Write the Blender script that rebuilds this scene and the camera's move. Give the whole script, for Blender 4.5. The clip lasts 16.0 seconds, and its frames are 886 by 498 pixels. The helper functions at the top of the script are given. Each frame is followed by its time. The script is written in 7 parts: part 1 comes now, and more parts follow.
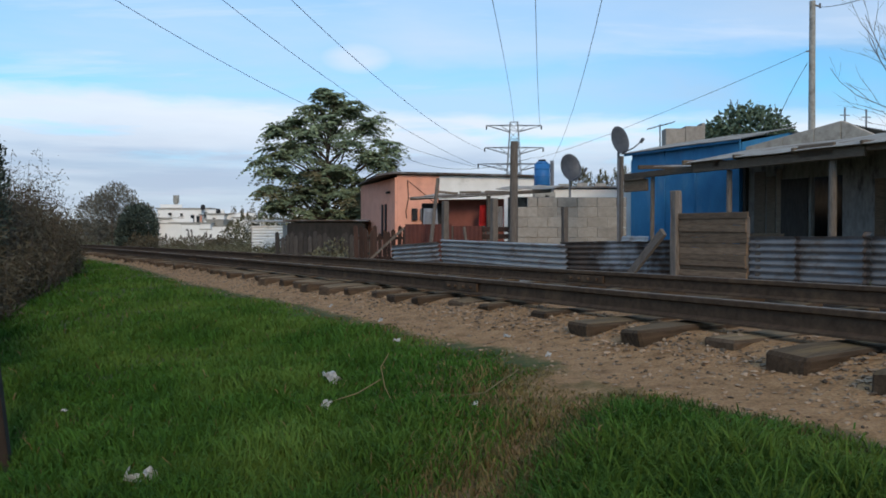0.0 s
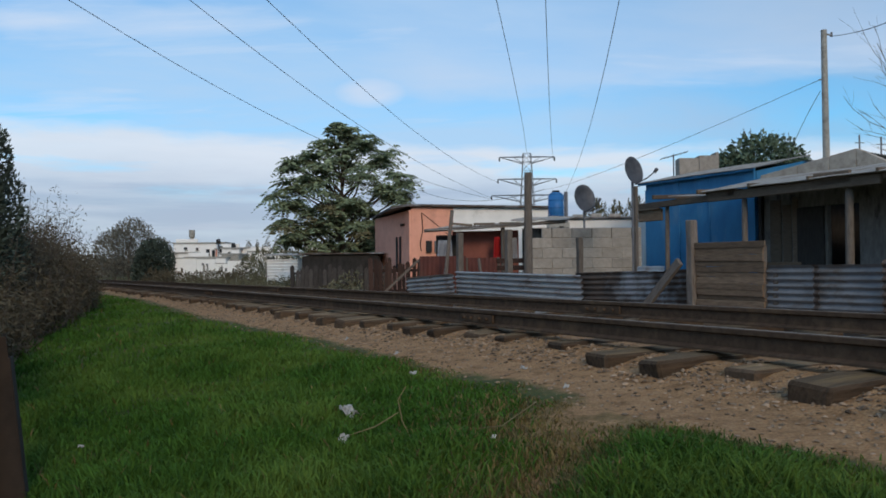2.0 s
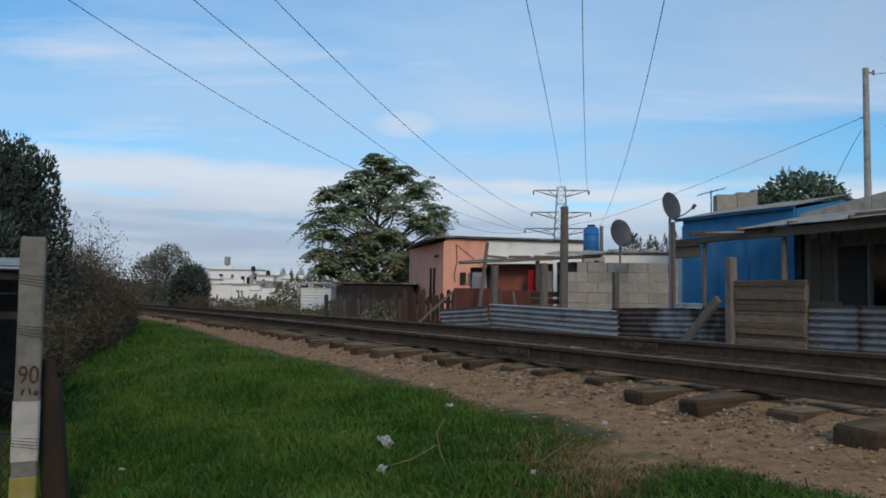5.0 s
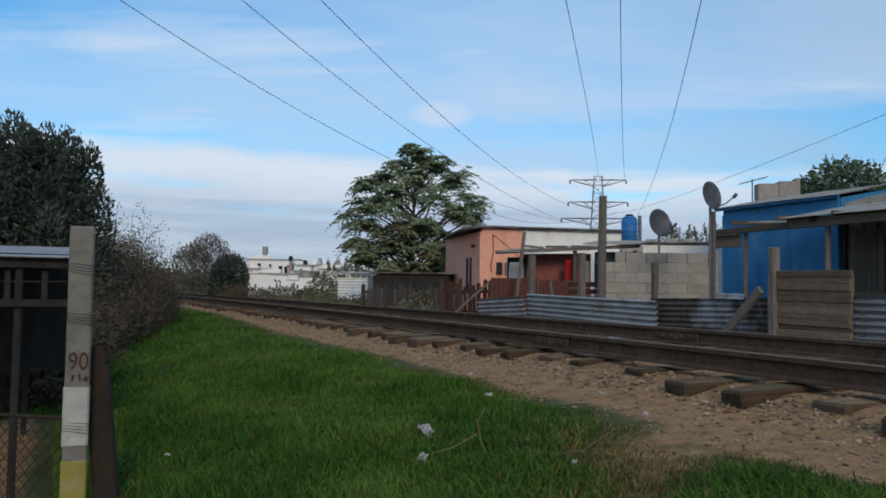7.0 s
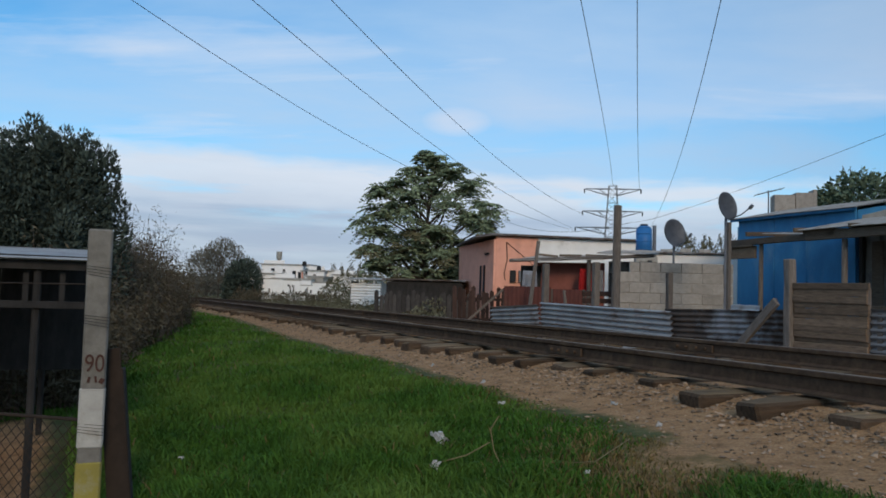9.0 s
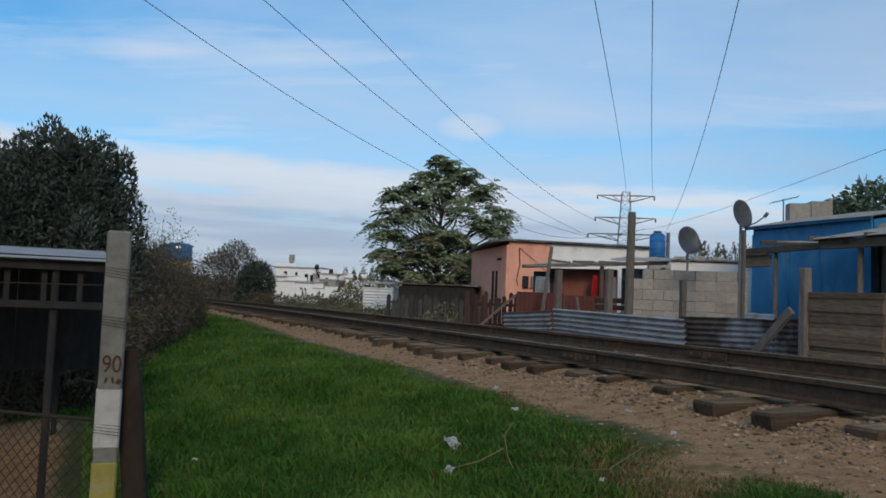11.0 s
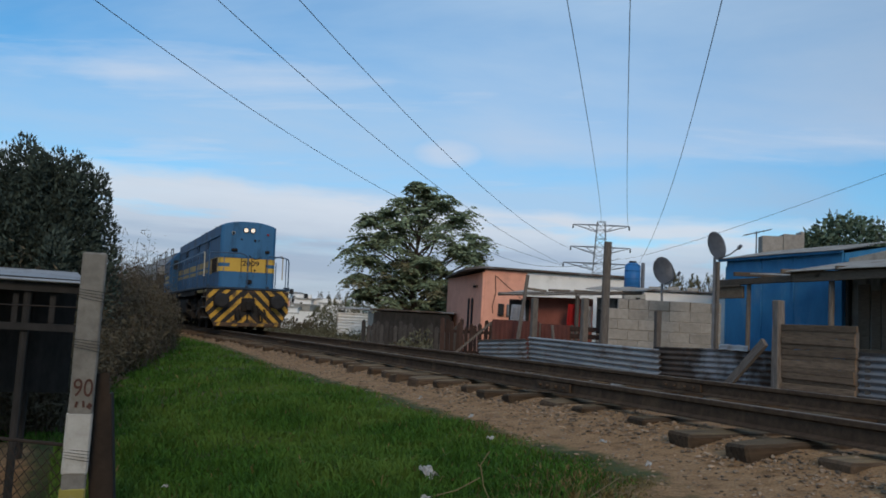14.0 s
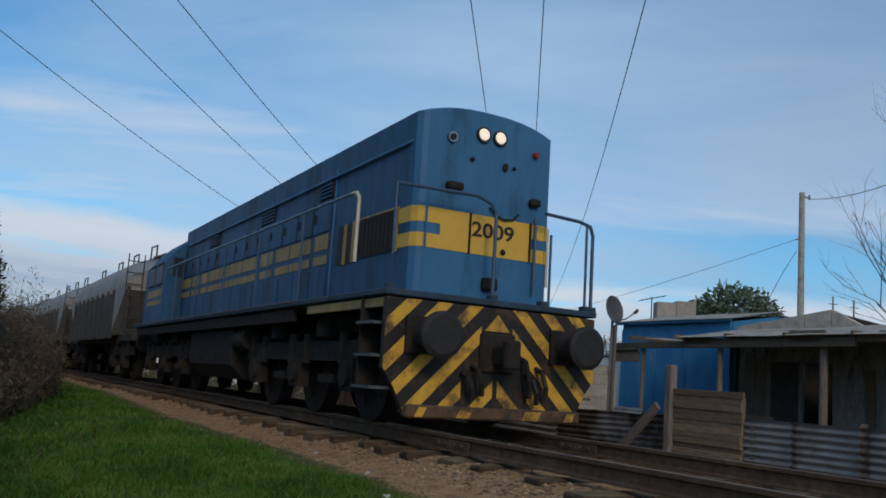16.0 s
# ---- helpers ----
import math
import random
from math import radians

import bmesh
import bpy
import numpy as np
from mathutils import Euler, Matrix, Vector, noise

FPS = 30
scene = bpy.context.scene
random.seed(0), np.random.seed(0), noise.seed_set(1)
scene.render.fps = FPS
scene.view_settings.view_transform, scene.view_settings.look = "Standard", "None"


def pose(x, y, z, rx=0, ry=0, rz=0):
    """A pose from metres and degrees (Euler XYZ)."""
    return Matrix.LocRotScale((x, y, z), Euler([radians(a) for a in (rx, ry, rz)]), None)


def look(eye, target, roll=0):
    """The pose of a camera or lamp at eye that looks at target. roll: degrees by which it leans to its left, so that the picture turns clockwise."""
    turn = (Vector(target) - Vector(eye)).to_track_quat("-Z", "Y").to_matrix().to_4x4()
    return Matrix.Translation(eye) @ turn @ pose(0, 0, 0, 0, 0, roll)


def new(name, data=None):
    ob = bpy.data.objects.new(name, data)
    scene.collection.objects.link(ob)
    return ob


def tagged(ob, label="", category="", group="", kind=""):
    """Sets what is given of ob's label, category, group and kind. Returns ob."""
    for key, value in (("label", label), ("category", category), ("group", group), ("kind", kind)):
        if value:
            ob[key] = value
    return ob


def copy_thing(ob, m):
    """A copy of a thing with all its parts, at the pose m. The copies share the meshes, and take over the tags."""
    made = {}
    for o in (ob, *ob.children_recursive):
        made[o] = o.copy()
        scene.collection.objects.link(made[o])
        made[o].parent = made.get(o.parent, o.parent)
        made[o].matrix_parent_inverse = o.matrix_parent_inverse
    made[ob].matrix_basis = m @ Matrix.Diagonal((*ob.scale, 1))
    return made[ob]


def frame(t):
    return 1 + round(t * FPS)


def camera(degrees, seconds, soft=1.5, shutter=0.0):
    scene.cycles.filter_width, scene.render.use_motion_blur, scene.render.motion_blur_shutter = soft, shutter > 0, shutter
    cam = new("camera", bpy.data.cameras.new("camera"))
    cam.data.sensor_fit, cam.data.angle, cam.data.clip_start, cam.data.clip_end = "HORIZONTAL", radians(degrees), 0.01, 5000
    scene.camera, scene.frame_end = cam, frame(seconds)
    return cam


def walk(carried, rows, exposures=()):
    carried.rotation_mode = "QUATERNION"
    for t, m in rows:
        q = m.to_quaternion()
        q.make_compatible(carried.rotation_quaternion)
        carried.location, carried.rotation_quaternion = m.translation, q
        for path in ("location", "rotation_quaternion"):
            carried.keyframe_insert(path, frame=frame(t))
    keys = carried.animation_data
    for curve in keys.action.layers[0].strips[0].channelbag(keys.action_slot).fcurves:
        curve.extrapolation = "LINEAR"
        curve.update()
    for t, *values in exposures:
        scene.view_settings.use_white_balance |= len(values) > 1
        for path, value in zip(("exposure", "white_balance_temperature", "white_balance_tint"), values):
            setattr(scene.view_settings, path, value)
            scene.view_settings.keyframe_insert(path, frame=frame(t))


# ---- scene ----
# metres; z = 0 is the head of the near rail
cam = camera(56.0, 16.0, soft=1.75)
PATH = [  # t, x, y, z, yaw, pitch, roll
    (0.0, 0.000, 0.000, 0.382, 0.00, -0.74, 0.00),
    (0.5, 0.012, 0.013, 0.387, -0.21, -0.36, -0.11),
    (1.0, -0.000, -0.005, 0.389, -1.09, 1.48, 0.10),
    (1.5, -0.008, -0.002, 0.383, -0.05, 1.65, -0.04),
    (2.0, -0.009, 0.002, 0.382, 0.98, 1.46, 0.55),
    (2.5, -0.014, -0.002, 0.381, 1.87, -0.25, 0.55),
    (3.0, -0.013, -0.000, 0.387, 1.33, 1.91, 0.35),
    (3.5, -0.019, -0.008, 0.388, 0.77, 2.15, -0.18),
    (4.0, -0.027, -0.027, 0.388, 0.49, 2.57, -0.60),
    (4.5, -0.048, -0.033, 0.390, 0.85, 3.61, -1.09),
    (5.0, -0.056, -0.024, 0.387, 3.16, 3.62, -0.71),
    (7.5, -0.084, -0.028, 0.383, 5.69, 2.82, -0.82),
    (8.0, -0.083, -0.027, 0.383, 5.74, 2.94, -0.67),
    (8.5, -0.091, -0.028, 0.384, 6.11, 3.02, -1.02),
    (9.0, -0.091, -0.032, 0.384, 6.48, 3.37, -1.69),
    (11.5, -0.112, -0.041, 0.387, 7.28, 3.89, -2.38),
    (12.0, -0.111, -0.042, 0.389, 6.90, 4.60, -2.57),
    (12.5, -0.115, -0.039, 0.390, 7.02, 4.93, -2.57),
    (13.0, -0.122, -0.034, 0.388, 6.82, 4.84, -2.71),
    (13.5, -0.125, -0.037, 0.388, 6.33, 5.14, -2.88),
    (14.0, -0.127, -0.040, 0.389, 5.53, 5.57, -3.19),
    (14.5, -0.134, -0.041, 0.394, 4.36, 6.45, -3.51),
    (15.0, -0.136, -0.042, 0.395, 2.26, 7.92, -4.23),
    (15.5, -0.143, -0.032, 0.401, 0.33, 9.06, -4.84),
    (16.0, -0.139, -0.028, 0.390, -1.33, 9.78, -4.95),
]
EXPOSURE = [(0.0, 0.29), (0.5, 0.32), (1.0, 0.20), (1.5, 0.10), (2.0, 0.08), (2.5, 0.20), (3.0, 0.18), (3.5, 0.07), (4.0, 0.09), (4.5, 0.09), (5.0, 0.01), (7.5, 0.06), (9.0, 0.05), (12.5, -0.05), (15.0, -0.08), (16.0, -0.14)]
walk(cam, [(t, pose(x, y, z, 90 + p, r, w)) for t, x, y, z, w, p, r in PATH], EXPOSURE)

# ---- sky and sun ----
world = bpy.data.worlds.new("sky")
scene.world = world
world.use_nodes = True
wt = world.node_tree
wt.nodes.clear()


def wnode(kind, **kw):
    n = wt.nodes.new(kind)
    for key, val in kw.items():
        n.inputs[key].default_value = val
    return n


def wlink(a, b):
    wt.links.new(a, b)


def wmath(op, a, b=None, clamp=False):
    n = wt.nodes.new("ShaderNodeMath")
    n.operation, n.use_clamp = op, clamp
    for i, val in enumerate((a, b)):
        if val is None:
            continue
        if isinstance(val, (int, float)):
            n.inputs[i].default_value = val
        else:
            wlink(val, n.inputs[i])
    return n.outputs[0]


def wramp(fac, stops):
    n = wt.nodes.new("ShaderNodeValToRGB")
    while len(n.color_ramp.elements) < len(stops):
        n.color_ramp.elements.new(0.5)
    for el, (p, c) in zip(n.color_ramp.elements, stops):
        el.position, el.color = p, (c, c, c, 1) if isinstance(c, (int, float)) else (*c, 1)
    wlink(fac, n.inputs[0])
    return n.outputs[0]


def wmix(fac, a, b):
    n = wt.nodes.new("ShaderNodeMix")
    n.data_type = "RGBA"
    wlink(fac, n.inputs[0])
    for i, val in ((6, a), (7, b)):
        if isinstance(val, tuple):
            n.inputs[i].default_value = (*val, 1)
        else:
            wlink(val, n.inputs[i])
    return n.outputs[2]


SUN_EL, SUN_AZ = 24.0, 165.0  # degrees; azimuth clockwise from +y: behind the viewer
sky = wt.nodes.new("ShaderNodeTexSky")
sky.sky_type, sky.sun_disc = "NISHITA", False
sky.sun_elevation, sky.sun_rotation = radians(SUN_EL), radians(SUN_AZ)
sky.air_density, sky.dust_density, sky.ozone_density = 1.0, 0.6, 1.6
skycol = wt.nodes.new("ShaderNodeMix")
skycol.data_type, skycol.blend_type = "RGBA", "MULTIPLY"
skycol.inputs[0].default_value = 1.0
skycol.inputs[7].default_value = (0.058, 0.115, 0.145, 1)
wlink(sky.outputs[0], skycol.inputs[6])
wc = wt.nodes.new("ShaderNodeTexCoord")
sep = wt.nodes.new("ShaderNodeSeparateXYZ")
wlink(wc.outputs["Generated"], sep.inputs[0])
up = wmath("MAXIMUM", sep.outputs[2], 0.0)
# cloud sheets lie on a plane overhead: direction / (height + c)
den = wmath("ADD", up, 0.10)
flat = wt.nodes.new("ShaderNodeCombineXYZ")
wlink(wmath("DIVIDE", sep.outputs[0], den), flat.inputs[0])
wlink(wmath("DIVIDE", sep.outputs[1], den), flat.inputs[1])


def wnoise(scale, detail, rough, dist, sx=1.0, sy=1.0, off=(0, 0, 0)):
    m = wt.nodes.new("ShaderNodeMapping")
    m.inputs["Scale"].default_value, m.inputs["Location"].default_value = (sx, sy, 1), off
    wlink(flat.outputs[0], m.inputs[0])
    n = wnode("ShaderNodeTexNoise", Scale=scale, Detail=detail, Roughness=rough, Distortion=dist)
    wlink(m.outputs[0], n.inputs["Vector"])
    return n.outputs["Fac"]


veil = wramp(wnoise(0.55, 7, 0.55, 0.4, 0.8, 1.3, (3.1, 0.4, 0)), [(0.32, 0.0), (0.62, 0.85)])
puff = wramp(wnoise(1.5, 8, 0.55, 0.3, 0.45, 1.3, (0.7, 2.2, 0)), [(0.56, 0.0), (0.72, 0.8)])
# a long bank of cloud low over the horizon, with a bright upper rim
edge = wnode("ShaderNodeTexNoise", Scale=7.0, Detail=6.0, Roughness=0.55)
em = wt.nodes.new("ShaderNodeMapping")
em.inputs["Scale"].default_value = (1.0, 1.0, 4.0)
wlink(wc.outputs["Generated"], em.inputs[0])
wlink(em.outputs[0], edge.inputs["Vector"])
lift = wmath("SUBTRACT", up, wmath("MULTIPLY", wmath("SUBTRACT", edge.outputs["Fac"], 0.5), 0.045))
lift = wmath("ADD", lift, wmath("MULTIPLY", sep.outputs[0], 0.03))
bank = wramp(lift, [(0.0, 0.93), (0.135, 0.9), (0.152, 0.0), (1.0, 0.0)])
bankcol = wramp(lift, [(0.0, (0.47, 0.53, 0.62)), (0.045, (0.40, 0.47, 0.59)), (0.085, (0.37, 0.455, 0.60)), (0.118, (0.64, 0.71, 0.81)), (0.15, (0.74, 0.79, 0.87))])
# grey streaks lying in the bank, and gaps torn in its upper part
def wstreak(scale, tall, off):
    m = wt.nodes.new("ShaderNodeMapping")
    m.inputs["Scale"].default_value, m.inputs["Location"].default_value = (1, 1, tall), off
    wlink(wc.outputs["Generated"], m.inputs[0])
    n = wnode("ShaderNodeTexNoise", Scale=scale, Detail=6.0, Roughness=0.55)
    wlink(m.outputs[0], n.inputs["Vector"])
    return n.outputs["Fac"]


bankcol = wmix(wramp(wstreak(4.0, 13.0, (0.3, 0, 0)), [(0.42, 0.0), (0.66, 0.6)]), bankcol, (0.62, 0.68, 0.77))
gap = wmath("MULTIPLY", wramp(wstreak(3.2, 7.0, (1.7, 0.4, 0)), [(0.54, 0.0), (0.64, 0.75)]), wramp(lift, [(0.07, 0.0), (0.10, 1.0)]))
bank = wmath("MULTIPLY", bank, wmath("SUBTRACT", 1.0, gap))
# a thin pale sheet higher up, from the small cumulus onwards
sheet = wmath("ADD", up, wmath("MULTIPLY", wmath("SUBTRACT", edge.outputs["Fac"], 0.5), 0.06))
sheet = wmath("MULTIPLY", wramp(sheet, [(0.198, 0.0), (0.222, 0.55), (0.26, 0.32), (0.34, 0.06)]), wramp(wmath("ADD", sep.outputs[0], 0.5), [(0.37, 0.0), (0.47, 1.0)]))
# the thin veil is greyer towards the far side of the line
veilcol = wramp(wmath("ADD", sep.outputs[0], 0.5), [(0.60, (0.43, 0.61, 0.83)), (0.90, (0.33, 0.475, 0.67))])
col = wmix(veil, skycol.outputs[2], veilcol)
col = wmix(puff, col, (0.60, 0.70, 0.85))
col = wmix(sheet, col, (0.52, 0.64, 0.82))
# one small cumulus standing by itself over the houses
qx = wmath("DIVIDE", wmath("ADD", sep.outputs[0], 0.100), 0.040)
qz = wmath("DIVIDE", wmath("SUBTRACT", sep.outputs[2], 0.209), 0.017)
far = wmath("SUBTRACT", 1.15, wmath("ADD", wmath("MULTIPLY", qx, qx), wmath("MULTIPLY", qz, qz)), True)
lone = wmath("MULTIPLY", wmath("MULTIPLY", far, wmath("MULTIPLY", edge.outputs["Fac"], 1.15)), wmath("GREATER_THAN", sep.outputs[1], 0.0), True)
col = wmix(lone, col, (0.66, 0.71, 0.82))
col = wmix(bank, col, bankcol)
bg = wt.nodes.new("ShaderNodeBackground")
wlink(col, bg.inputs[0])
bg.inputs[1].default_value = 1.0
wo = wt.nodes.new("ShaderNodeOutputWorld")
wlink(bg.outputs[0], wo.inputs[0])

sun_data = bpy.data.lights.new("sun", "SUN")
sun_data.energy, sun_data.angle, sun_data.color = 1.35, radians(14), (1.0, 0.78, 0.55)
sun = new("sun", sun_data)
_az, _el = radians(SUN_AZ), radians(SUN_EL)
sun.matrix_world = look((0, 0, 0), (-math.sin(_az) * math.cos(_el), -math.cos(_az) * math.cos(_el), -math.sin(_el)))
sun.location = (0, -20, 30)


# ---- materials ----
def mat(name, a, b=None, rough=0.85, metal=0.0, scale=6.0, bump=0.2, bump_scale=None, spread=0.18, stain=None, stain_scale=1.2, stain_at=0.6, stretch=(1, 1, 1), island=0.0, rnd=0.0, spec=0.3):
    """Two-colour grain, an optional stain at a larger scale, bump; world-sized object coordinates."""
    m = bpy.data.materials.new(name)
    m.use_nodes = True
    nt = m.node_tree
    p = nt.nodes["Principled BSDF"]
    p.inputs["Roughness"].default_value, p.inputs["Metallic"].default_value = rough, metal
    p.inputs["Specular IOR Level"].default_value = spec
    tc = nt.nodes.new("ShaderNodeTexCoord")
    mp = nt.nodes.new("ShaderNodeMapping")
    mp.inputs["Scale"].default_value = stretch
    nt.links.new(tc.outputs["Object"], mp.inputs[0])
    if rnd:
        oi = nt.nodes.new("ShaderNodeObjectInfo")
        sc = nt.nodes.new("ShaderNodeMath")
        sc.operation = "MULTIPLY"
        sc.inputs[1].default_value = 40.0
        nt.links.new(oi.outputs["Random"], sc.inputs[0])
        nt.links.new(sc.outputs[0], mp.inputs["Location"])
    n = nt.nodes.new("ShaderNodeTexNoise")
    n.inputs["Scale"].default_value, n.inputs["Detail"].default_value, n.inputs["Roughness"].default_value = scale, 7.0, 0.65
    nt.links.new(mp.outputs[0], n.inputs["Vector"])
    r = nt.nodes.new("ShaderNodeValToRGB")
    b = b or tuple(c * 0.7 for c in a)
    r.color_ramp.elements[0].position, r.color_ramp.elements[1].position = 0.5 - spread, 0.5 + spread
    r.color_ramp.elements[0].color, r.color_ramp.elements[1].color = (*b, 1), (*a, 1)
    nt.links.new(n.outputs["Fac"], r.inputs[0])
    out = r.outputs[0]
    if stain:
        n2 = nt.nodes.new("ShaderNodeTexNoise")
        n2.inputs["Scale"].default_value, n2.inputs["Detail"].default_value, n2.inputs["Roughness"].default_value = stain_scale, 6.0, 0.7
        nt.links.new(mp.outputs[0], n2.inputs["Vector"])
        r2 = nt.nodes.new("ShaderNodeValToRGB")
        r2.color_ramp.elements[0].position, r2.color_ramp.elements[1].position = stain_at - 0.07, stain_at + 0.1
        nt.links.new(n2.outputs["Fac"], r2.inputs[0])
        mx = nt.nodes.new("ShaderNodeMix")
        mx.data_type = "RGBA"
        mx.inputs[7].default_value = (*stain, 1)
        nt.links.new(r2.outputs[0], mx.inputs[0])
        nt.links.new(out, mx.inputs[6])
        out = mx.outputs[2]
    if island or rnd:
        hs = nt.nodes.new("ShaderNodeHueSaturation")
        src = nt.nodes.new("ShaderNodeNewGeometry").outputs["Random Per Island"] if island else oi.outputs["Random"]
        mr = nt.nodes.new("ShaderNodeMapRange")
        amt = island or rnd
        mr.inputs["To Min"].default_value, mr.inputs["To Max"].default_value = 1 - amt, 1 + amt
        nt.links.new(src, mr.inputs[0])
        nt.links.new(mr.outputs[0], hs.inputs["Value"])
        nt.links.new(out, hs.inputs["Color"])
        out = hs.outputs[0]
    nt.links.new(out, p.inputs["Base Color"])
    if bump:
        bp = nt.nodes.new("ShaderNodeBump")
        bp.inputs["Strength"].default_value, bp.inputs["Distance"].default_value = bump, 0.02
        if bump_scale:
            n3 = nt.nodes.new("ShaderNodeTexNoise")
            n3.inputs["Scale"].default_value, n3.inputs["Detail"].default_value = bump_scale, 4.0
            nt.links.new(mp.outputs[0], n3.inputs["Vector"])
            nt.links.new(n3.outputs["Fac"], bp.inputs["Height"])
        else:
            nt.links.new(n.outputs["Fac"], bp.inputs["Height"])
        nt.links.new(bp.outputs[0], p.inputs["Normal"])
    return m


def glow(name, colour, strength):
    m = bpy.data.materials.new(name)
    m.use_nodes = True
    p = m.node_tree.nodes["Principled BSDF"]
    p.inputs["Base Color"].default_value = (*colour, 1)
    p.inputs["Emission Color"].default_value, p.inputs["Emission Strength"].default_value = (*colour, 1), strength
    return m


RAIL_STEEL = mat("rusty rail steel", (0.092, 0.062, 0.042), (0.050, 0.034, 0.024), 0.95, 0.0, 14, 0.4, stain=(0.12, 0.08, 0.05), stain_scale=3, stain_at=0.6, spec=0.12)
RAIL_HEAD = mat("worn rail head", (0.25, 0.20, 0.155), (0.15, 0.12, 0.095), 0.75, 0.1, 9, 0.05, stretch=(1, 1, 1))
TIE_SIDE = mat("darker sleeper side timber", (0.115, 0.078, 0.052), (0.048, 0.034, 0.023), 0.95, 0, 5, 0.7, stretch=(1, 9, 6), rnd=0.3, stain=(0.12, 0.082, 0.05), stain_at=0.62, spec=0.1)
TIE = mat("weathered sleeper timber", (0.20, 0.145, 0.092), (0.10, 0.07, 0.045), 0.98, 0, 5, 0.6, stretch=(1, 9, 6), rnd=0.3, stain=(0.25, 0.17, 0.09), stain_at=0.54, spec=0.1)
STONE = mat("ballast stone", (0.30, 0.215, 0.145), (0.13, 0.092, 0.062), 0.95, 0, 9, 0.3, island=0.7)
TIN = mat("galvanised corrugated iron", (0.36, 0.365, 0.37), (0.25, 0.25, 0.255), 0.6, 0.12, 3.0, 0.04, stain=(0.15, 0.10, 0.07), stain_scale=2.2, stain_at=0.60, rnd=0.12)
TIN_DULL = mat("dull stained corrugated iron", (0.20, 0.205, 0.215), (0.12, 0.12, 0.125), 0.75, 0.05, 3.0, 0.05, stain=(0.11, 0.085, 0.065), stain_scale=2.6, stain_at=0.57, rnd=0.15)
GREY_BOARD = mat("grey-brown old boards", (0.068, 0.062, 0.058), (0.035, 0.032, 0.031), 0.95, 0, 5, 0.4, stretch=(5, 5, 1), rnd=0.45)
TIN_RUST = mat("rusted corrugated iron", (0.12, 0.085, 0.065), (0.055, 0.048, 0.045), 0.8, 0.2, 4.0, 0.1, stain=(0.27, 0.275, 0.29), stain_scale=1.3, stain_at=0.56)
TIN_ROOF = mat("weathered tin roofing", (0.40, 0.37, 0.33), (0.25, 0.225, 0.20), 0.8, 0.0, 3.0, 0.1, stain=(0.16, 0.11, 0.08), stain_at=0.62)
PLANK = mat("grey weathered planks", (0.165, 0.128, 0.095), (0.08, 0.06, 0.046), 0.95, 0, 5, 0.5, stretch=(1.5, 1.5, 14), rnd=0.35)
PLANK_H = mat("brown rough boards", (0.215, 0.148, 0.098), (0.105, 0.073, 0.050), 0.95, 0, 4, 0.5, stretch=(2, 2, 16), rnd=0.3)
POST = mat("old timber post", (0.175, 0.150, 0.130), (0.09, 0.076, 0.066), 0.95, 0, 6, 0.5, stretch=(8, 8, 1), rnd=0.25)
BLOCK = mat("bare concrete block", (0.33, 0.30, 0.265), (0.24, 0.215, 0.19), 0.95, 0, 12, 0.6, rnd=0.10, stain=(0.20, 0.178, 0.155), stain_scale=1.6, stain_at=0.62)
MORTAR = mat("mortar", (0.36, 0.33, 0.295), (0.26, 0.235, 0.21), 0.95, 0, 16, 0.4)
CONCRETE = mat("weathered concrete", (0.40, 0.385, 0.35), (0.26, 0.25, 0.225), 0.95, 0, 11, 0.5, stain=(0.17, 0.155, 0.13), stain_scale=3.5, stain_at=0.6)
ORANGE = mat("salmon painted render", (0.80, 0.39, 0.28), (0.70, 0.33, 0.235), 0.9, 0, 3, 0.2, stain=(0.50, 0.25, 0.19), stain_scale=1.0, stain_at=0.62)
RED_WALL = mat("dull red painted render", (0.115, 0.040, 0.032), (0.080, 0.029, 0.024), 0.9, 0, 3, 0.2, stain=(0.10, 0.05, 0.04), stain_at=0.6)
WHITE_WALL = mat("whitewashed render", (0.84, 0.83, 0.81), (0.74, 0.73, 0.71), 0.9, 0, 2.5, 0.2, stain=(0.46, 0.45, 0.43), stain_scale=1.1, stain_at=0.66)
BLUE_WALL = mat("blue painted boards", (0.032, 0.195, 0.400), (0.022, 0.140, 0.30), 0.6, 0, 3, 0.2, stain=(0.085, 0.215, 0.36), stain_scale=1.4, stain_at=0.62, stretch=(1, 1, 0.5))
DARK_WOOD = mat("near-black boards", (0.036, 0.033, 0.031), (0.017, 0.016, 0.015), 0.95, 0, 4, 0.3, stretch=(3, 3, 1))
BROWN_WOOD = mat("brown picket boards", (0.062, 0.034, 0.026), (0.032, 0.020, 0.017), 0.95, 0, 5, 0.3, stretch=(5, 5, 1), rnd=0.3)
GALV = mat("grey painted steel", (0.19, 0.20, 0.22), (0.13, 0.135, 0.15), 0.55, 0.4, 8, 0.05)
# pylon steel lightened to blue-grey: distance haze put into the colour
PYLON = mat("galvanised lattice steel, haze-paled", (0.24, 0.26, 0.29), None, 0.6, 0.4, 8, 0.0)
WIRE = mat("dull aluminium cable", (0.05, 0.055, 0.065), None, 0.6, 0.3, 8, 0.0)
BLACK = mat("black rubber and soot", (0.022, 0.022, 0.024), (0.012, 0.012, 0.013), 0.7, 0, 9, 0.1)
PLASTIC_BLUE = mat("blue plastic tank", (0.03, 0.165, 0.42), (0.022, 0.13, 0.34), 0.5, 0, 3, 0.05)
CLOTH_RED = mat("red cloth", (0.55, 0.03, 0.03), (0.42, 0.02, 0.02), 0.9, 0, 6, 0.2)
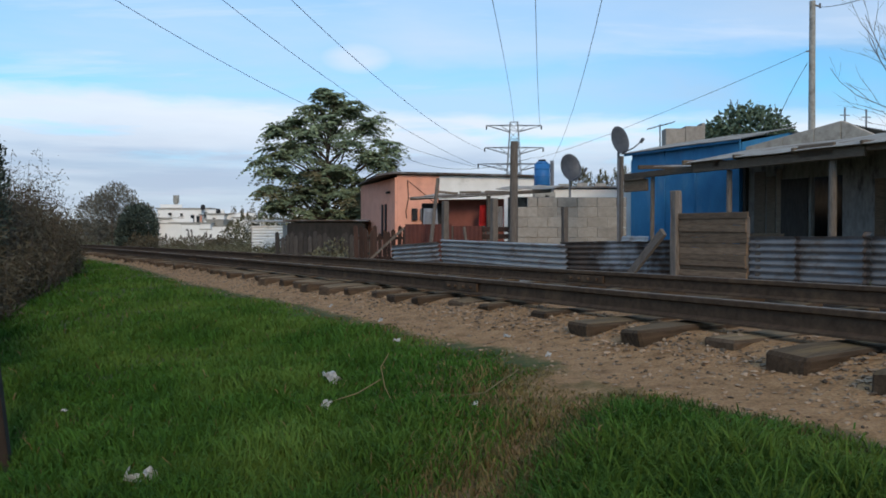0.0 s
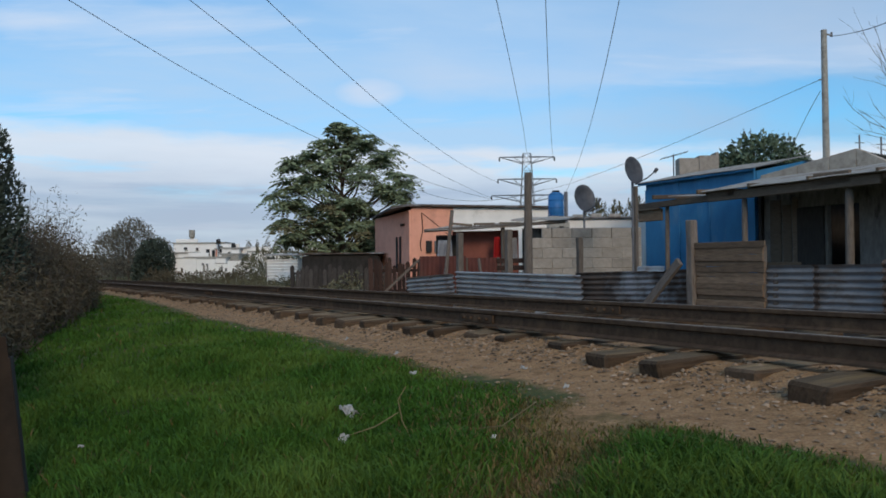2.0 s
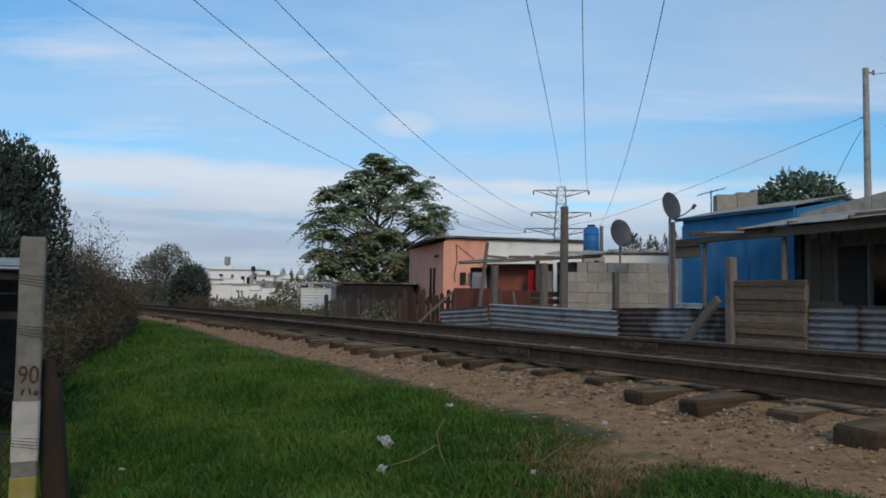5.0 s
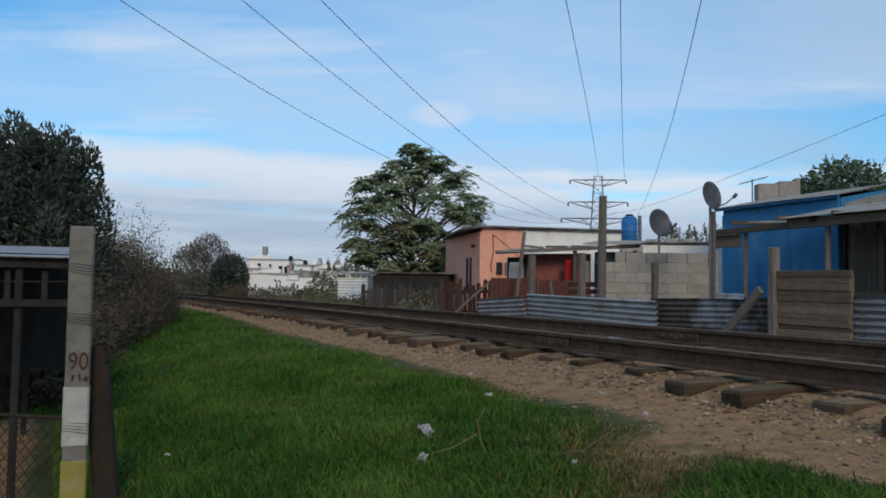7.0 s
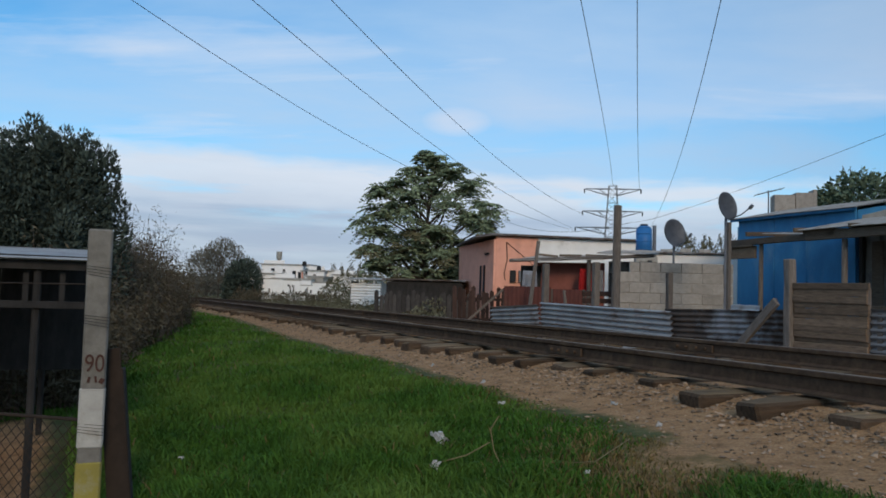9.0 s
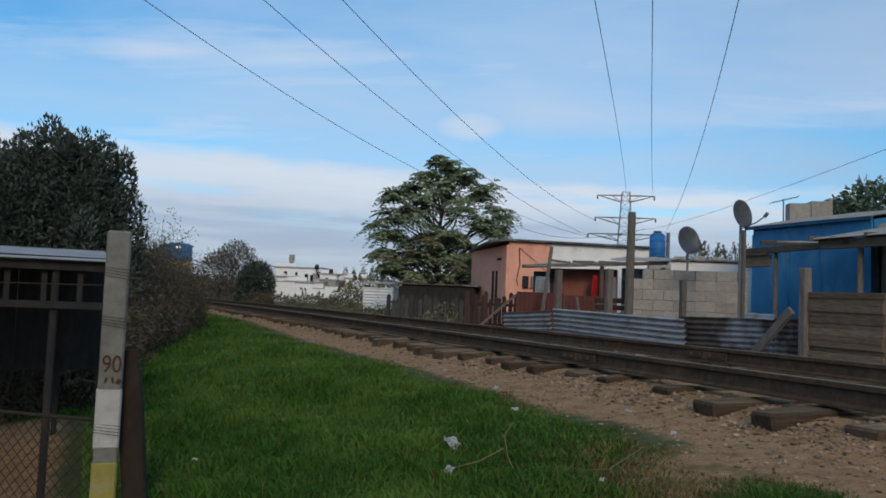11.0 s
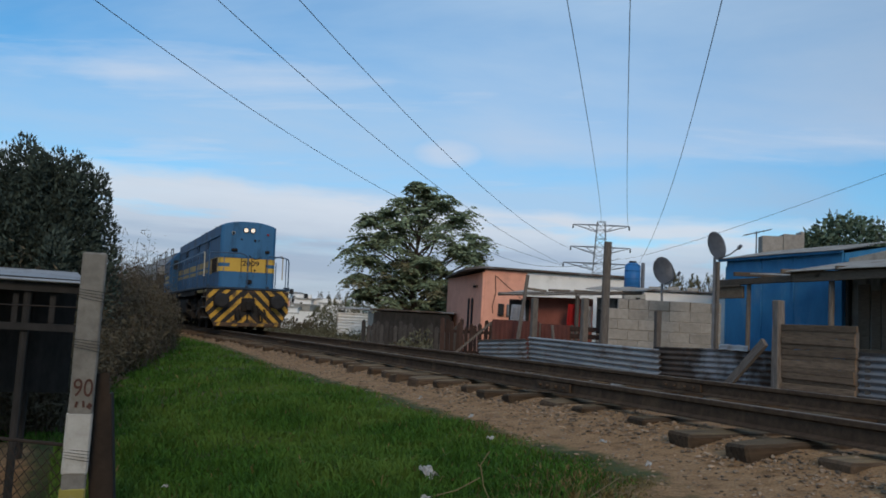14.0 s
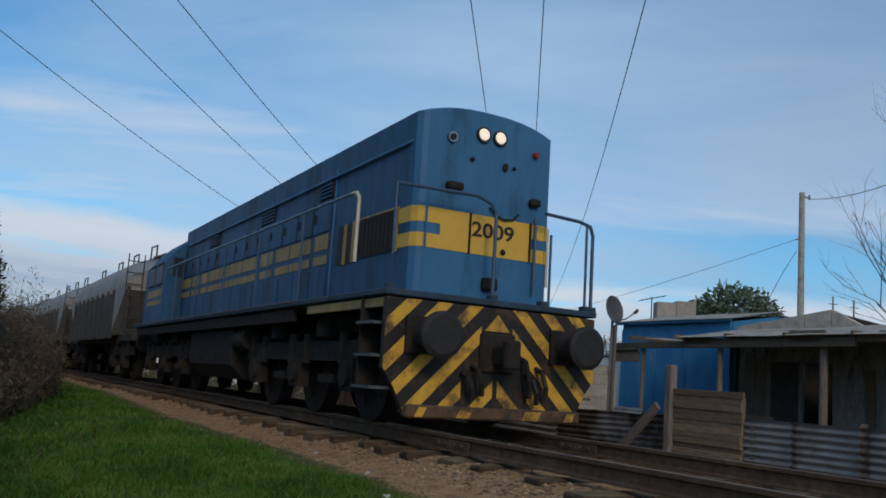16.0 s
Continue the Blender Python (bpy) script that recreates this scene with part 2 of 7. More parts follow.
CLOTH_GREY = mat("pale cloth", (0.42, 0.42, 0.44), (0.30, 0.30, 0.32), 0.9, 0, 6, 0.2)
PAPER = mat("crumpled white plastic", (0.42, 0.42, 0.41), (0.28, 0.28, 0.27), 0.6, 0, 12, 0.2)
DARK_GLASS = mat("dark window glass", (0.018, 0.022, 0.028), None, 0.45, 0, 4, 0.0, spec=0.15)

# ---- the railway's line: a wide arc ----
ARC_X, ARC_A, ARC_K = 1.1258, 0.4939, 0.00113
ARC_R = 1 / ARC_K
ARC_CX, ARC_CY = ARC_X - math.cos(ARC_A) * ARC_R, 8.0 - math.sin(ARC_A) * ARC_R
CANT = 0.04 / 1.505


def along(s, v, z=0.0):
    """World point s metres along the track (away from the viewer), v to its far side."""
    a = ARC_A + ARC_K * s
    return Vector((ARC_CX + (ARC_R + v) * math.cos(a), ARC_CY + (ARC_R + v) * math.sin(a), z))


def at_track(s, v, z=0.0, turn=0.0):
    """Pose at the track: local x to the far side, local y along it, away."""
    p = along(s, v, z)
    return pose(p.x, p.y, p.z, 0, 0, math.degrees(ARC_A + ARC_K * s) + turn)


def smooth(a, b, x):
    u = np.clip((x - a) / (b - a), 0, 1)
    return u * u * (3 - 2 * u)


# the grass line along the path, and the trodden trail that leaves it
EDGE_S = [-9.0, -4.3, -3.75, -3.45, -2.9, -2.4, -1.9, -1.0, 0.8, 3.6, 7.0, 17.0, 60.0]
EDGE_V = [-1.86, -1.90, -1.98, -2.03, -1.95, -1.82, -1.72, -1.86, -1.80, -1.76, -1.88, -1.45, -1.40]


def grass_depth(x, y):
    """How far a place lies inside the grass, from the path's edge."""
    q = np.hypot(x - ARC_CX, y - ARC_CY)
    s = (np.arctan2(y - ARC_CY, x - ARC_CX) - ARC_A) / ARC_K
    return np.interp(s, EDGE_S, EDGE_V) - (q - ARC_R)


def trail_at(x, y):
    w = 0.25 + 0.20 * smooth(3.4, 4.4, y)
    d = (x - 0.16 - (y - 2.9) * 0.33 - 0.05 * np.sin(4.0 * y)) / w
    return np.exp(-d ** 2) * smooth(5.2, 4.5, y) * smooth(0.6, 2.2, y)


PROFILE_V = [-60, -16, -9, -6.5, -5.2, -4.4, -3.4, -2.4, -1.85, -1.45, -1.15, -0.9, 0.9, 1.2, 1.7, 3.0, 8, 30, 80]
PROFILE_Z = [-1.3, -1.3, -1.25, -1.05, -0.80, -0.62, -0.50, -0.42, -0.37, -0.335, -0.275, -0.21, -0.185, -0.24, -0.34, -0.36, -0.32, -0.2, 0.0]


def ground_z(x, y):
    x, y = np.asarray(x, float), np.asarray(y, float)
    q = np.hypot(x - ARC_CX, y - ARC_CY)
    v = q - ARC_R
    z = np.interp(v, PROFILE_V, PROFILE_Z)
    bump = 0.022 * np.sin(1.7 * x + 0.6 * y) * np.sin(1.3 * y - 0.8 * x + 1) + 0.012 * np.sin(4.1 * x + 2.0) * np.sin(3.7 * y)
    return z + bump * smooth(1.3, 2.4, np.abs(v))


# ---- mesh helpers ----
def box(bm, c, size, turn=None):
    r = bmesh.ops.create_cube(bm, size=1.0)["verts"]
    bmesh.ops.scale(bm, vec=size, verts=r)
    if turn is not None:
        bmesh.ops.rotate(bm, cent=(0, 0, 0), matrix=turn.to_3x3(), verts=r)
    bmesh.ops.translate(bm, vec=c, verts=r)
    return r


def rod(bm, a, b, r0, r1=None, seg=8, caps=True):
    a, b = Vector(a), Vector(b)
    d = b - a
    res = bmesh.ops.create_cone(bm, cap_ends=caps, segments=seg, radius1=r0, radius2=r0 if r1 is None else r1, depth=d.length)["verts"]
    m = Matrix.Translation((a + b) / 2) @ d.to_track_quat("Z", "Y").to_matrix().to_4x4()
    bmesh.ops.transform(bm, matrix=m, verts=res)
    return res


def tube(bm, pts, r, seg=6):
    for a, b in zip(pts, pts[1:]):
        rod(bm, a, b, r, seg=seg)


def bevel(bm, w, seg=1):
    bmesh.ops.bevel(bm, geom=[e for e in bm.edges if e.calc_face_angle(0) > 0.5], offset=w, segments=seg, affect="EDGES", profile=0.6)


def smooth_faces(bm):
    for f in bm.faces:
        f.smooth = True


def part(name, bm, material, parent=None, label="", m=None):
    me = bpy.data.meshes.new(name)
    bm.normal_update()
    bm.to_mesh(me)
    bm.free()
    me.materials.append(material)
    ob = new(name, me)
    if m is not None:
        ob.matrix_basis = m
    if parent is not None:
        ob.parent = parent
    if label:
        ob["label"] = label
    return ob


def raw(name, verts, faces, material, parent=None, smooth_shade=False):
    me = bpy.data.meshes.new(name)
    me.from_pydata(verts, [], faces)
    me.materials.append(material)
    if smooth_shade:
        me.polygons.foreach_set("use_smooth", [True] * len(me.polygons))
    ob = new(name, me)
    if parent is not None:
        ob.parent = parent
    return ob


def empty(name, m, label, category, group="", kind=""):
    ob = new(name)
    ob.matrix_basis = m
    return tagged(ob, label, category, group, kind)


# ---- ground ----
def ground_material():
    m = bpy.data.materials.new("soil, sand path and ballast")
    m.use_nodes = True
    nt = m.node_tree
    p = nt.nodes["Principled BSDF"]
    p.inputs["Roughness"].default_value, p.inputs["Specular IOR Level"].default_value = 0.95, 0.2
    tc = nt.nodes.new("ShaderNodeTexCoord")
    at = nt.nodes.new("ShaderNodeAttribute")
    at.attribute_name = "zone"

    def tex(scale, detail=7.0):
        n = nt.nodes.new("ShaderNodeTexNoise")
        n.inputs["Scale"].default_value, n.inputs["Detail"].default_value, n.inputs["Roughness"].default_value = scale, detail, 0.65
        nt.links.new(tc.outputs["Object"], n.inputs["Vector"])
        return n.outputs["Fac"]

    def ramp(fac, stops):
        n = nt.nodes.new("ShaderNodeValToRGB")
        while len(n.color_ramp.elements) < len(stops):
            n.color_ramp.elements.new(0.5)
        for el, (q, c) in zip(n.color_ramp.elements, stops):
            el.position, el.color = q, (*c, 1)
        nt.links.new(fac, n.inputs[0])
        return n.outputs[0]

    def mix(fac, a, b):
        n = nt.nodes.new("ShaderNodeMix")
        n.data_type = "RGBA"
        nt.links.new(fac, n.inputs[0])
        nt.links.new(a, n.inputs[6])
        nt.links.new(b, n.inputs[7])
        return n.outputs[2]

    jitter = nt.nodes.new("ShaderNodeMath")
    jitter.operation = "MULTIPLY_ADD"
    nt.links.new(tex(3.5), jitter.inputs[0])
    jitter.inputs[1].default_value = 0.9
    nt.links.new(at.outputs["Fac"], jitter.inputs[2])
    zone = ramp(jitter.outputs[0], [(0.55, (0, 0, 0)), (0.95, (1, 1, 1))])
    soil = ramp(tex(5), [(0.3, (0.040, 0.058, 0.017)), (0.7, (0.092, 0.098, 0.034))])
    sand = ramp(tex(7), [(0.3, (0.215, 0.118, 0.054)), (0.5, (0.370, 0.212, 0.102)), (0.72, (0.465, 0.282, 0.145))])
    grit = ramp(tex(60, 3.0), [(0.42, (0.62, 0.58, 0.55)), (0.56, (1, 1, 1))])
    mul = nt.nodes.new("ShaderNodeMix")
    mul.data_type, mul.blend_type = "RGBA", "MULTIPLY"
    mul.inputs[0].default_value = 0.8
    nt.links.new(sand, mul.inputs[6])
    nt.links.new(grit, mul.inputs[7])
    nt.links.new(mix(zone, soil, mul.outputs[2]), p.inputs["Base Color"])
    bp = nt.nodes.new("ShaderNodeBump")
    bp.inputs["Strength"].default_value, bp.inputs["Distance"].default_value = 0.7, 0.03
    nt.links.new(tex(28), bp.inputs["Height"])
    nt.links.new(bp.outputs[0], p.inputs["Normal"])
    return m


def axis(lo, hi, step, far):
    mid = list(np.arange(lo, hi + 1e-6, step))
    out, w, q = [], step, hi
    while q < far:
        w *= 1.22
        q += w
        out.append(q)
    left, w, q = [], step, lo
    while q > -far:
        w *= 1.22
        q -= w
        left.append(q)
    return np.array(left[::-1] + mid + out)


def build_ground():
    xs, ys = axis(-9, 9, 0.11, 3000), axis(1.0, 22, 0.11, 3000)
    gx, gy = np.meshgrid(xs, ys)
    gz = ground_z(gx, gy)
    far = np.hypot(gx, gy)
    gz = gz * (1 - smooth(120, 400, far)) - 0.2 * smooth(120, 400, far)
    nx, ny = len(xs), len(ys)
    verts = np.stack([gx, gy, gz], -1).reshape(-1, 3)
    i = (np.arange(ny - 1)[:, None] * nx + np.arange(nx - 1)[None]).ravel()
    faces = np.stack([i, i + 1, i + nx + 1, i + nx], -1)
    ob = raw("ground", verts.tolist(), faces.tolist(), ground_material(), None, True)
    v = np.hypot(verts[:, 0] - ARC_CX, verts[:, 1] - ARC_CY) - ARC_R
    bare = 0.75 * smooth(0.12, -0.15, grass_depth(verts[:, 0], verts[:, 1])) * (1 - smooth(3.4, 5.0, v))
    bare = np.maximum(bare, 0.50 * trail_at(verts[:, 0], verts[:, 1]))
    bare = np.maximum(bare, 0.6 * smooth(-0.15, -0.45, verts[:, 0] + 2.155 + 0.575 * (verts[:, 1] - 3.7)) * smooth(-6.5, -5.5, verts[:, 0]) * smooth(8.0, 6.5, verts[:, 1]) * smooth(2.6, 3.4, verts[:, 1]))
    bare = bare * (1 - smooth(60, 120, far.ravel()))
    zone = ob.data.attributes.new("zone", "FLOAT", "POINT")
    zone.data.foreach_set("value", bare.astype(np.float32))
    return tagged(ob, "grassy bank with a trodden sandy path beside the track", "ground", kind="structure")


build_ground()


# ---- track ----
def build_rail(v, z, label):
    prof = [(-0.065, -0.151), (0.065, -0.151), (0.065, -0.138), (0.012, -0.122), (0.010, -0.045), (0.034, -0.034), (0.035, -0.006), (0.026, 0.0), (-0.026, 0.0), (-0.035, -0.006), (-0.034, -0.034), (-0.010, -0.045), (-0.012, -0.122), (-0.065, -0.138)]
    ss = np.concatenate([np.arange(-14, 20, 1.0), np.arange(20, 250, 4.0)])
    verts = [tuple(along(s, v + px, z + pz)) for s in ss for px, pz in prof]
    n = len(prof)
    faces = [(i * n + j, i * n + (j + 1) % n, (i + 1) * n + (j + 1) % n, (i + 1) * n + j) for i in range(len(ss) - 1) for j in range(n)]
    rail = raw("rail", verts, faces, RAIL_STEEL)
    rail.data.materials.append(RAIL_HEAD)
    for i, pol in enumerate(rail.data.polygons):
        if i % n == 7:
            pol.material_index = 1
    tagged(rail, label, "rail", "rails of the track")
    for s in (0.55, 12.6, -11.0):
        bm = bmesh.new()
        box(bm, (-0.032, 0, -0.085), (0.02, 0.62, 0.075))
        box(bm, (0.032, 0, -0.085), (0.02, 0.62, 0.075))
        for y in (-0.22, -0.08, 0.08, 0.22):
            rod(bm, (-0.07, y, -0.085), (0.07, y, -0.085), 0.014, seg=6)
        part("fishplate", bm, RAIL_STEEL, rail, m=at_track(s, v, z))
    return rail


build_rail(-0.7525, 0.0, "rusty steel rail with a worn head, fishplated joints")
build_rail(0.7525, 0.04, "rusty steel rail with a worn head, slightly raised")


def tie_mesh(seed):
    rnd = random.Random(seed)
    bm = bmesh.new()
    L = (2.25, 2.4, 2.3, 2.5, 2.35, 2.6, 2.45)[seed]
    box(bm, (0, 0, 0), (L, 0.24, 0.17))
    bmesh.ops.subdivide_edges(bm, edges=[e for e in bm.edges if abs(e.verts[0].co.x - e.verts[1].co.x) > 1], cuts=9)
    for vert in bm.verts:
        e = abs(vert.co.x) > L / 2 - 0.01
        vert.co += Vector((rnd.uniform(-0.04, 0.03) * e, rnd.uniform(-0.022, 0.022), rnd.uniform(-0.022, 0.008)))
    bevel(bm, 0.018)
    me = bpy.data.meshes.new("sleeper")
    bm.to_mesh(me)
    bm.free()
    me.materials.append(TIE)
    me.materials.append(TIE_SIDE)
    # upward faces keep the paler timber, sides and ends the darker one
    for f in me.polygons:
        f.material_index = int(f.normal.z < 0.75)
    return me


def build_ties():
    rnd = random.Random(5)
    kinds = [tie_mesh(i) for i in range(7)]
    places = [-4.38, -3.80, -3.10, -2.57, -2.00, -1.19, -0.36, 0.17, 0.72, 1.22, 1.75, 2.41, 2.95, 3.55, 4.1]
    places = [-4.38 - 0.64 * i for i in range(12, 0, -1)] + places
    s = 4.1
    while s < 60:
        s += rnd.uniform(0.58, 0.72)
        places.append(s)
    ends = {-4.38: 1.32, -3.80: 1.25, -3.10: 1.06, -2.57: 1.26, -2.00: 1.22, -1.19: 1.03, -0.36: 1.02, 0.17: 1.02}  # how far some stick out
    for s in places:
        k = rnd.randrange(7)
        ob = new("sleeper", kinds[k])
        out = rnd.uniform(-0.06, 0.04)
        if s in ends:
            out = (2.25, 2.4, 2.3, 2.5, 2.35, 2.6, 2.45)[k] / 2 - ends[s]
        ob.matrix_basis = at_track(s + 0.1, out, -0.242, rnd.uniform(-3, 3)) @ pose(0, 0, 0, rnd.uniform(-2, 2), -math.degrees(CANT), 0)
        tagged(ob, "split weathered timber sleeper half sunk in ballast", "sleeper", "sleepers of the track")
    bm = bmesh.new()
    while s < 240:
        s += 0.65
        vs = box(bm, (0, 0, 0), (2.45, 0.24, 0.16))
        bmesh.ops.transform(bm, matrix=at_track(s, 0, -0.235), verts=vs)
    tagged(part("distant_sleepers", bm, TIE), "distant timber sleepers in ballast", "sleepers", kind="stuff")


build_ties()


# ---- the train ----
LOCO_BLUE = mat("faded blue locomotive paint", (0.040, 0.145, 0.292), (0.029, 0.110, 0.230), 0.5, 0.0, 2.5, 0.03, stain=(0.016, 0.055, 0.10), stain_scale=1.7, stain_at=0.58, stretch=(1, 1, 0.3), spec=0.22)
# darker base blue than LOCO_BLUE, for sides and cab, with soot streaks
LOCO_SIDE = mat("darker blue paint with soot streaks", (0.022, 0.088, 0.186), (0.014, 0.058, 0.125), 0.6, 0.0, 2.5, 0.03, stain=(0.017, 0.034, 0.058), stain_scale=1.6, stain_at=0.56, stretch=(1, 1.6, 0.3), spec=0.2)
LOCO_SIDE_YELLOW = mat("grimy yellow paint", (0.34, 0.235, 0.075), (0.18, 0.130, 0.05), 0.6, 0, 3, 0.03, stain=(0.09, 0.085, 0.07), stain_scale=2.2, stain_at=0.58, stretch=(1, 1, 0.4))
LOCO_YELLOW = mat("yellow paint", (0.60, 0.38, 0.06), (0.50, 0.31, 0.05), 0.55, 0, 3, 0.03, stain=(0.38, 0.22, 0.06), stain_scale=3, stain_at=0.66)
STRIPE_YELLOW = mat("scuffed yellow stripe paint", (0.62, 0.36, 0.04), (0.46, 0.25, 0.035), 0.6, 0, 5, 0.05, stain=(0.065, 0.042, 0.026), stain_scale=3.2, stain_at=0.54)
PILOT_BLACK = mat("rusty black pilot plate", (0.02, 0.019, 0.019), (0.012, 0.011, 0.011), 0.6, 0.1, 6, 0.1, stain=(0.085, 0.045, 0.025), stain_scale=2.6, stain_at=0.60)
LIP_RUST = mat("rust-brown scraped steel", (0.14, 0.085, 0.05), (0.06, 0.04, 0.027), 0.85, 0.1, 5, 0.3, stain=(0.03, 0.026, 0.024), stain_scale=3, stain_at=0.55)
UNDER = mat("oily running gear", (0.034, 0.030, 0.028), (0.018, 0.016, 0.015), 0.95, 0.0, 7, 0.2, stain=(0.055, 0.042, 0.033), stain_scale=3, stain_at=0.66, spec=0.1)
RAIL_PAINT = mat("blue handrail paint", (0.045, 0.095, 0.175), None, 0.5, 0.1, 6, 0.0)
DECK = mat("grimy deck paint", (0.026, 0.055, 0.095), (0.014, 0.026, 0.044), 0.7, 0, 5, 0.1, stain=(0.05, 0.04, 0.03), stain_scale=3, stain_at=0.6)
RAIL_PALE = mat("chalky blue handrail paint", (0.17, 0.24, 0.31), (0.10, 0.15, 0.21), 0.5, 0.1, 6, 0.0)
RAIL_CREAM = mat("cream handrail paint", (0.55, 0.50, 0.40), (0.40, 0.36, 0.28), 0.5, 0.1, 6, 0.0)
STEP_EDGE = mat("worn edge paint", (0.075, 0.082, 0.092), None, 0.6, 0, 6, 0.0)
HEADLIGHT = glow("lit headlamp glass", (0.95, 0.80, 0.64), 0.52)
LAMP_RIM = mat("dark lamp rim", (0.035, 0.032, 0.032), None, 0.5, 0.2, 6, 0.0)
CHROME = mat("headlamp rim", (0.30, 0.30, 0.31), None, 0.3, 0.9, 6, 0.0)
MARKER_RED = mat("dim red marker lens", (0.28, 0.03, 0.03), (0.18, 0.02, 0.02), 0.25, 0, 6, 0.0)
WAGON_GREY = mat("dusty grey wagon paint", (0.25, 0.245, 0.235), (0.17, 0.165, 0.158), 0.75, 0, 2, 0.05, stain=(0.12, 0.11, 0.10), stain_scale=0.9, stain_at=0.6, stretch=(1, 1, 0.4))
WAGON_DARK = mat("dark lower wagon side", (0.058, 0.055, 0.053), (0.030, 0.029, 0.028), 0.85, 0, 2, 0.1)


def clip_poly(poly, nx, nz, c):
    """The part of a flat (x, z) polygon with nx*x + nz*z >= c."""
    out = []
    for (ax, az), (bx, bz) in zip(poly, poly[1:] + poly[:1]):
        da, db = nx * ax + nz * az - c, nx * bx + nz * bz - c
        if da >= 0:
            out.append((ax, az))
        if da * db < 0:
            u = da / (da - db)
            out.append((ax + u * (bx - ax), az + u * (bz - az)))
    return out


def slab(bm, poly, y0, y1):
    """A plate with the (x, z) outline poly between y0 and y1."""
    a = [bm.verts.new((x, y0, z)) for x, z in poly]
    b = [bm.verts.new((x, y1, z)) for x, z in poly]
    bm.faces.new(a)
    bm.faces.new(b[::-1])
    n = len(poly)
    for i in range(n):
        bm.faces.new((a[i], b[i], b[(i + 1) % n], a[(i + 1) % n]))
    bmesh.ops.recalc_face_normals(bm, faces=bm.faces)


def panel(name, c, size, material, parent, edge=0.008, label=""):
    bm = bmesh.new()
    box(bm, c, size)
    if edge:
        bevel(bm, edge)
    return part(name, bm, material, parent, label)


def hood_outline(w, z0, shoulder, crown):
    pts = [(-w, z0), (-w, shoulder)]
    for i in range(1, 12):
        u = -1 + 2 * i / 12
        pts.append((w * u, shoulder + (crown - shoulder) * (1 - abs(u) ** 2.6)))
    return pts + [(w, shoulder), (w, z0)]


def wheelset(parent, y, r):
    bm = bmesh.new()
    for sx in (-1, 1):
        rod(bm, (sx * 0.69, 0, 0), (sx * 0.82, 0, 0), r, seg=28)
        rod(bm, (sx * 0.65, 0, 0), (sx * 0.69, 0, 0), r + 0.028, seg=28)
        rod(bm, (sx * 0.82, 0, 0), (sx * 0.86, 0, 0), r * 0.35, seg=16)
        for k in range(4):
            a = k * math.pi / 2 + 0.4
            rod(bm, (sx * 0.815, r * 0.62 * math.cos(a), r * 0.62 * math.sin(a)), (sx * 0.835, r * 0.62 * math.cos(a), r * 0.62 * math.sin(a)), r * 0.13, seg=8)
    rod(bm, (-0.7, 0, 0), (0.7, 0, 0), 0.09, seg=12)
    ob = part("wheelset", bm, UNDER, parent, m=pose(0, y, r))
    WHEELS.append((ob, y, r))
    return ob


WHEELS = []


def bogie(parent, y, axles, r):
    half = (axles - 1) / 2 * 1.75
    bm = bmesh.new()
    for sx in (-1, 1):
        box(bm, (sx * 1.02, y, 0.78), (0.12, 2 * half + 1.2, 0.24))
        for i in range(axles):
            yy = y + (i - (axles - 1) / 2) * 1.75
            box(bm, (sx * 1.06, yy, 0.5), (0.16, 0.34, 0.36))
            rod(bm, (sx * 1.14, yy, 0.5), (sx * 1.19, yy, 0.5), 0.13, seg=14)
            for q in (-0.28, 0.28):
                rod(bm, (sx * 1.06, yy + q, 0.62), (sx * 1.06, yy + q, 1.0), 0.075, seg=10)
        for i in range(axles - 1):
            yy = y + (i - (axles - 2) / 2) * 1.75
            rod(bm, (sx * 1.08, yy, 0.95), (sx * 1.08, yy, 1.14), 0.12, seg=10)
            box(bm, (sx * 1.0, yy, 0.45), (0.08, 0.5, 0.1))
    box(bm, (0, y, 0.85), (1.9, 0.5, 0.3))
    part("bogie", bm, UNDER, parent)
    for i in range(axles):
        wheelset(parent, y + (i - (axles - 1) / 2) * 1.75, r)


def text_mesh(name, words, size, depth, material, parent, m, bold=0.004):
    cu = bpy.data.curves.new(name, "FONT")
    cu.offset = bold
    cu.body, cu.size, cu.extrude, cu.align_x, cu.align_y = words, size, depth, "CENTER", "CENTER"
    tmp = new(name, cu)
    bpy.context.view_layer.update()
    me = bpy.data.meshes.new_from_object(tmp.evaluated_get(bpy.context.evaluated_depsgraph_get()))
    bpy.data.objects.remove(tmp)
    me.materials.clear()
    me.materials.append(material)
    ob = new(name, me)
    ob.matrix_basis, ob.parent = m, parent
    return ob


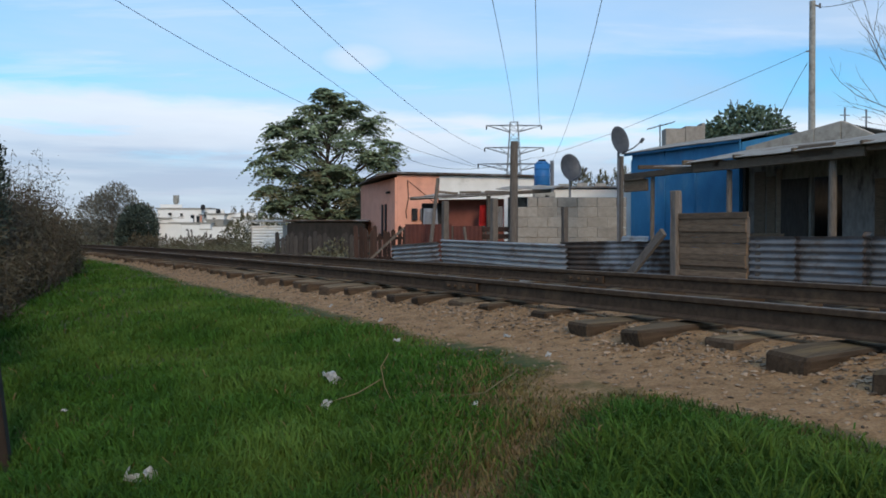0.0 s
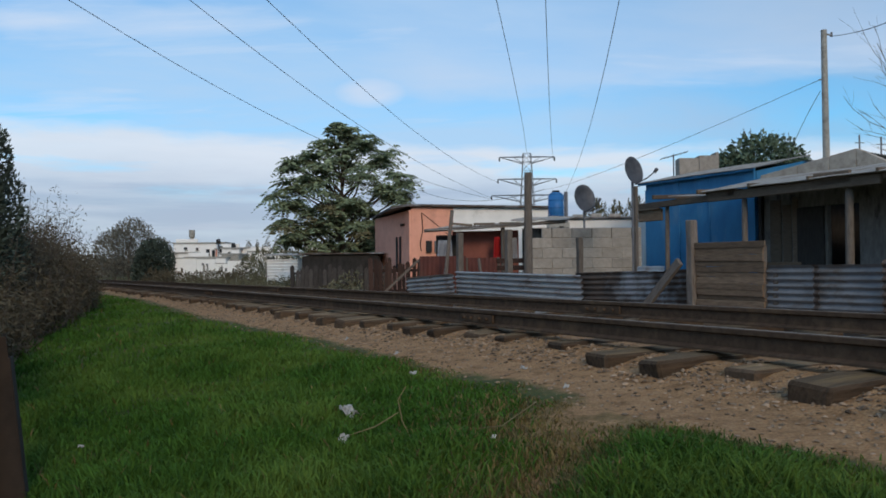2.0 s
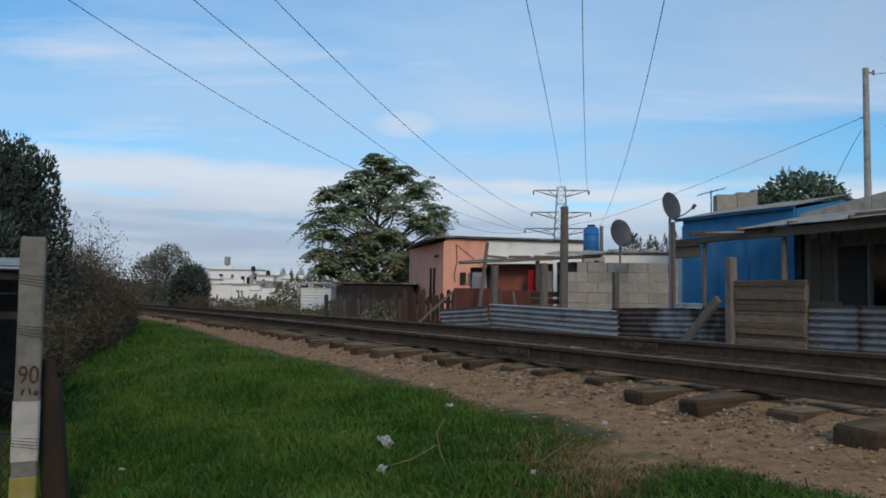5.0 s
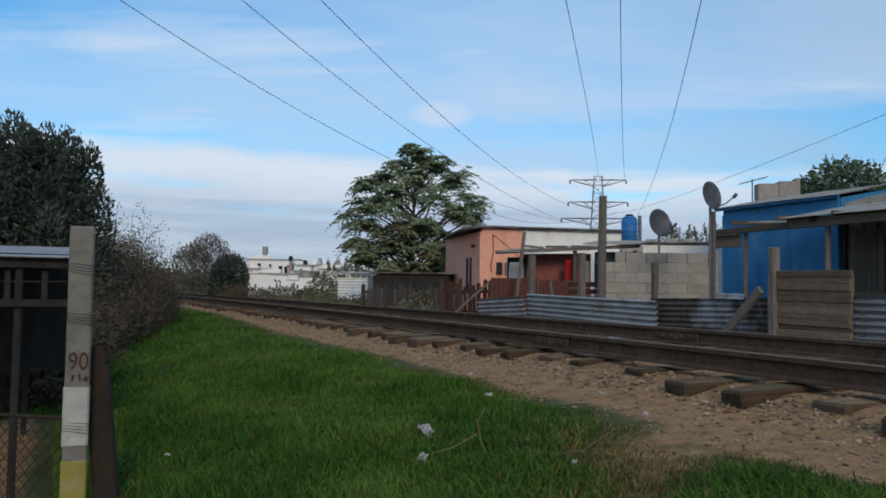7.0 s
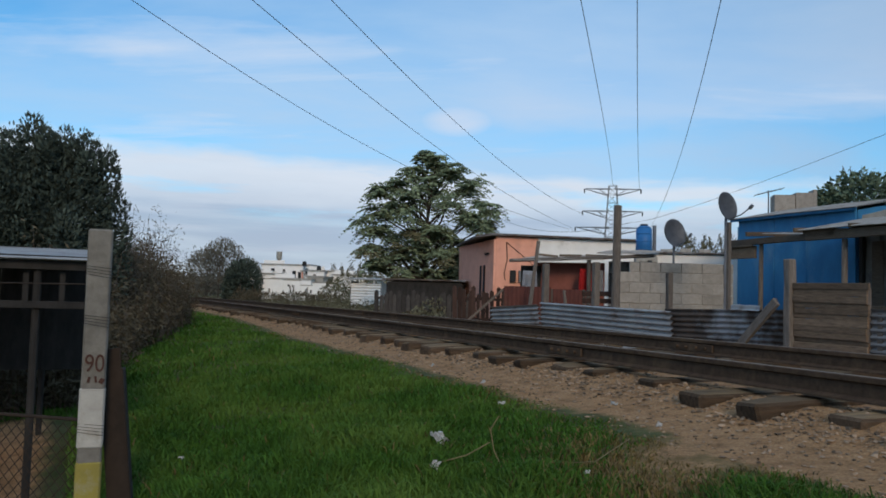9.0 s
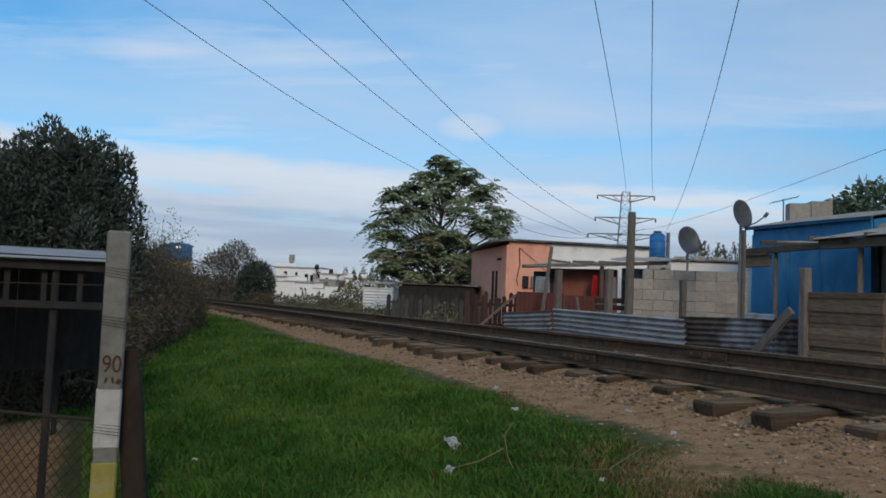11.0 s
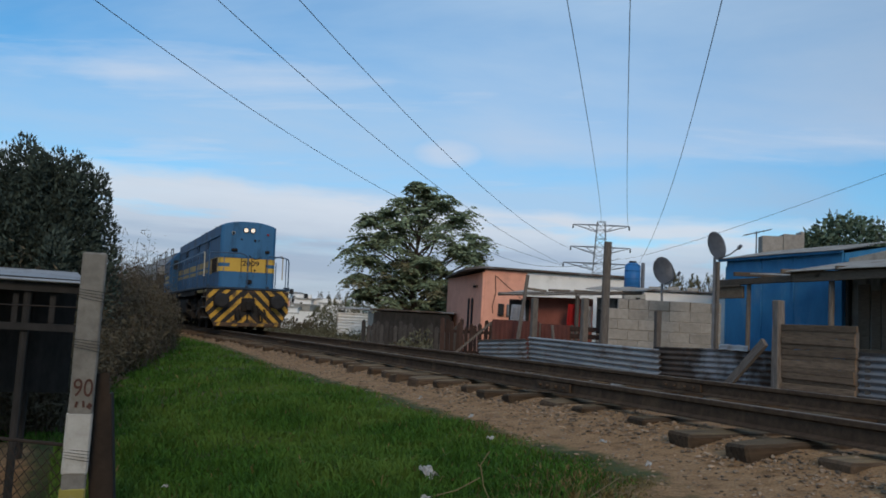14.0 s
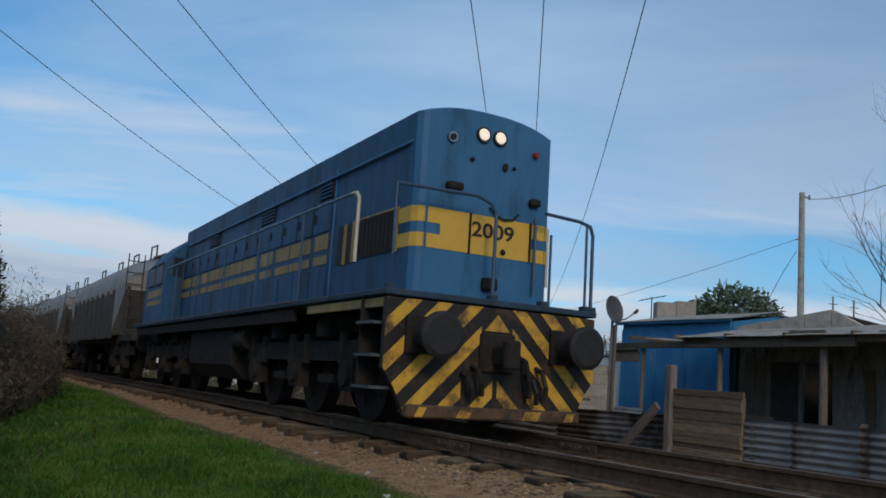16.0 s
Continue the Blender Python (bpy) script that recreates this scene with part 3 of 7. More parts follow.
def build_locomotive():
    loco = empty("locomotive", at_track(1.41, 0), "faded blue diesel locomotive with yellow band and striped pilot, headlamps lit", "locomotive")
    W, Z0, SH, CR, L = 0.911, 1.36, 3.45, 3.61, 11.2
    # hood: lofted outline, front corners rounded
    bm = bmesh.new()
    rings = []
    for y, inset in ((0.0, 0.10), (0.03, 0.045), (0.10, 0.0), (0.9, 0.0), (2.4, 0.0), (L, 0.0)):
        pts = hood_outline(W - inset, Z0, SH, CR - inset * 0.35)
        rings.append([bm.verts.new((x, y, z)) for x, z in pts])
    bm.faces.new(rings[0][::-1])
    bm.faces.new(rings[-1])
    for ra, rb in zip(rings, rings[1:]):
        for i in range(len(ra) - 1):
            f = bm.faces.new((ra[i], ra[i + 1], rb[i + 1], rb[i]))
            f.smooth = 2 <= i < len(ra) - 3
    bmesh.ops.recalc_face_normals(bm, faces=bm.faces)
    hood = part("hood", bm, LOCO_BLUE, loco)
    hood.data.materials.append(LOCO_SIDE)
    # side faces behind the front corner take the darker blue
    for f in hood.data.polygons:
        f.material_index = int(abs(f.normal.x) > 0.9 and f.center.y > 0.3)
    # roof: raised hatch panels and seams
    for y0, y1, h in ((2.7, 5.4, 0.045), (5.6, 8.2, 0.06), (8.35, 10.9, 0.045)):
        bm = bmesh.new()
        slab(bm, [(x * 0.84, z + h) for x, z in hood_outline(W, SH - 0.03, SH - 0.01, CR)[1:-1]] + [(W * 0.84, SH - 0.2), (-W * 0.84, SH - 0.2)], y0, y1)
        part("roof_hatch", bm, LOCO_BLUE, loco)
    for y in (3.9, 6.4, 6.9, 7.5):
        bm = bmesh.new()
        rod(bm, (-0.45, y, CR - 0.02), (-0.45, y, CR + 0.14), 0.07, seg=12)
        part("exhaust_vent", bm, UNDER, loco)
    # yellow band on the front, with its blue notches, and round the corners
    t = 0.006
    fw = W - 0.105
    for x0, x1, z0, z1 in ((-fw, fw, 2.20, 2.375), (-fw, fw, 1.925, 2.08), (-fw + 0.21, fw - 0.21, 2.08, 2.20)):
        panel("front_band", ((x0 + x1) / 2, -t / 2, (z0 + z1) / 2), (x1 - x0, t, z1 - z0), LOCO_YELLOW, loco, 0)
    for sx in (-1, 1):
        for z0, z1 in ((2.20, 2.375), (1.925, 2.08)):
            panel("corner_band", (sx * (W + t / 2), 0.245, (z0 + z1) / 2), (t, 0.29, z1 - z0), LOCO_YELLOW, loco, 0)
            bm = bmesh.new()
            quad = [(sx * (fw + 0.004), -0.004), (sx * (W - 0.043), 0.028), (sx * (W + 0.004), 0.1)]
            for (xa, ya), (xb, yb) in zip(quad, quad[1:]):
                vs = [bm.verts.new((xa, ya - 0.004, z0)), bm.verts.new((xb + sx * 0.003, yb, z0)), bm.verts.new((xb + sx * 0.003, yb, z1)), bm.verts.new((xa, ya - 0.004, z1))]
                bm.faces.new(vs)
            part("corner_band", bm, LOCO_YELLOW, loco)
    # side band: broken yellow panels, each between door seams
    rnd = random.Random(3)
    for sx in (-1, 1):
        y = 2.5
        while y < 10.9:
            w = rnd.choice((0.5, 0.62, 0.85))
            for z0, z1 in ((2.15, 2.36), (1.95, 2.07)):
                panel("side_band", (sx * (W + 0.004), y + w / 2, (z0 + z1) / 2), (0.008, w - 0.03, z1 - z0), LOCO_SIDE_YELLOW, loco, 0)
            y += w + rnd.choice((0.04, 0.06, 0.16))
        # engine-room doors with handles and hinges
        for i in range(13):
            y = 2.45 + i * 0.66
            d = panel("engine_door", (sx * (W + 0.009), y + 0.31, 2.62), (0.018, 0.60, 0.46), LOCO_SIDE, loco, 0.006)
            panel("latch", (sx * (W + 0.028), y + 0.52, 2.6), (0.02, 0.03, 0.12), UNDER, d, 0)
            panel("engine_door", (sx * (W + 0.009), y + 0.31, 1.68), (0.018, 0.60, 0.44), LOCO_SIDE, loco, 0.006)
        for y, w in ((2.65, 0.5), (5.2, 0.7), (8.6, 0.7)):
            g = panel("louvre", (sx * (W + 0.012), y, 2.98), (0.024, w, 0.3), UNDER, loco, 0.006)
            for k in range(5):
                panel("louvre_slat", (sx * (W + 0.03), y, 2.87 + k * 0.055), (0.02, w - 0.06, 0.02), LOCO_SIDE, g, 0)
        # radiator grille near the end, with cream frame
        gr = panel("radiator_grille", (sx * (W + 0.008), 0.98, 2.14), (0.016, 1.12, 0.46), BLACK, loco, 0)
        for yy in np.arange(0.5, 1.5, 0.11):
            panel("grille_bar", (sx * (W + 0.02), yy, 2.14), (0.012, 0.016, 0.44), UNDER, gr, 0)
        for cc, ss in (((sx * (W + 0.014), 0.98, 2.39), (0.028, 1.2, 0.03)), ((sx * (W + 0.014), 0.40, 2.14), (0.028, 0.03, 0.5)), ((sx * (W + 0.014), 1.60, 2.14), (0.028, 0.09, 0.52))):
            panel("grille_frame", cc, ss, LOCO_SIDE_YELLOW, gr, 0.004)
        for yy in (1.76, 2.05):
            panel("vent_slot", (sx * (W + 0.006), yy, 2.14), (0.012, 0.16, 0.5), BLACK, loco, 0)
        panel("vent_post", (sx * (W + 0.010), 1.90, 2.14), (0.02, 0.07, 0.52), LOCO_SIDE_YELLOW, loco, 0)
        # conduit under the roof edge and a seam strip
        bm = bmesh.new()
        tube(bm, [(sx * (W - 0.02), 0.16, 3.13), (sx * (W + 0.03), 0.26, 3.10), (sx * (W + 0.03), 2.5, 3.10), (sx * (W + 0.03), 10.8, 3.10)], 0.022)
        part("conduit", bm, LOCO_BLUE, loco)
        panel("seam_strip", (sx * (W + 0.008), 2.34, 2.35), (0.016, 0.05, 1.75), LOCO_BLUE, loco, 0.003)
        panel("seam_strip", (sx * (W + 0.008), 5.05, 2.35), (0.016, 0.05, 1.75), LOCO_BLUE, loco, 0.003)
    # headlamps
    for x in (-0.112, 0.112):
        bm = bmesh.new()
        rod(bm, (x, 0.04, 3.307), (x, -0.035, 3.307), 0.092, seg=24)
        lamp = part("headlamp", bm, LAMP_RIM, loco)
        bm = bmesh.new()
        rod(bm, (x, -0.03, 3.307), (x, -0.046, 3.307), 0.074, 0.06, seg=24)
        part("lens", bm, HEADLIGHT, lamp)
    for x in (-0.52, 0.62):
        bm = bmesh.new()
        rod(bm, (x, 0.03, 3.20), (x, -0.04, 3.20), 0.062 if x < 0 else 0.04, seg=18)
        lamp = part("marker_lamp", bm, CHROME if x < 0 else MARKER_RED, loco, "chrome-rimmed dark lamp" if x < 0 else "small red lamp")
        bm = bmesh.new()
        rod(bm, (x, -0.035, 3.20), (x, -0.055, 3.20), 0.036 if x < 0 else 0.028, seg=14)
        part("lens", bm, DARK_GLASS if x < 0 else MARKER_RED, lamp)
    # brackets, hooks, hand grips on the front sheet
    for c, s in (((-0.47, -0.05, 2.64), (0.2, 0.1, 0.09)), ((0.62, -0.05, 2.62), (0.14, 0.08, 0.09)), ((-0.24, -0.02, 3.0), (0.07, 0.04, 0.05)), ((0.20, -0.03, 2.98), (0.06, 0.06, 0.09)), ((0.33, -0.02, 2.99), (0.06, 0.04, 0.04)), ((0.23, -0.02, 1.99), (0.07, 0.04, 0.07)), ((0.05, -0.05, 1.60), (0.18, 0.10, 0.14))):
        panel("bracket", c, s, UNDER, loco, 0.02)
    for x in (-0.22, 0.12, 0.60, -0.78):
        panel("seam_bar", (x, -0.012, 2.15), (0.022, 0.024, 0.46), UNDER if x > -0.5 else LOCO_BLUE, loco, 0)
    bm = bmesh.new()
    tube(bm, [(0.02, -0.02, 2.48), (0.10, -0.03, 2.40), (0.22, -0.03, 2.36), (0.34, -0.03, 2.38), (0.42, -0.02, 2.46)], 0.012)
    part("hanging_chain", bm, UNDER, loco)
    text_mesh("running_number", "2009", 0.235, 0.003, BLACK, loco, pose(0.09, -0.010, 2.20, 90, 0, 0) @ Matrix.Diagonal((1.22, 1, 1, 1)))
    # platform with pale edge, steps
    bm = bmesh.new()
    box(bm, (0, 6.9, 1.365), (2.716, 14.5, 0.07))
    bevel(bm, 0.012)
    part("platform", bm, DECK, loco, "grimy dark blue deck edge")
    for sx in (-1, 1):
        panel("platform_edge", (sx * 1.365, 8.2, 1.395), (0.014, 11.4, 0.03), STEP_EDGE, loco, 0)
        panel("sill", (sx * 1.30, 0.85, 1.26), (0.05, 2.2, 0.10), LOCO_SIDE_YELLOW, loco, 0.006)
        panel("sill", (sx * 1.28, 8.2, 1.22), (0.06, 11.4, 0.16), UNDER, loco, 0.006)
        for z, y in ((1.05, 0.0), (0.72, -0.02), (0.40, -0.04)):
            bm = bmesh.new()
            box(bm, (sx * 1.27, 0.0, z), (0.26, 0.42, 0.025))
            s = part("step", bm, UNDER, loco)
            panel("step_edge", (sx * 1.405, 0.0, z), (0.012, 0.43, 0.03), STEP_EDGE, s, 0)
            panel("step_edge", (sx * 1.27, -0.215, z), (0.26, 0.012, 0.03), STEP_EDGE, s, 0)
        panel("step_hanger", (sx * 1.25, 0.22, 0.85), (0.22, 0.03, 0.95), UNDER, loco, 0)
    for x in (-1.28, -0.05, 0.62, 1.22, 1.31):
        panel("rail_foot", (x, -0.28, 1.42), (0.10, 0.10, 0.07), DECK, loco, 0.01)
    # pilot plate with chevrons
    outline = [(-1.33, 1.31), (1.33, 1.31), (1.33, 0.60), (1.20, 0.42), (1.06, 0.16), (-1.06, 0.16), (-1.20, 0.42), (-1.33, 0.60)]
    bm = bmesh.new()
    slab(bm, outline, -0.34, -0.26)
    pilot = part("pilot", bm, PILOT_BLACK, loco)
    for sx in (-1, 1):
        half = clip_poly(outline, sx, 0, 0.03)
        for k in range(-2, 9):
            c = 0.02 + k * 0.37
            s = clip_poly(clip_poly(half, sx, 1, c), -sx, -1, -(c + 0.175))
            if len(s) > 2:
                if k in (2, 3):  # worn away round the coupler
                    s = clip_poly(s, sx, 0, 0.42 if k == 2 else 0.20)
                if len(s) < 3:
                    continue
                bm = bmesh.new()
                slab(bm, s, -0.346, -0.338)
                part("stripe", bm, STRIPE_YELLOW, pilot)
    lip = panel("pilot_lip", (0, -0.38, 0.19), (2.16, 0.14, 0.13), LIP_RUST, loco, 0.02, "rust-brown scraped steel")
    for x, w in ((-0.93, 0.14), (-0.42, 0.20), (0.42, 0.26), (0.93, 0.16)):
        bm = bmesh.new()
        slab(bm, [(x - w / 2, 0.14), (x + w / 2 - 0.05, 0.14), (x + w / 2, 0.235), (x - w / 2 + 0.05, 0.235)], -0.455, -0.449)
        part("worn_stripe", bm, STRIPE_YELLOW, lip)
    bm = bmesh.new()
    slab(bm, [(-0.16, 1.06), (0.16, 1.06), (0.0, 1.24)], -0.352, -0.338)
    part("stripe", bm, STRIPE_YELLOW, pilot)
    # buffers, coupler, hoses
    for sx in (-1, 1):
        bm = bmesh.new()
        rod(bm, (sx * 0.90, -0.34, 0.95), (sx * 0.90, -0.72, 0.95), 0.16, 0.11, seg=18)
        box(bm, (sx * 0.90, -0.36, 0.95), (0.42, 0.05, 0.38))
        b = part("buffer", bm, UNDER, loco)
        bm = bmesh.new()
        rod(bm, (sx * 0.90, -0.72, 0.95), (sx * 0.90, -0.76, 0.95), 0.235, 0.235, seg=30)
        rod(bm, (sx * 0.90, -0.76, 0.95), (sx * 0.90, -0.785, 0.95), 0.235, 0.19, seg=30)
        part("buffer_head", bm, BLACK, b)
    bm = bmesh.new()
    box(bm, (0, -0.36, 0.83), (0.44, 0.06, 0.42))
    box(bm, (0, -0.50, 0.80), (0.16, 0.34, 0.20))
    rod(bm, (-0.02, -0.66, 0.66), (-0.02, -0.66, 0.96), 0.10, seg=12)
    bevel(bm, 0.02)
    part("coupler", bm, UNDER, loco)
    for x, z, d in ((-0.30, 0.68, 0.3), (-0.42, 0.60, 0.25), (0.30, 0.80, 0.42), (0.40, 0.62, 0.30), (0.52, 0.70, 0.34)):
        bm = bmesh.new()
        tube(bm, [(x, -0.35, z), (x + 0.01, -0.46, z - 0.04), (x + 0.04, -0.50, z - d * 0.6), (x + 0.08, -0.44, z - d)], 0.028, 8)
        part("brake_hose", bm, UNDER if x < 0.35 else PILOT_BLACK, loco)
    # handrails
    def rail(pts, material, r=0.021):
        bm = bmesh.new()
        tube(bm, pts, r, 8)
        for p in pts[1:-1]:
            bmesh.ops.create_uvsphere(bm, u_segments=8, v_segments=5, radius=r, matrix=Matrix.Translation(p))
        part("handrail", bm, material, loco)

    rail([(-1.28, -0.28, 2.50), (-0.30, -0.28, 2.52), (-0.12, -0.28, 2.46), (-0.05, -0.28, 2.36), (-0.05, -0.28, 1.40)], RAIL_PAINT)
    rail([(0.62, -0.28, 2.46), (1.12, -0.28, 2.44), (1.27, -0.28, 2.40), (1.31, -0.28, 2.30), (1.31, -0.28, 1.40)], RAIL_PAINT)
    rail([(1.22, -0.28, 2.42), (1.22, -0.28, 1.40)], RAIL_PAINT, 0.016)
    rail([(0.95, 0.05, 2.30), (0.95, 0.05, 1.40)], RAIL_PAINT, 0.016)
    rail([(0.64, -0.06, 2.46), (0.64, -0.06, 1.55)], RAIL_PAINT, 0.016)
    rail([(-1.28, -0.28, 2.50), (-1.28, -0.28, 1.75)], RAIL_PAINT, 0.014)
    for sx in (-1, 1):
        rail([(sx * 1.31, 0.62, 1.75), (sx * 1.31, 0.62, 2.48), (sx * 1.31, 0.70, 2.55), (sx * 1.31, 0.82, 2.56)], RAIL_CREAM)
        rail([(sx * 1.31, 0.82, 2.56), (sx * 1.31, 1.7, 2.56), (sx * 1.31, 11.0, 2.56)], RAIL_PALE, 0.019)
        for y in (2.4, 4.3, 6.2, 8.1, 10.0):
            rail([(sx * 1.31, y, 1.40), (sx * 1.31, y, 2.56)], RAIL_PAINT, 0.014)
    # full-width cab with a rounded roof that falls away at the end
    bm = bmesh.new()
    rings = []
    for y, w, drop in ((11.2, 1.27, 0.06), (11.25, 1.29, 0.04), (13.1, 1.29, 0.05), (13.6, 1.27, 0.20), (13.9, 1.22, 0.42)):
        rings.append([bm.verts.new((x, y, z)) for x, z in hood_outline(w, 1.40, 2.80 - drop * 0.6, 3.60 - drop)])
    bm.faces.new(rings[0][::-1])
    bm.faces.new(rings[-1])
    for ra, rb in zip(rings, rings[1:]):
        for i in range(len(ra) - 1):
            bm.faces.new((ra[i], ra[i + 1], rb[i + 1], rb[i])).smooth = 1 <= i < len(ra) - 2
    bmesh.ops.recalc_face_normals(bm, faces=bm.faces)
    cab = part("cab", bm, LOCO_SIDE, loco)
    for sx in (-1, 1):
        for y in (11.85, 12.75):
            w = panel("cab_window", (sx * 1.285, y, 2.50), (0.03, 0.56, 0.42), DARK_GLASS, cab, 0)
            for cc, ss in (((sx * 1.295, y, 2.73), (0.03, 0.64, 0.035)), ((sx * 1.295, y, 2.27), (0.03, 0.64, 0.035))):
                panel("window_frame", cc, ss, UNDER, w, 0)
        panel("cab_door", (sx * 1.275, 13.35, 2.1), (0.02, 0.40, 1.3), LOCO_SIDE, cab, 0.006)
        for z0, z1 in ((2.00, 2.16), (1.82, 1.92)):
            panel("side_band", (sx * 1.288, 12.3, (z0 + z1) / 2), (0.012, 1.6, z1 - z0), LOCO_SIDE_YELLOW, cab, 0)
    for x in (-1.06, 1.06):
        panel("front_window", (x, 11.19, 2.65), (0.20, 0.02, 0.42), DARK_GLASS, cab, 0)
    # underframe, fuel tank, bogies
    panel("underframe", (0, 6.9, 1.16), (1.6, 14.3, 0.26), UNDER, loco, 0.02)
    bm = bmesh.new()
    slab(bm, [(-1.2, 1.1), (1.2, 1.1), (1.2, 0.55), (0.95, 0.32), (-0.95, 0.32), (-1.2, 0.55)], 5.6, 8.5)
    part("fuel_tank", bm, UNDER, loco)
    for sx in (-1, 1):
        bm = bmesh.new()
        rod(bm, (sx * 1.1, 4.9, 0.95), (sx * 1.1, 5.5, 0.95), 0.16, seg=14)
        part("air_reservoir", bm, UNDER, loco)
    bogie(loco, 2.75, 3, 0.48)
    bogie(loco, 11.2, 3, 0.48)
    return loco


def build_wagon():
    wg = empty("hopper_wagon", at_track(20, 0), "dusty grey round-topped hopper wagon with roof walkway", "wagon", "wagons of the train")
    # hull: sections along the wagon, raked ends
    bm = bmesh.new()
    rings = []
    for y, f in ((0.5, 0.0), (0.55, 0.02), (2.0, 1.0), (10.0, 1.0), (11.45, 0.02), (11.5, 0.0)):
        z0 = 2.35 - 1.15 * f
        top = 3.0 + 0.45 * f if f < 0.5 else 3.45
        ring = [(-1.38, z0)]
        for i in range(13):
            a = math.pi * (1 - i / 12)
            ring.append((1.40 * math.cos(a), 2.45 + (top - 2.45) * math.sin(a) ** 0.8))
        ring.append((1.38, z0))
        rings.append([bm.verts.new((x, y, z)) for x, z in ring])
    bm.faces.new(rings[0][::-1])
    bm.faces.new(rings[-1])
    for ra, rb in zip(rings, rings[1:]):
        for i in range(len(ra)):
            f = bm.faces.new((ra[i], ra[(i + 1) % len(ra)], rb[(i + 1) % len(ra)], rb[i]))
            f.smooth = 0 < i < 13
    bmesh.ops.recalc_face_normals(bm, faces=bm.faces)
    part("hull", bm, WAGON_GREY, wg)
    for sx in (-1, 1):
        # lower side far darker than the hull above it
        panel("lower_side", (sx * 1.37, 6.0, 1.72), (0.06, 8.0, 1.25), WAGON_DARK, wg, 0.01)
        for i in range(9):
            panel("rib", (sx * 1.41, 2.0 + i * 1.0, 1.75), (0.08, 0.09, 1.35), WAGON_DARK, wg, 0.006)
        for y in (0.55, 11.45):
            panel("end_post", (sx * 1.3, y, 1.8), (0.1, 0.12, 1.3), WAGON_DARK, wg, 0.006)
        bm = bmesh.new()
        for z in np.arange(1.3, 3.2, 0.3):
            rod(bm, (sx * 1.40, 0.42, z), (sx * 1.0, 0.42, z), 0.013, seg=6)
        for x in (1.40, 1.0):
            rod(bm, (sx * x, 0.42, 1.2), (sx * x, 0.42, 3.3), 0.016, seg=6)
        part("ladder", bm, WAGON_DARK, wg)
    bm = bmesh.new()
    box(bm, (0, 6.0, 3.50), (0.7, 9.6, 0.04))
    for y in np.arange(1.6, 10.6, 1.2):
        box(bm, (0, y, 3.46), (0.9, 0.05, 0.06))
    part("roof_walkway", bm, WAGON_DARK, wg)
    for y in (1.3, 3.9, 6.6, 10.1):
        for x in (-0.55, 0.55):
            bm = bmesh.new()
            tube(bm, [(x, y, 3.35), (x, y, 3.72), (x, y + 0.75, 3.72), (x, y + 0.75, 3.35)], 0.024)
            part("walkway_rail", bm, WAGON_DARK, wg)
    for y in (3.0, 6.0, 9.0):
        bm = bmesh.new()
        rod(bm, (0, y, 3.44), (0, y, 3.60), 0.32, 0.30, seg=18)
        part("hatch", bm, WAGON_GREY, wg)
    for y in (3.8, 8.2):
        bm = bmesh.new()
        vs = box(bm, (0, y, 0.95), (1.5, 1.6, 0.6))
        for q in vs:
            if q.co.z < 0.9:
                q.co.x *= 0.5
                q.co.y = y + (q.co.y - y) * 0.5
        part("hopper_chute", bm, WAGON_DARK, wg)
    panel("frame", (0, 6.0, 1.12), (2.3, 11.8, 0.2), WAGON_DARK, wg, 0.01)
    for y0, y1 in ((0.1, -0.35), (11.9, 12.35)):
        bm = bmesh.new()
        rod(bm, (0, y0, 0.98), (0, y1, 0.98), 0.09, seg=8)
        part("coupler", bm, UNDER, wg)
        for sx in (-0.87, 0.87):
            bm = bmesh.new()
            rod(bm, (sx, y0, 0.98), (sx, (y0 + y1) / 2, 0.98), 0.1, seg=12)
            rod(bm, (sx, (y0 + y1) / 2, 0.98), (sx, (y0 + y1) / 2 + (0.05 if y1 > y0 else -0.05), 0.98), 0.22, seg=18)
            part("buffer", bm, UNDER, wg)
    bogie(wg, 2.0, 2, 0.42)
    bogie(wg, 10.0, 2, 0.42)
    return wg


TRAIN = [(build_locomotive(), 0.0)]
wagon = build_wagon()
TRAIN.append((wagon, 14.7))
FIRST_WHEELS = list(WHEELS)
for i in range(1, 6):
    TRAIN.append((copy_thing(wagon, at_track(20 + 12.6 * i, 0)), 14.7 + 12.6 * i))


# ---- fences and yards beyond the track ----
def corrugated(name, length, height, pitch, amp, material, parent=None, m=None, ridges="along", sag=0.0, seed=0):
    """A wavy iron sheet in the local yz plane, z up from 0, y from 0 to length; 3 mm thick. ridges: along y, or up."""
    rnd = random.Random(seed)
    span = height if ridges == "along" else length
    n = max(8, int(span / pitch * 8))
    other = 6
    verts, faces = [], []
    wob = [rnd.uniform(-1, 1) * 0.012 for _ in range(other + 1)]
    for side in (0.0, 0.003):
        for j in range(other + 1):
            for i in range(n + 1):
                u, w = i / n * span, j / other
                x = amp * math.sin(u / pitch * 2 * math.pi) + side + wob[j]
                if ridges == "along":
                    verts.append((x, w * length, u + sag * math.sin(w * math.pi)))
                else:
                    verts.append((x, u, w * height))
    row, layer = n + 1, (n + 1) * (other + 1)
    for L in range(2):
        for j in range(other):
            for i in range(n):
                a = L * layer + j * row + i
                q = (a, a + 1, a + row + 1, a + row)
                faces.append(q if L == 0 else q[::-1])
    ob = raw(name, verts, faces, material, parent, True)
    if m is not None:
        ob.matrix_basis = m
    return ob


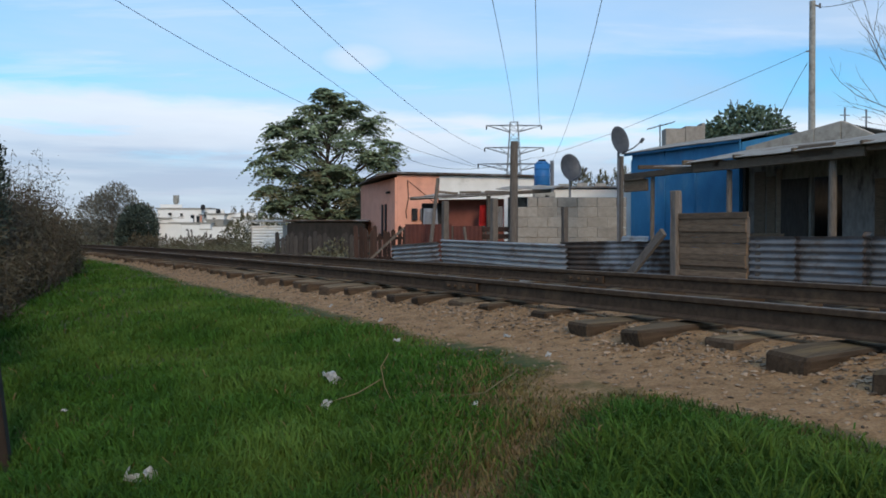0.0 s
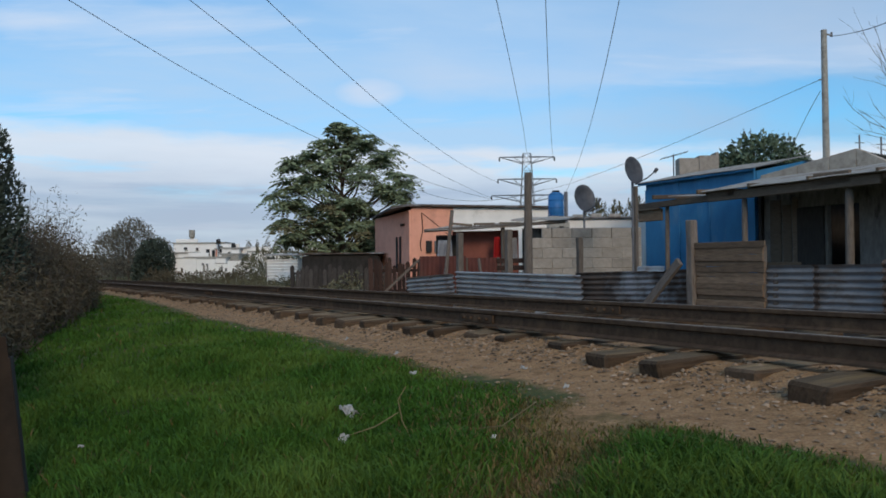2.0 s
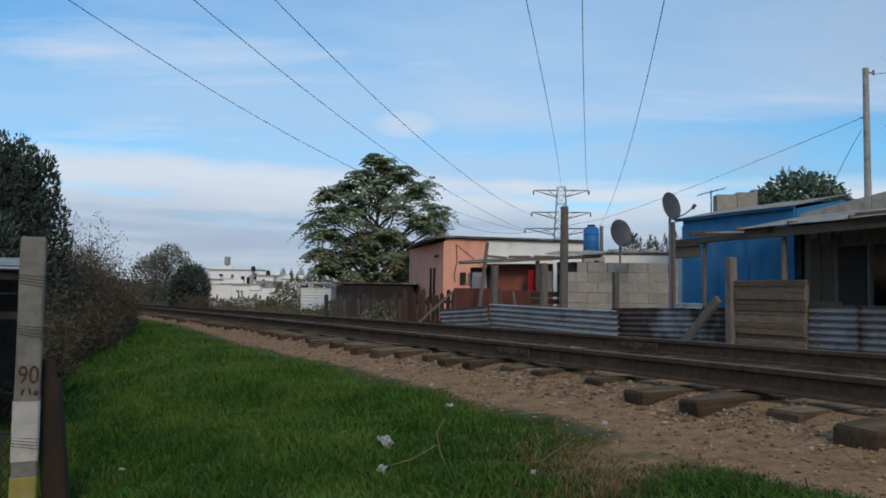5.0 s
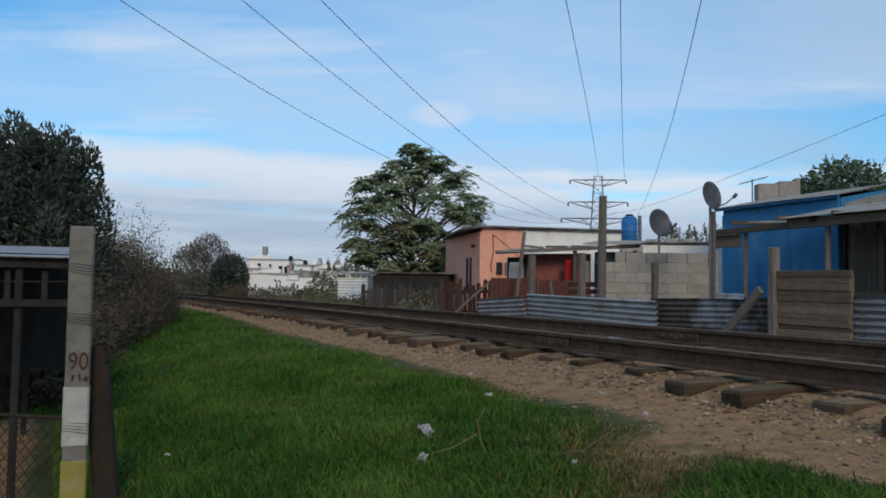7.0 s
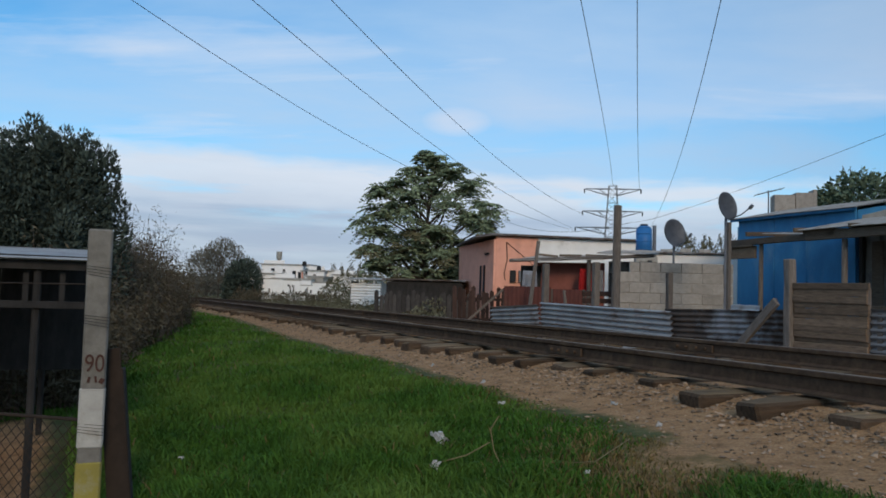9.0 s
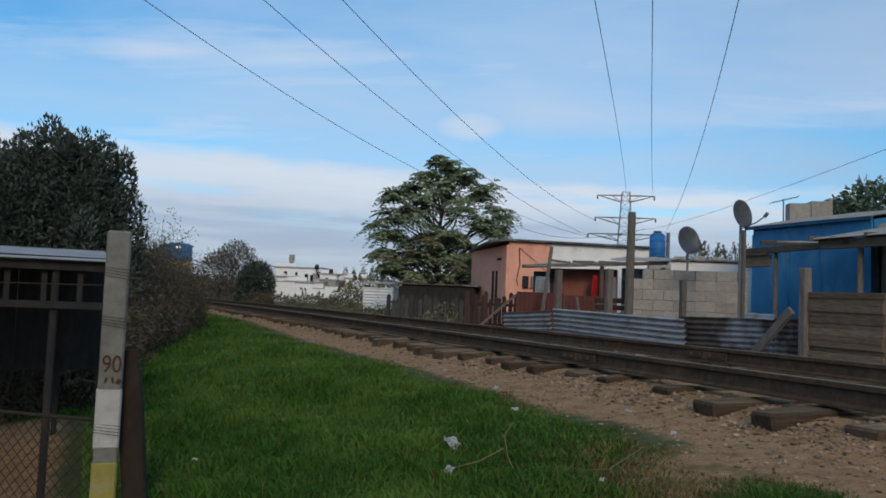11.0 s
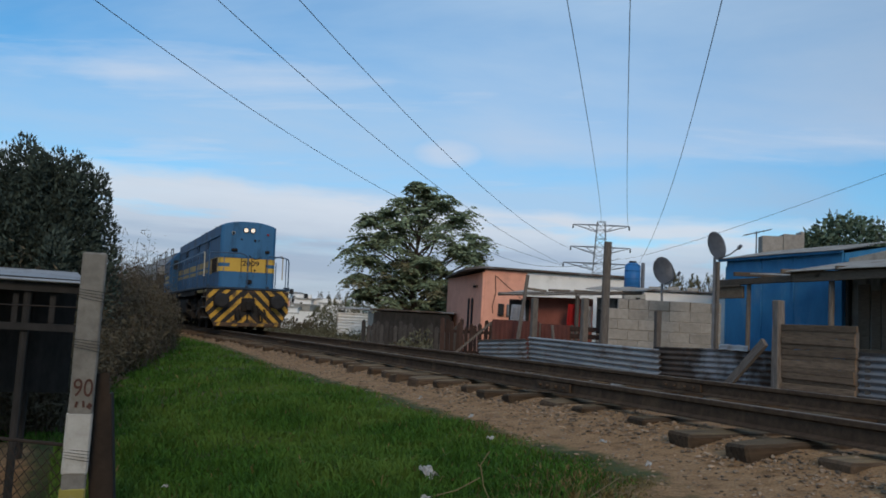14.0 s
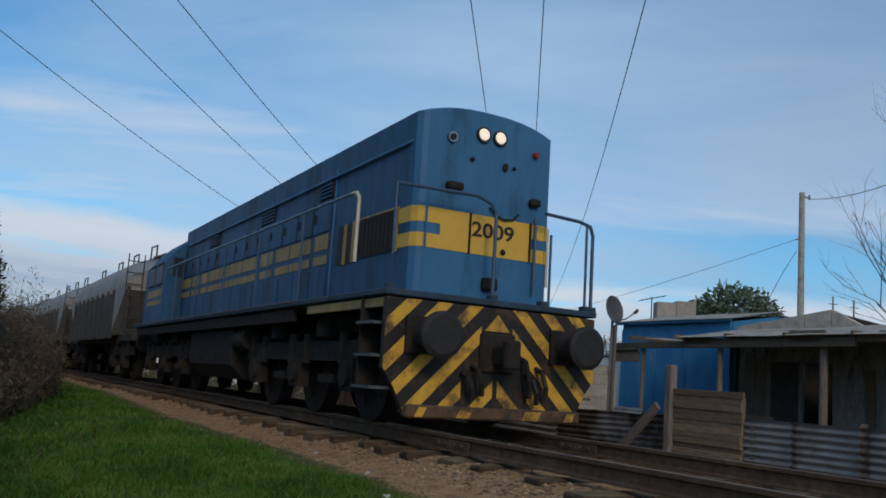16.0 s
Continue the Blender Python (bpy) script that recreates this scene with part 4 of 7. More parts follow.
def tin_fence():
    f = empty("tin_fence", at_track(-4.8, 2.05, -0.42), "low fence of dented galvanised corrugated sheets, rust-stained", "fence")
    for y0, L, h, x, mt in ((3.05, 1.30, 0.82, 0.0, TIN_DULL), (3.02, 0.42, 0.82, 0.02, TIN_DULL), (1.05, 1.95, 0.82, 0.012, TIN_DULL), (-2.2, 3.2, 0.80, -0.01, TIN_DULL)):
        corrugated("sheet", L, h, 0.070, 0.015, mt, f, pose(x, y0, 0), seed=int(L * 10))
    corrugated("sheet", 0.07, 0.86, 0.070, 0.015, TIN_RUST, f, pose(-0.03, 2.98, 0), seed=3)
    corrugated("sheet", 0.10, 0.84, 0.070, 0.015, TIN_RUST, f, pose(-0.03, 1.0, 0), seed=6)
    corrugated("sheet", 0.05, 0.82, 0.070, 0.015, TIN_RUST, f, pose(-0.026, 3.72, 0), seed=7)
    for y in (4.38, 3.0, 1.0, -0.6):
        bm = bmesh.new()
        rod(bm, (0.08, y, -0.1), (0.08, y, 0.80), 0.045, 0.04, seg=8)
        part("post", bm, POST, f)
    return f


def low_tin_fence():
    f = empty("tin_fence", at_track(1.0, 2.15, -0.42), "sagging low fence of rusted and galvanised corrugated sheets", "fence")
    corrugated("sheet", 2.35, 0.76, 0.070, 0.015, TIN_RUST, f, pose(0.02, -0.42, 0.03, -1.0, 0, 0), seed=1)
    corrugated("sheet", 0.5, 0.07, 0.080, 0.009, TIN, f, pose(-0.02, 0.15, 0.76, 1, 30, 0), seed=9)
    corrugated("sheet", 3.6, 0.72, 0.080, 0.026, TIN, f, pose(0.0, 1.75, 0.0, 1.0, -4, 0), seed=2)
    corrugated("sheet", 1.85, 0.70, 0.080, 0.026, TIN, f, pose(-0.03, 5.3, 0.05, -2.6, -6, 2), seed=4)
    for y in (0.2, 1.8, 3.6, 5.3, 7.0):
        bm = bmesh.new()
        rod(bm, (0.08, y, -0.1), (0.07, y, 0.62), 0.04, seg=8)
        part("post", bm, POST, f)


def board_gate():
    g = empty("board_gate", at_track(-0.47, 2.0, -0.40), "leaning gate of rough brown horizontal boards", "gate")
    rnd = random.Random(8)
    z = 0.02
    for i in range(17):
        h = rnd.uniform(0.048, 0.068)
        bm = bmesh.new()
        box(bm, (rnd.uniform(-0.012, 0.012) + 0.012 * (i % 2), 0.48 + rnd.uniform(-0.02, 0.02), z + h / 2), (0.025, 0.98 + rnd.uniform(-0.04, 0.05), h + 0.004), pose(0, 0, 0, rnd.uniform(0.2, 1.2), 0, 0))
        bevel(bm, 0.004)
        part("board", bm, PLANK_H, g)
        z += h + 0.003
    for y, top in ((0.06, 1.0), (0.9, 1.02)):
        bm = bmesh.new()
        box(bm, (0.045, y, top / 2), (0.05, 0.08, top))
        part("batten", bm, POST, g)


def post(name, s, v, z0, z1, w, label, lean=(0, 0), square=True, m=POST):
    bm = bmesh.new()
    if square:
        box(bm, (0, 0, (z1 - z0) / 2), (w, w, z1 - z0))
        bmesh.ops.subdivide_edges(bm, edges=[e for e in bm.edges if abs(e.verts[0].co.z - e.verts[1].co.z) > 0.2], cuts=4)
        rnd = random.Random(int(s * 100))
        for q in bm.verts:
            q.co += Vector((rnd.uniform(-1, 1), rnd.uniform(-1, 1), 0)) * w * 0.06
        bevel(bm, w * 0.1)
    else:
        rod(bm, (0, 0, 0), (0, 0, z1 - z0), w / 2, w * 0.42, seg=12)
    ob = part(name, bm, m, None, m=at_track(s, v, z0) @ pose(0, 0, 0, lean[0], lean[1], 0))
    return tagged(ob, label, "post", "posts beyond the track")


def world_post(x, y, z0, z1, w, label, lean=(0, 0), square=True, m=POST):
    q = math.hypot(x - ARC_CX, y - ARC_CY)
    a = math.atan2(y - ARC_CY, x - ARC_CX)
    return post("fence_post", (a - ARC_A) / ARC_K, q - ARC_R, z0, z1, w, label, lean, square, m)


tin_fence()
low_tin_fence()
board_gate()
post("gate_post", 0.535, 2.0, -0.45, 0.92, 0.105, "thick dark timber gate post")
post("gate_post", -0.56, 2.08, -0.45, 0.36, 0.06, "thin dark timber gate post")
post("fence_post", -1.35, 3.4, -0.45, 0.72, 0.08, "short grey timber post behind the iron sheets")
post("fence_post", -1.0, 5.2, -0.4, 1.22, 0.10, "grey timber post standing in the yard")
bm = bmesh.new()
box(bm, (0, 0, 0), (0.05, 0.10, 1.28))
bevel(bm, 0.006)
tagged(part("timber_brace", bm, POST, None, m=at_track(1.12, 1.92, 0.03) @ pose(0, 0, 0, 48, 0, 0)), "grey plank propped against the gate post", "brace")
world_post(0.04, 15.4, -0.40, 1.07, 0.105, "thick grey timber fence post")
world_post(-0.32, 17.0, -0.40, 1.62, 0.085, "thin leaning pale timber pole", (2, 6), False)
world_post(0.85, 13.9, -0.40, 1.05, 0.105, "thick grey timber fence post")
world_post(1.155, 13.75, -0.40, 1.98, 0.15, "tall grey timber pole beside a block wall", (0, 0.6), False)
world_post(0.55, 16.9, -0.4, 0.62, 0.05, "thin leaning timber stake beside the fence", (0, -8))
world_post(1.93, 13.2, -0.40, 0.88, 0.09, "squared grey post in front of a block wall")
bm = bmesh.new()
box(bm, (0, 0, 0), (0.05, 0.08, 1.05))
tagged(part("timber_brace", bm, POST, None, m=pose(-1.25, 18.4, 0.25, 0, 47, 0)), "pale plank propped against a picket fence", "brace")


def block_wall():
    w = tagged(new("wall_block"), "low wall of bare grey concrete blocks, uneven top", "wall", kind="structure")
    w.matrix_basis = pose(1.50, 16.8, -0.42, 0, 0, 1.0)
    rnd = random.Random(4)
    meshes = []
    for L in (0.39, 0.19):
        bm = bmesh.new()
        box(bm, (0, 0, 0), (L, 0.14, 0.193))
        bevel(bm, 0.006)
        me = bpy.data.meshes.new("block")
        bm.to_mesh(me)
        bm.free()
        me.materials.append(BLOCK)
        meshes.append(me)
    bm = bmesh.new()
    box(bm, (1.04, 0.004, 0.72), (2.06, 0.128, 1.42))
    part("mortar_bed", bm, MORTAR, w)
    for r in range(8):
        z = 0.1 + r * 0.204
        x = 0.2 if r == 7 else 0.0
        first = r % 2 == 1
        while x < 2.05:
            L, me = (0.19, meshes[1]) if first or x > 1.80 else (0.39, meshes[0])
            first = False
            b = new("block", me)
            b.matrix_basis = pose(x + L / 2, rnd.uniform(-0.010, 0.004), z, rnd.uniform(-0.8, 0.8), rnd.uniform(-0.6, 0.6), rnd.uniform(-1.0, 1.0))
            b.parent = w
            x += L + 0.010


block_wall()


def dish(x, y, z, foot, r, yaw):
    d = empty("satellite_dish", pose(x, y, foot), "dark grey offset satellite dish on a steel pipe", "satellite dish", "satellite dishes")
    bm = bmesh.new()
    rings = []
    for i in range(7):
        q = i / 6
        rings.append([bm.verts.new((r * q * math.cos(a), 0.16 * r * (1 - q * q) * 1.6, r * q * 1.12 * math.sin(a))) for a in [k * math.tau / 28 for k in range(28)]] if i else [bm.verts.new((0, 0.256 * r, 0))])
    for k in range(28):
        bm.faces.new((rings[0][0], rings[1][(k + 1) % 28], rings[1][k]))
    for ra, rb in zip(rings[1:], rings[2:]):
        for k in range(28):
            bm.faces.new((ra[k], ra[(k + 1) % 28], rb[(k + 1) % 28], rb[k]))
    smooth_faces(bm)
    bmesh.ops.solidify(bm, geom=bm.faces[:], thickness=0.008)
    tilt = pose(0, 0, z - foot, -12, 0, yaw)
    part("reflector", bm, GALV, d, m=tilt)
    bm = bmesh.new()
    tube(bm, [(0, 0.02, -r * 1.05), (0.0, -0.25, -r * 1.0), (0, -0.46, -r * 0.72)], 0.012)
    rod(bm, (0, -0.43, -r * 0.78), (0, -0.50, -r * 0.60), 0.03, seg=8)
    part("feed_arm", bm, GALV, d, m=tilt)
    bm = bmesh.new()
    tube(bm, [(0, 0.12, z - foot), (0, 0.14, z - foot - 0.25), (0, 0.14, 0)], 0.024, 8)
    part("mast", bm, GALV, d)


dish(3.10, 14.6, 2.10, -0.35, 0.225, 36)
dish(2.70, 17.6, 1.875, -0.35, 0.268, 28)
world_post(3.08, 14.4, -0.4, 1.80, 0.06, "grey timber post carrying a dish")


# ---- the blue shack and its porch ----
def wall_box(name, c, size, material, parent, label="", m=None):
    bm = bmesh.new()
    box(bm, c, size)
    bevel(bm, 0.01)
    return part(name, bm, material, parent, label, m)


def blue_shack():
    # local: x away from the track, y along it; origin at the wall's far end
    h = empty("blue_shack", at_track(5.85, 9.0, -0.40), "shack of blue painted panels under a tin roof", "house")
    y = 0.0
    for i, w in enumerate((1.28, 0.94, 1.12)):
        p = wall_box("wall_panel", (0.01 * (i % 2), y + w / 2, 1.42), (0.05, w - 0.012, 2.80), BLUE_WALL, h)
        wall_box("cover_strip", (-0.03, y + w - 0.01, 1.35), (0.02, 0.05, 2.66), BLUE_WALL, p)
        y += w
    wall_box("side_wall", (1.55, 3.32, 1.42), (3.05, 0.05, 2.8), BLUE_WALL, h)
    bm = bmesh.new()
    slab(bm, [(0.03, 0), (3.07, 0), (3.07, 2.98), (1.50, 3.08), (0.03, 2.80)], -0.005, 0.045)
    part("side_wall", bm, BLUE_WALL, h)
    wall_box("back_wall", (3.1, 1.68, 1.5), (0.05, 3.3, 3.0), BLUE_WALL, h)
    for i in range(4):
        corrugated("roof_sheet", 3.7, 0.92, 0.09, 0.012, TIN_ROOF, h, pose(-0.2 + i * 0.84, -0.15, 2.85 + min(i, 1.5) * 0.165, 0, 79 if i < 2 else 92, 0), "along", seed=i)
    wall_box("fascia", (-0.14, 1.68, 2.82), (0.03, 3.6, 0.07), BLUE_WALL, h)


PARAPET = mat("tan cement slabs", (0.46, 0.40, 0.33), (0.33, 0.28, 0.23), 0.95, 0, 7, 0.3, stain=(0.20, 0.17, 0.14), stain_scale=2.5)


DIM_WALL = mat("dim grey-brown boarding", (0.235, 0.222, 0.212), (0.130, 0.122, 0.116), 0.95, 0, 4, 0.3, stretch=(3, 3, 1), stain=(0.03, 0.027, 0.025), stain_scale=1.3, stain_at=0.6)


def dark_house():
    h = empty("dark_house", at_track(-3.2, 9.0, -0.40), "dim unpainted shack with a concrete parapet and dark doorways", "house")
    # front wall with two door openings
    for y0, y1, z0, z1 in ((-5, 1.9, 0, 2.5), (1.9, 2.7, 1.95, 2.5), (2.7, 6.75, 0, 2.5), (6.75, 7.42, 1.95, 2.5), (7.42, 8.98, 0, 2.5)):
        wall_box("wall", (0, (y0 + y1) / 2, (z0 + z1) / 2), (0.12, y1 - y0, z1 - z0), DIM_WALL, h)
    wall_box("door", (-0.08, 7.78, 0.98), (0.04, 0.62, 1.92), GREY_BOARD, h, "grey board door pushed open")
    wall_box("corner_post", (-0.10, 8.96, 1.2), (0.09, 0.09, 2.4), DARK_WOOD, h)
    wall_box("pale_board", (-0.09, 5.98, 0.92), (0.03, 0.20, 1.84), PLANK_H, h, "pale upright board")
    wall_box("pale_board", (-0.09, 8.42, 0.80), (0.03, 0.86, 0.16), PLANK_H, h, "pale board nailed across")
    for y, w, top in ((8.62, 0.28, 2.14), (8.34, 0.22, 2.02), (8.14, 0.14, 2.16)):
        wall_box("board", (-0.072, y, top / 2), (0.02, w, top), PLANK, h)
    # added backing walls, near-black: the doorways' inner shade put into their colour
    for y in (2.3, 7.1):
        wall_box("doorway_backing", (2.7, y, 1.2), (0.05, 1.6, 2.4), DARK_WOOD, h)
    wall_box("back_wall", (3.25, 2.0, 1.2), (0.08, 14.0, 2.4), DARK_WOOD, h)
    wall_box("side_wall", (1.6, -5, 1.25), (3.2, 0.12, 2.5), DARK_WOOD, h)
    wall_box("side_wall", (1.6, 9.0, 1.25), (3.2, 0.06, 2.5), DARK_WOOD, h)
    # low gable of cement slabs over the front
    for y0, y1, a0, a1, b0, b1 in ((8.10, 9.02, 2.48, 2.50, 2.79, 2.68), (7.38, 8.09, 2.48, 2.48, 2.88, 2.79), (6.80, 7.37, 2.48, 2.48, 2.95, 2.88), (6.10, 6.79, 2.48, 2.48, 2.60, 2.95)):
        bm = bmesh.new()
        slab(bm, [(y0, a0), (y1, a1), (y1, b1), (y0, b0)], -0.06, 0.05)
        bevel(bm, 0.008)
        part("gable_slab", bm, PARAPET, h, m=Matrix(((0, 1, 0, 0.02), (1, 0, 0, 0), (0, 0, 1, 0), (0, 0, 0, 1))))
    corrugated("roof_sheet", 2.4, 3.0, 0.09, 0.012, TIN_ROOF, h, pose(0.08, 6.8, 2.92, -7.5, 0, 0) @ pose(0, 0, 0, 0, 93, 0), "along", seed=2)
    corrugated("roof_sheet", 12.0, 3.0, 0.09, 0.012, TIN_ROOF, h, pose(-0.05, -5.2, 2.52, 0.3, 93, 0), "along", seed=5)
    return h


def porch():
    p = empty("porch", at_track(-3.2, 7.5, -0.40), "sagging tin porch roof on rough timber posts and beams", "porch")
    for y, w in ((10.22, 0.10), (8.11, 0.12), (5.88, 0.15), (3.6, 0.13), (1.4, 0.13)):
        bm = bmesh.new()
        rod(bm, (0, y, -0.05), (0.02, y, 2.08), w / 2, w * 0.44, seg=10)
        part("post", bm, POST, p)
    for y0, y1, z0, z1, t in ((7.9, 11.0, 2.17, 2.13, 0.13), (5.2, 8.9, 2.17, 2.16, 0.17), (-0.5, 5.6, 2.17, 2.24, 0.13), (8.2, 8.95, 2.22, 2.22, 0.16), (5.75, 6.45, 2.26, 2.26, 0.22)):
        a = math.degrees(math.atan2(z1 - z0, y1 - y0))
        wall_box("beam", (-0.06, 0, 0), (0.07, y1 - y0, t), PLANK, p, m=pose(0.0 if t < 0.15 else -0.05, (y0 + y1) / 2, (z0 + z1) / 2, a, 0, 0))
    for y in np.arange(0.0, 10.6, 1.3):
        wall_box("rafter", (0.75, y, 2.3), (1.7, 0.06, 0.09), PLANK, p, m=pose(0, 0, 0, 0, -3, 0))
    wall_box("end_board", (0.0, 10.72, 1.93), (0.06, 0.74, 0.26), PLANK_H, p)
    wall_box("end_board", (-0.06, 10.75, 2.12), (0.06, 0.75, 0.16), PLANK, p)
    for y0, L, z, tw in ((4.6, 4.4, 2.32, 0), (0.6, 4.2, 2.36, 1.5), (-2.2, 3.0, 2.40, 1)):
        corrugated("roof_sheet", L, 1.9, 0.09, 0.013, TIN_ROOF, p, pose(-0.25, y0, z - 0.05, tw, 79, 0), "along", seed=int(L * 7))
    bm = bmesh.new()
    box(bm, (0.3, 9.3, 2.26), (0.7, 1.5, 0.012), pose(0, 0, 0, 4, -5, 10))
    part("loose_sheet", bm, TIN_ROOF, p, "loose bent tin sheet")


blue_shack()
dark_house()
porch()


# roof clutter and far masts behind the shack
def block_stack():
    st = empty("chimney_stack", pose(5.6, 21.6, -0.2), "rough stack of concrete blocks above the roof", "chimney")
    for x, w, z in ((0.36, 0.5, 3.30), (0.83, 0.42, 3.36), (1.08, 0.09, 3.44)):
        wall_box("pier", (x, 0, z / 2 + 0.1), (w, 0.4, z), BLOCK, st)


block_stack()


def antenna(x, y, z0, z1):
    an = empty("aerial", pose(x, y, z0), "thin rooftop television aerial on a mast", "aerial")
    bm = bmesh.new()
    rod(bm, (0, 0, 0), (0, 0, z1 - z0), 0.018, seg=6)
    part("mast", bm, GALV, an)
    bm = bmesh.new()
    rod(bm, (-0.32, 0, z1 - z0 - 0.12), (0.36, 0, z1 - z0 + 0.06), 0.012, seg=6)
    for i in range(7):
        u = -0.3 + i * 0.105
        rod(bm, (u, -0.22, z1 - z0 - 0.115 + i * 0.028), (u, 0.22, z1 - z0 - 0.115 + i * 0.028), 0.008, seg=5)
    part("boom", bm, GALV, an)


antenna(5.72, 22.0, -0.2, 3.38)
for x, y, z in ((10.35, 21.5, 3.75), (10.9, 21.5, 3.7)):
    bm = bmesh.new()
    rod(bm, (0, 0, 0), (0, 0, z + 0.2), 0.022, seg=8)
    rod(bm, (-0.12, 0, z), (0.12, 0, z), 0.012, seg=6)
    tagged(part("thin_mast", bm, GALV, None, m=pose(x, y, -0.2)), "thin grey mast behind the roofs", "mast")


def concrete_pole():
    p = empty("utility_pole", pose(9.72, 22.0, -0.3), "tall slim concrete utility pole with a small bracket", "pole")
    bm = bmesh.new()
    rod(bm, (0, 0, 0), (0, 0, 6.92), 0.105, 0.075, seg=14)
    part("shaft", bm, CONCRETE, p)
    bm = bmesh.new()
    rod(bm, (0, 0, 6.82), (0.22, 0, 6.78), 0.025, seg=6)
    rod(bm, (0.2, 0, 6.74), (0.2, 0, 6.86), 0.03, seg=8)
    part("bracket", bm, GALV, p)
    bm = bmesh.new()
    rod(bm, (0, 0, 5.62), (-0.16, 0, 5.60), 0.02, seg=6)
    part("hook", bm, GALV, p)


concrete_pole()


# ---- the orange house, its red porch and what stands round it ----
def orange_house():
    h = empty("orange_house", pose(-1.32, 24.0, -0.35, 0, 0, 12.5), "low salmon house, partly whitewashed, under a thin flat tin roof", "house")
    L = 4.2
    wall_box("front_wall", (0.62, 0.06, 1.28), (1.24, 0.12, 2.56), ORANGE, h)
    wall_box("front_wall", (1.24 + (L - 1.24) / 2, 0.07, 1.28), (L - 1.24, 0.12, 2.56), WHITE_WALL, h, "stained whitewashed wall")
    wall_box("end_wall", (0.0, 0, 1.25), (0.12, 4.3, 2.46), ORANGE, h, m=pose(-0.24, 2.15, 0, 0, 0, 6.3))
    wall_box("back_wall", (L / 2 - 0.2, 4.25, 1.2), (L + 0.5, 0.12, 2.4), ORANGE, h)
    wall_box("side_wall", (L, 2.15, 1.2), (0.12, 4.3, 2.4), WHITE_WALL, h)
    for y, z0, z1, w in ((0.95, 0.75, 1.75, 0.16), (1.35, 0.75, 1.75, 0.16)):
        wd = wall_box("window_slit", (-0.07, y, (z0 + z1) / 2), (0.02, w, z1 - z0), DARK_GLASS, h, m=pose(-0.02, 0, 0, 0, 0, 6.3))
    bm = bmesh.new()
    box(bm, (-0.09, 0.55, 2.08), (0.05, 0.34, 0.06))
    part("lamp_bracket", bm, UNDER, h, m=pose(-0.02, 0.1, 0, 0, 0, 6.3))
    bm = bmesh.new()
    slab(bm, [(-0.62, 2.50), (-0.12, 2.58), (L + 0.25, 2.56), (L + 0.25, 2.61), (-0.12, 2.64), (-0.62, 2.56)], -0.16, 4.6)
    part("roof", bm, TIN_RUST, h)
    bm = bmesh.new()
    tube(bm, [(0.30, -0.02, 2.4), (0.33, -0.02, 1.9), (0.25, -0.02, 1.5), (0.28, -0.02, 1.3)], 0.012)
    tube(bm, [(0.3, -0.02, 2.4), (0.75, -0.02, 2.05), (1.1, -0.02, 1.75)], 0.008)
    part("cable", bm, UNDER, h)
    for x, w, mt in ((0.50, 0.16, BLACK), (0.82, 0.30, GALV)):
        wall_box("meter_box", (x, -0.06, 1.42), (w, 0.12, 0.34), mt, h)


# lighter red than RED_WALL: sunlight on the porch wall put into its colour
PORCH_RED = mat("sunlit dull red render", (0.27, 0.098, 0.075), (0.19, 0.068, 0.052), 0.9, 0, 3, 0.2, stain=(0.12, 0.055, 0.045), stain_at=0.6)


def red_porch():
    h = empty("red_porch", pose(-0.65, 19.6, -0.35, 0, 0, -14), "lean-to porch with dull red walls under bent tin", "porch")
    wall_box("wall", (1.2, 0.62, 0.83), (1.6, 0.1, 1.66), PORCH_RED, h)
    wall_box("wall", (2.65, 0.62, 0.85), (1.1, 0.1, 1.7), DIM_WALL, h)
    wall_box("door", (0.25, 0.58, 0.8), (0.5, 0.06, 1.55), DARK_WOOD, h)
    for i, (x, w, z, tilt) in enumerate(((0.0, 1.1, 1.66, -1), (1.0, 1.1, 1.70, 1), (1.95, 1.3, 1.84, -3))):
        corrugated("roof_sheet", w, 1.9, 0.09, 0.012, TIN_ROOF, h, Matrix(((0, 1, 0, x), (-0.10, 0, 1, -0.15), (1, 0, 0.10, z), (0, 0, 0, 1))) @ pose(0, 0, 0, tilt, 0, 0), "along", seed=i + 20)
    bm = bmesh.new()
    tube(bm, [(-0.1, -0.1, 1.66), (3.2, -0.1, 1.80)], 0.04)
    part("beam", bm, POST, h)
    for x in (0.75, 1.3, 1.9):
        bm = bmesh.new()
        box(bm, (x, 0.1, 1.80), (0.5, 0.06, 0.05), pose(0, 0, 0, 0, random.Random(int(x * 9)).uniform(-9, 9), 20))
        part("loose_lath", bm, PLANK, h)
    wall_box("window", (2.25, 0.56, 1.15), (0.26, 0.04, 0.55), DARK_GLASS, h)
    for x in (1.75, 3.1):
        bm = bmesh.new()
        rod(bm, (x, 0, 0), (x, 0, 1.7), 0.05, seg=8)
        part("post", bm, POST, h)


def hanging_cloth(x, y, z, w, hgt, material, label):
    bm = bmesh.new()
    n = 8
    top = [bm.verts.new((w * (i / n - 0.5), 0.02 * math.sin(i * 2.1), 0)) for i in range(n + 1)]
    for k in range(1, 5):
        nxt = [bm.verts.new((w * (i / n - 0.5) * (1 + 0.04 * k), 0.02 * math.sin(i * 2.1 + k * 0.5) + 0.005 * k, -hgt * k / 4)) for i in range(n + 1)]
        for i in range(n):
            bm.faces.new((top[i], top[i + 1], nxt[i + 1], nxt[i]))
        top = nxt
    bmesh.ops.solidify(bm, geom=bm.faces[:], thickness=0.006)
    smooth_faces(bm)
    tagged(part("hanging_cloth", bm, material, None, m=pose(x, y, z)), label, "cloth")


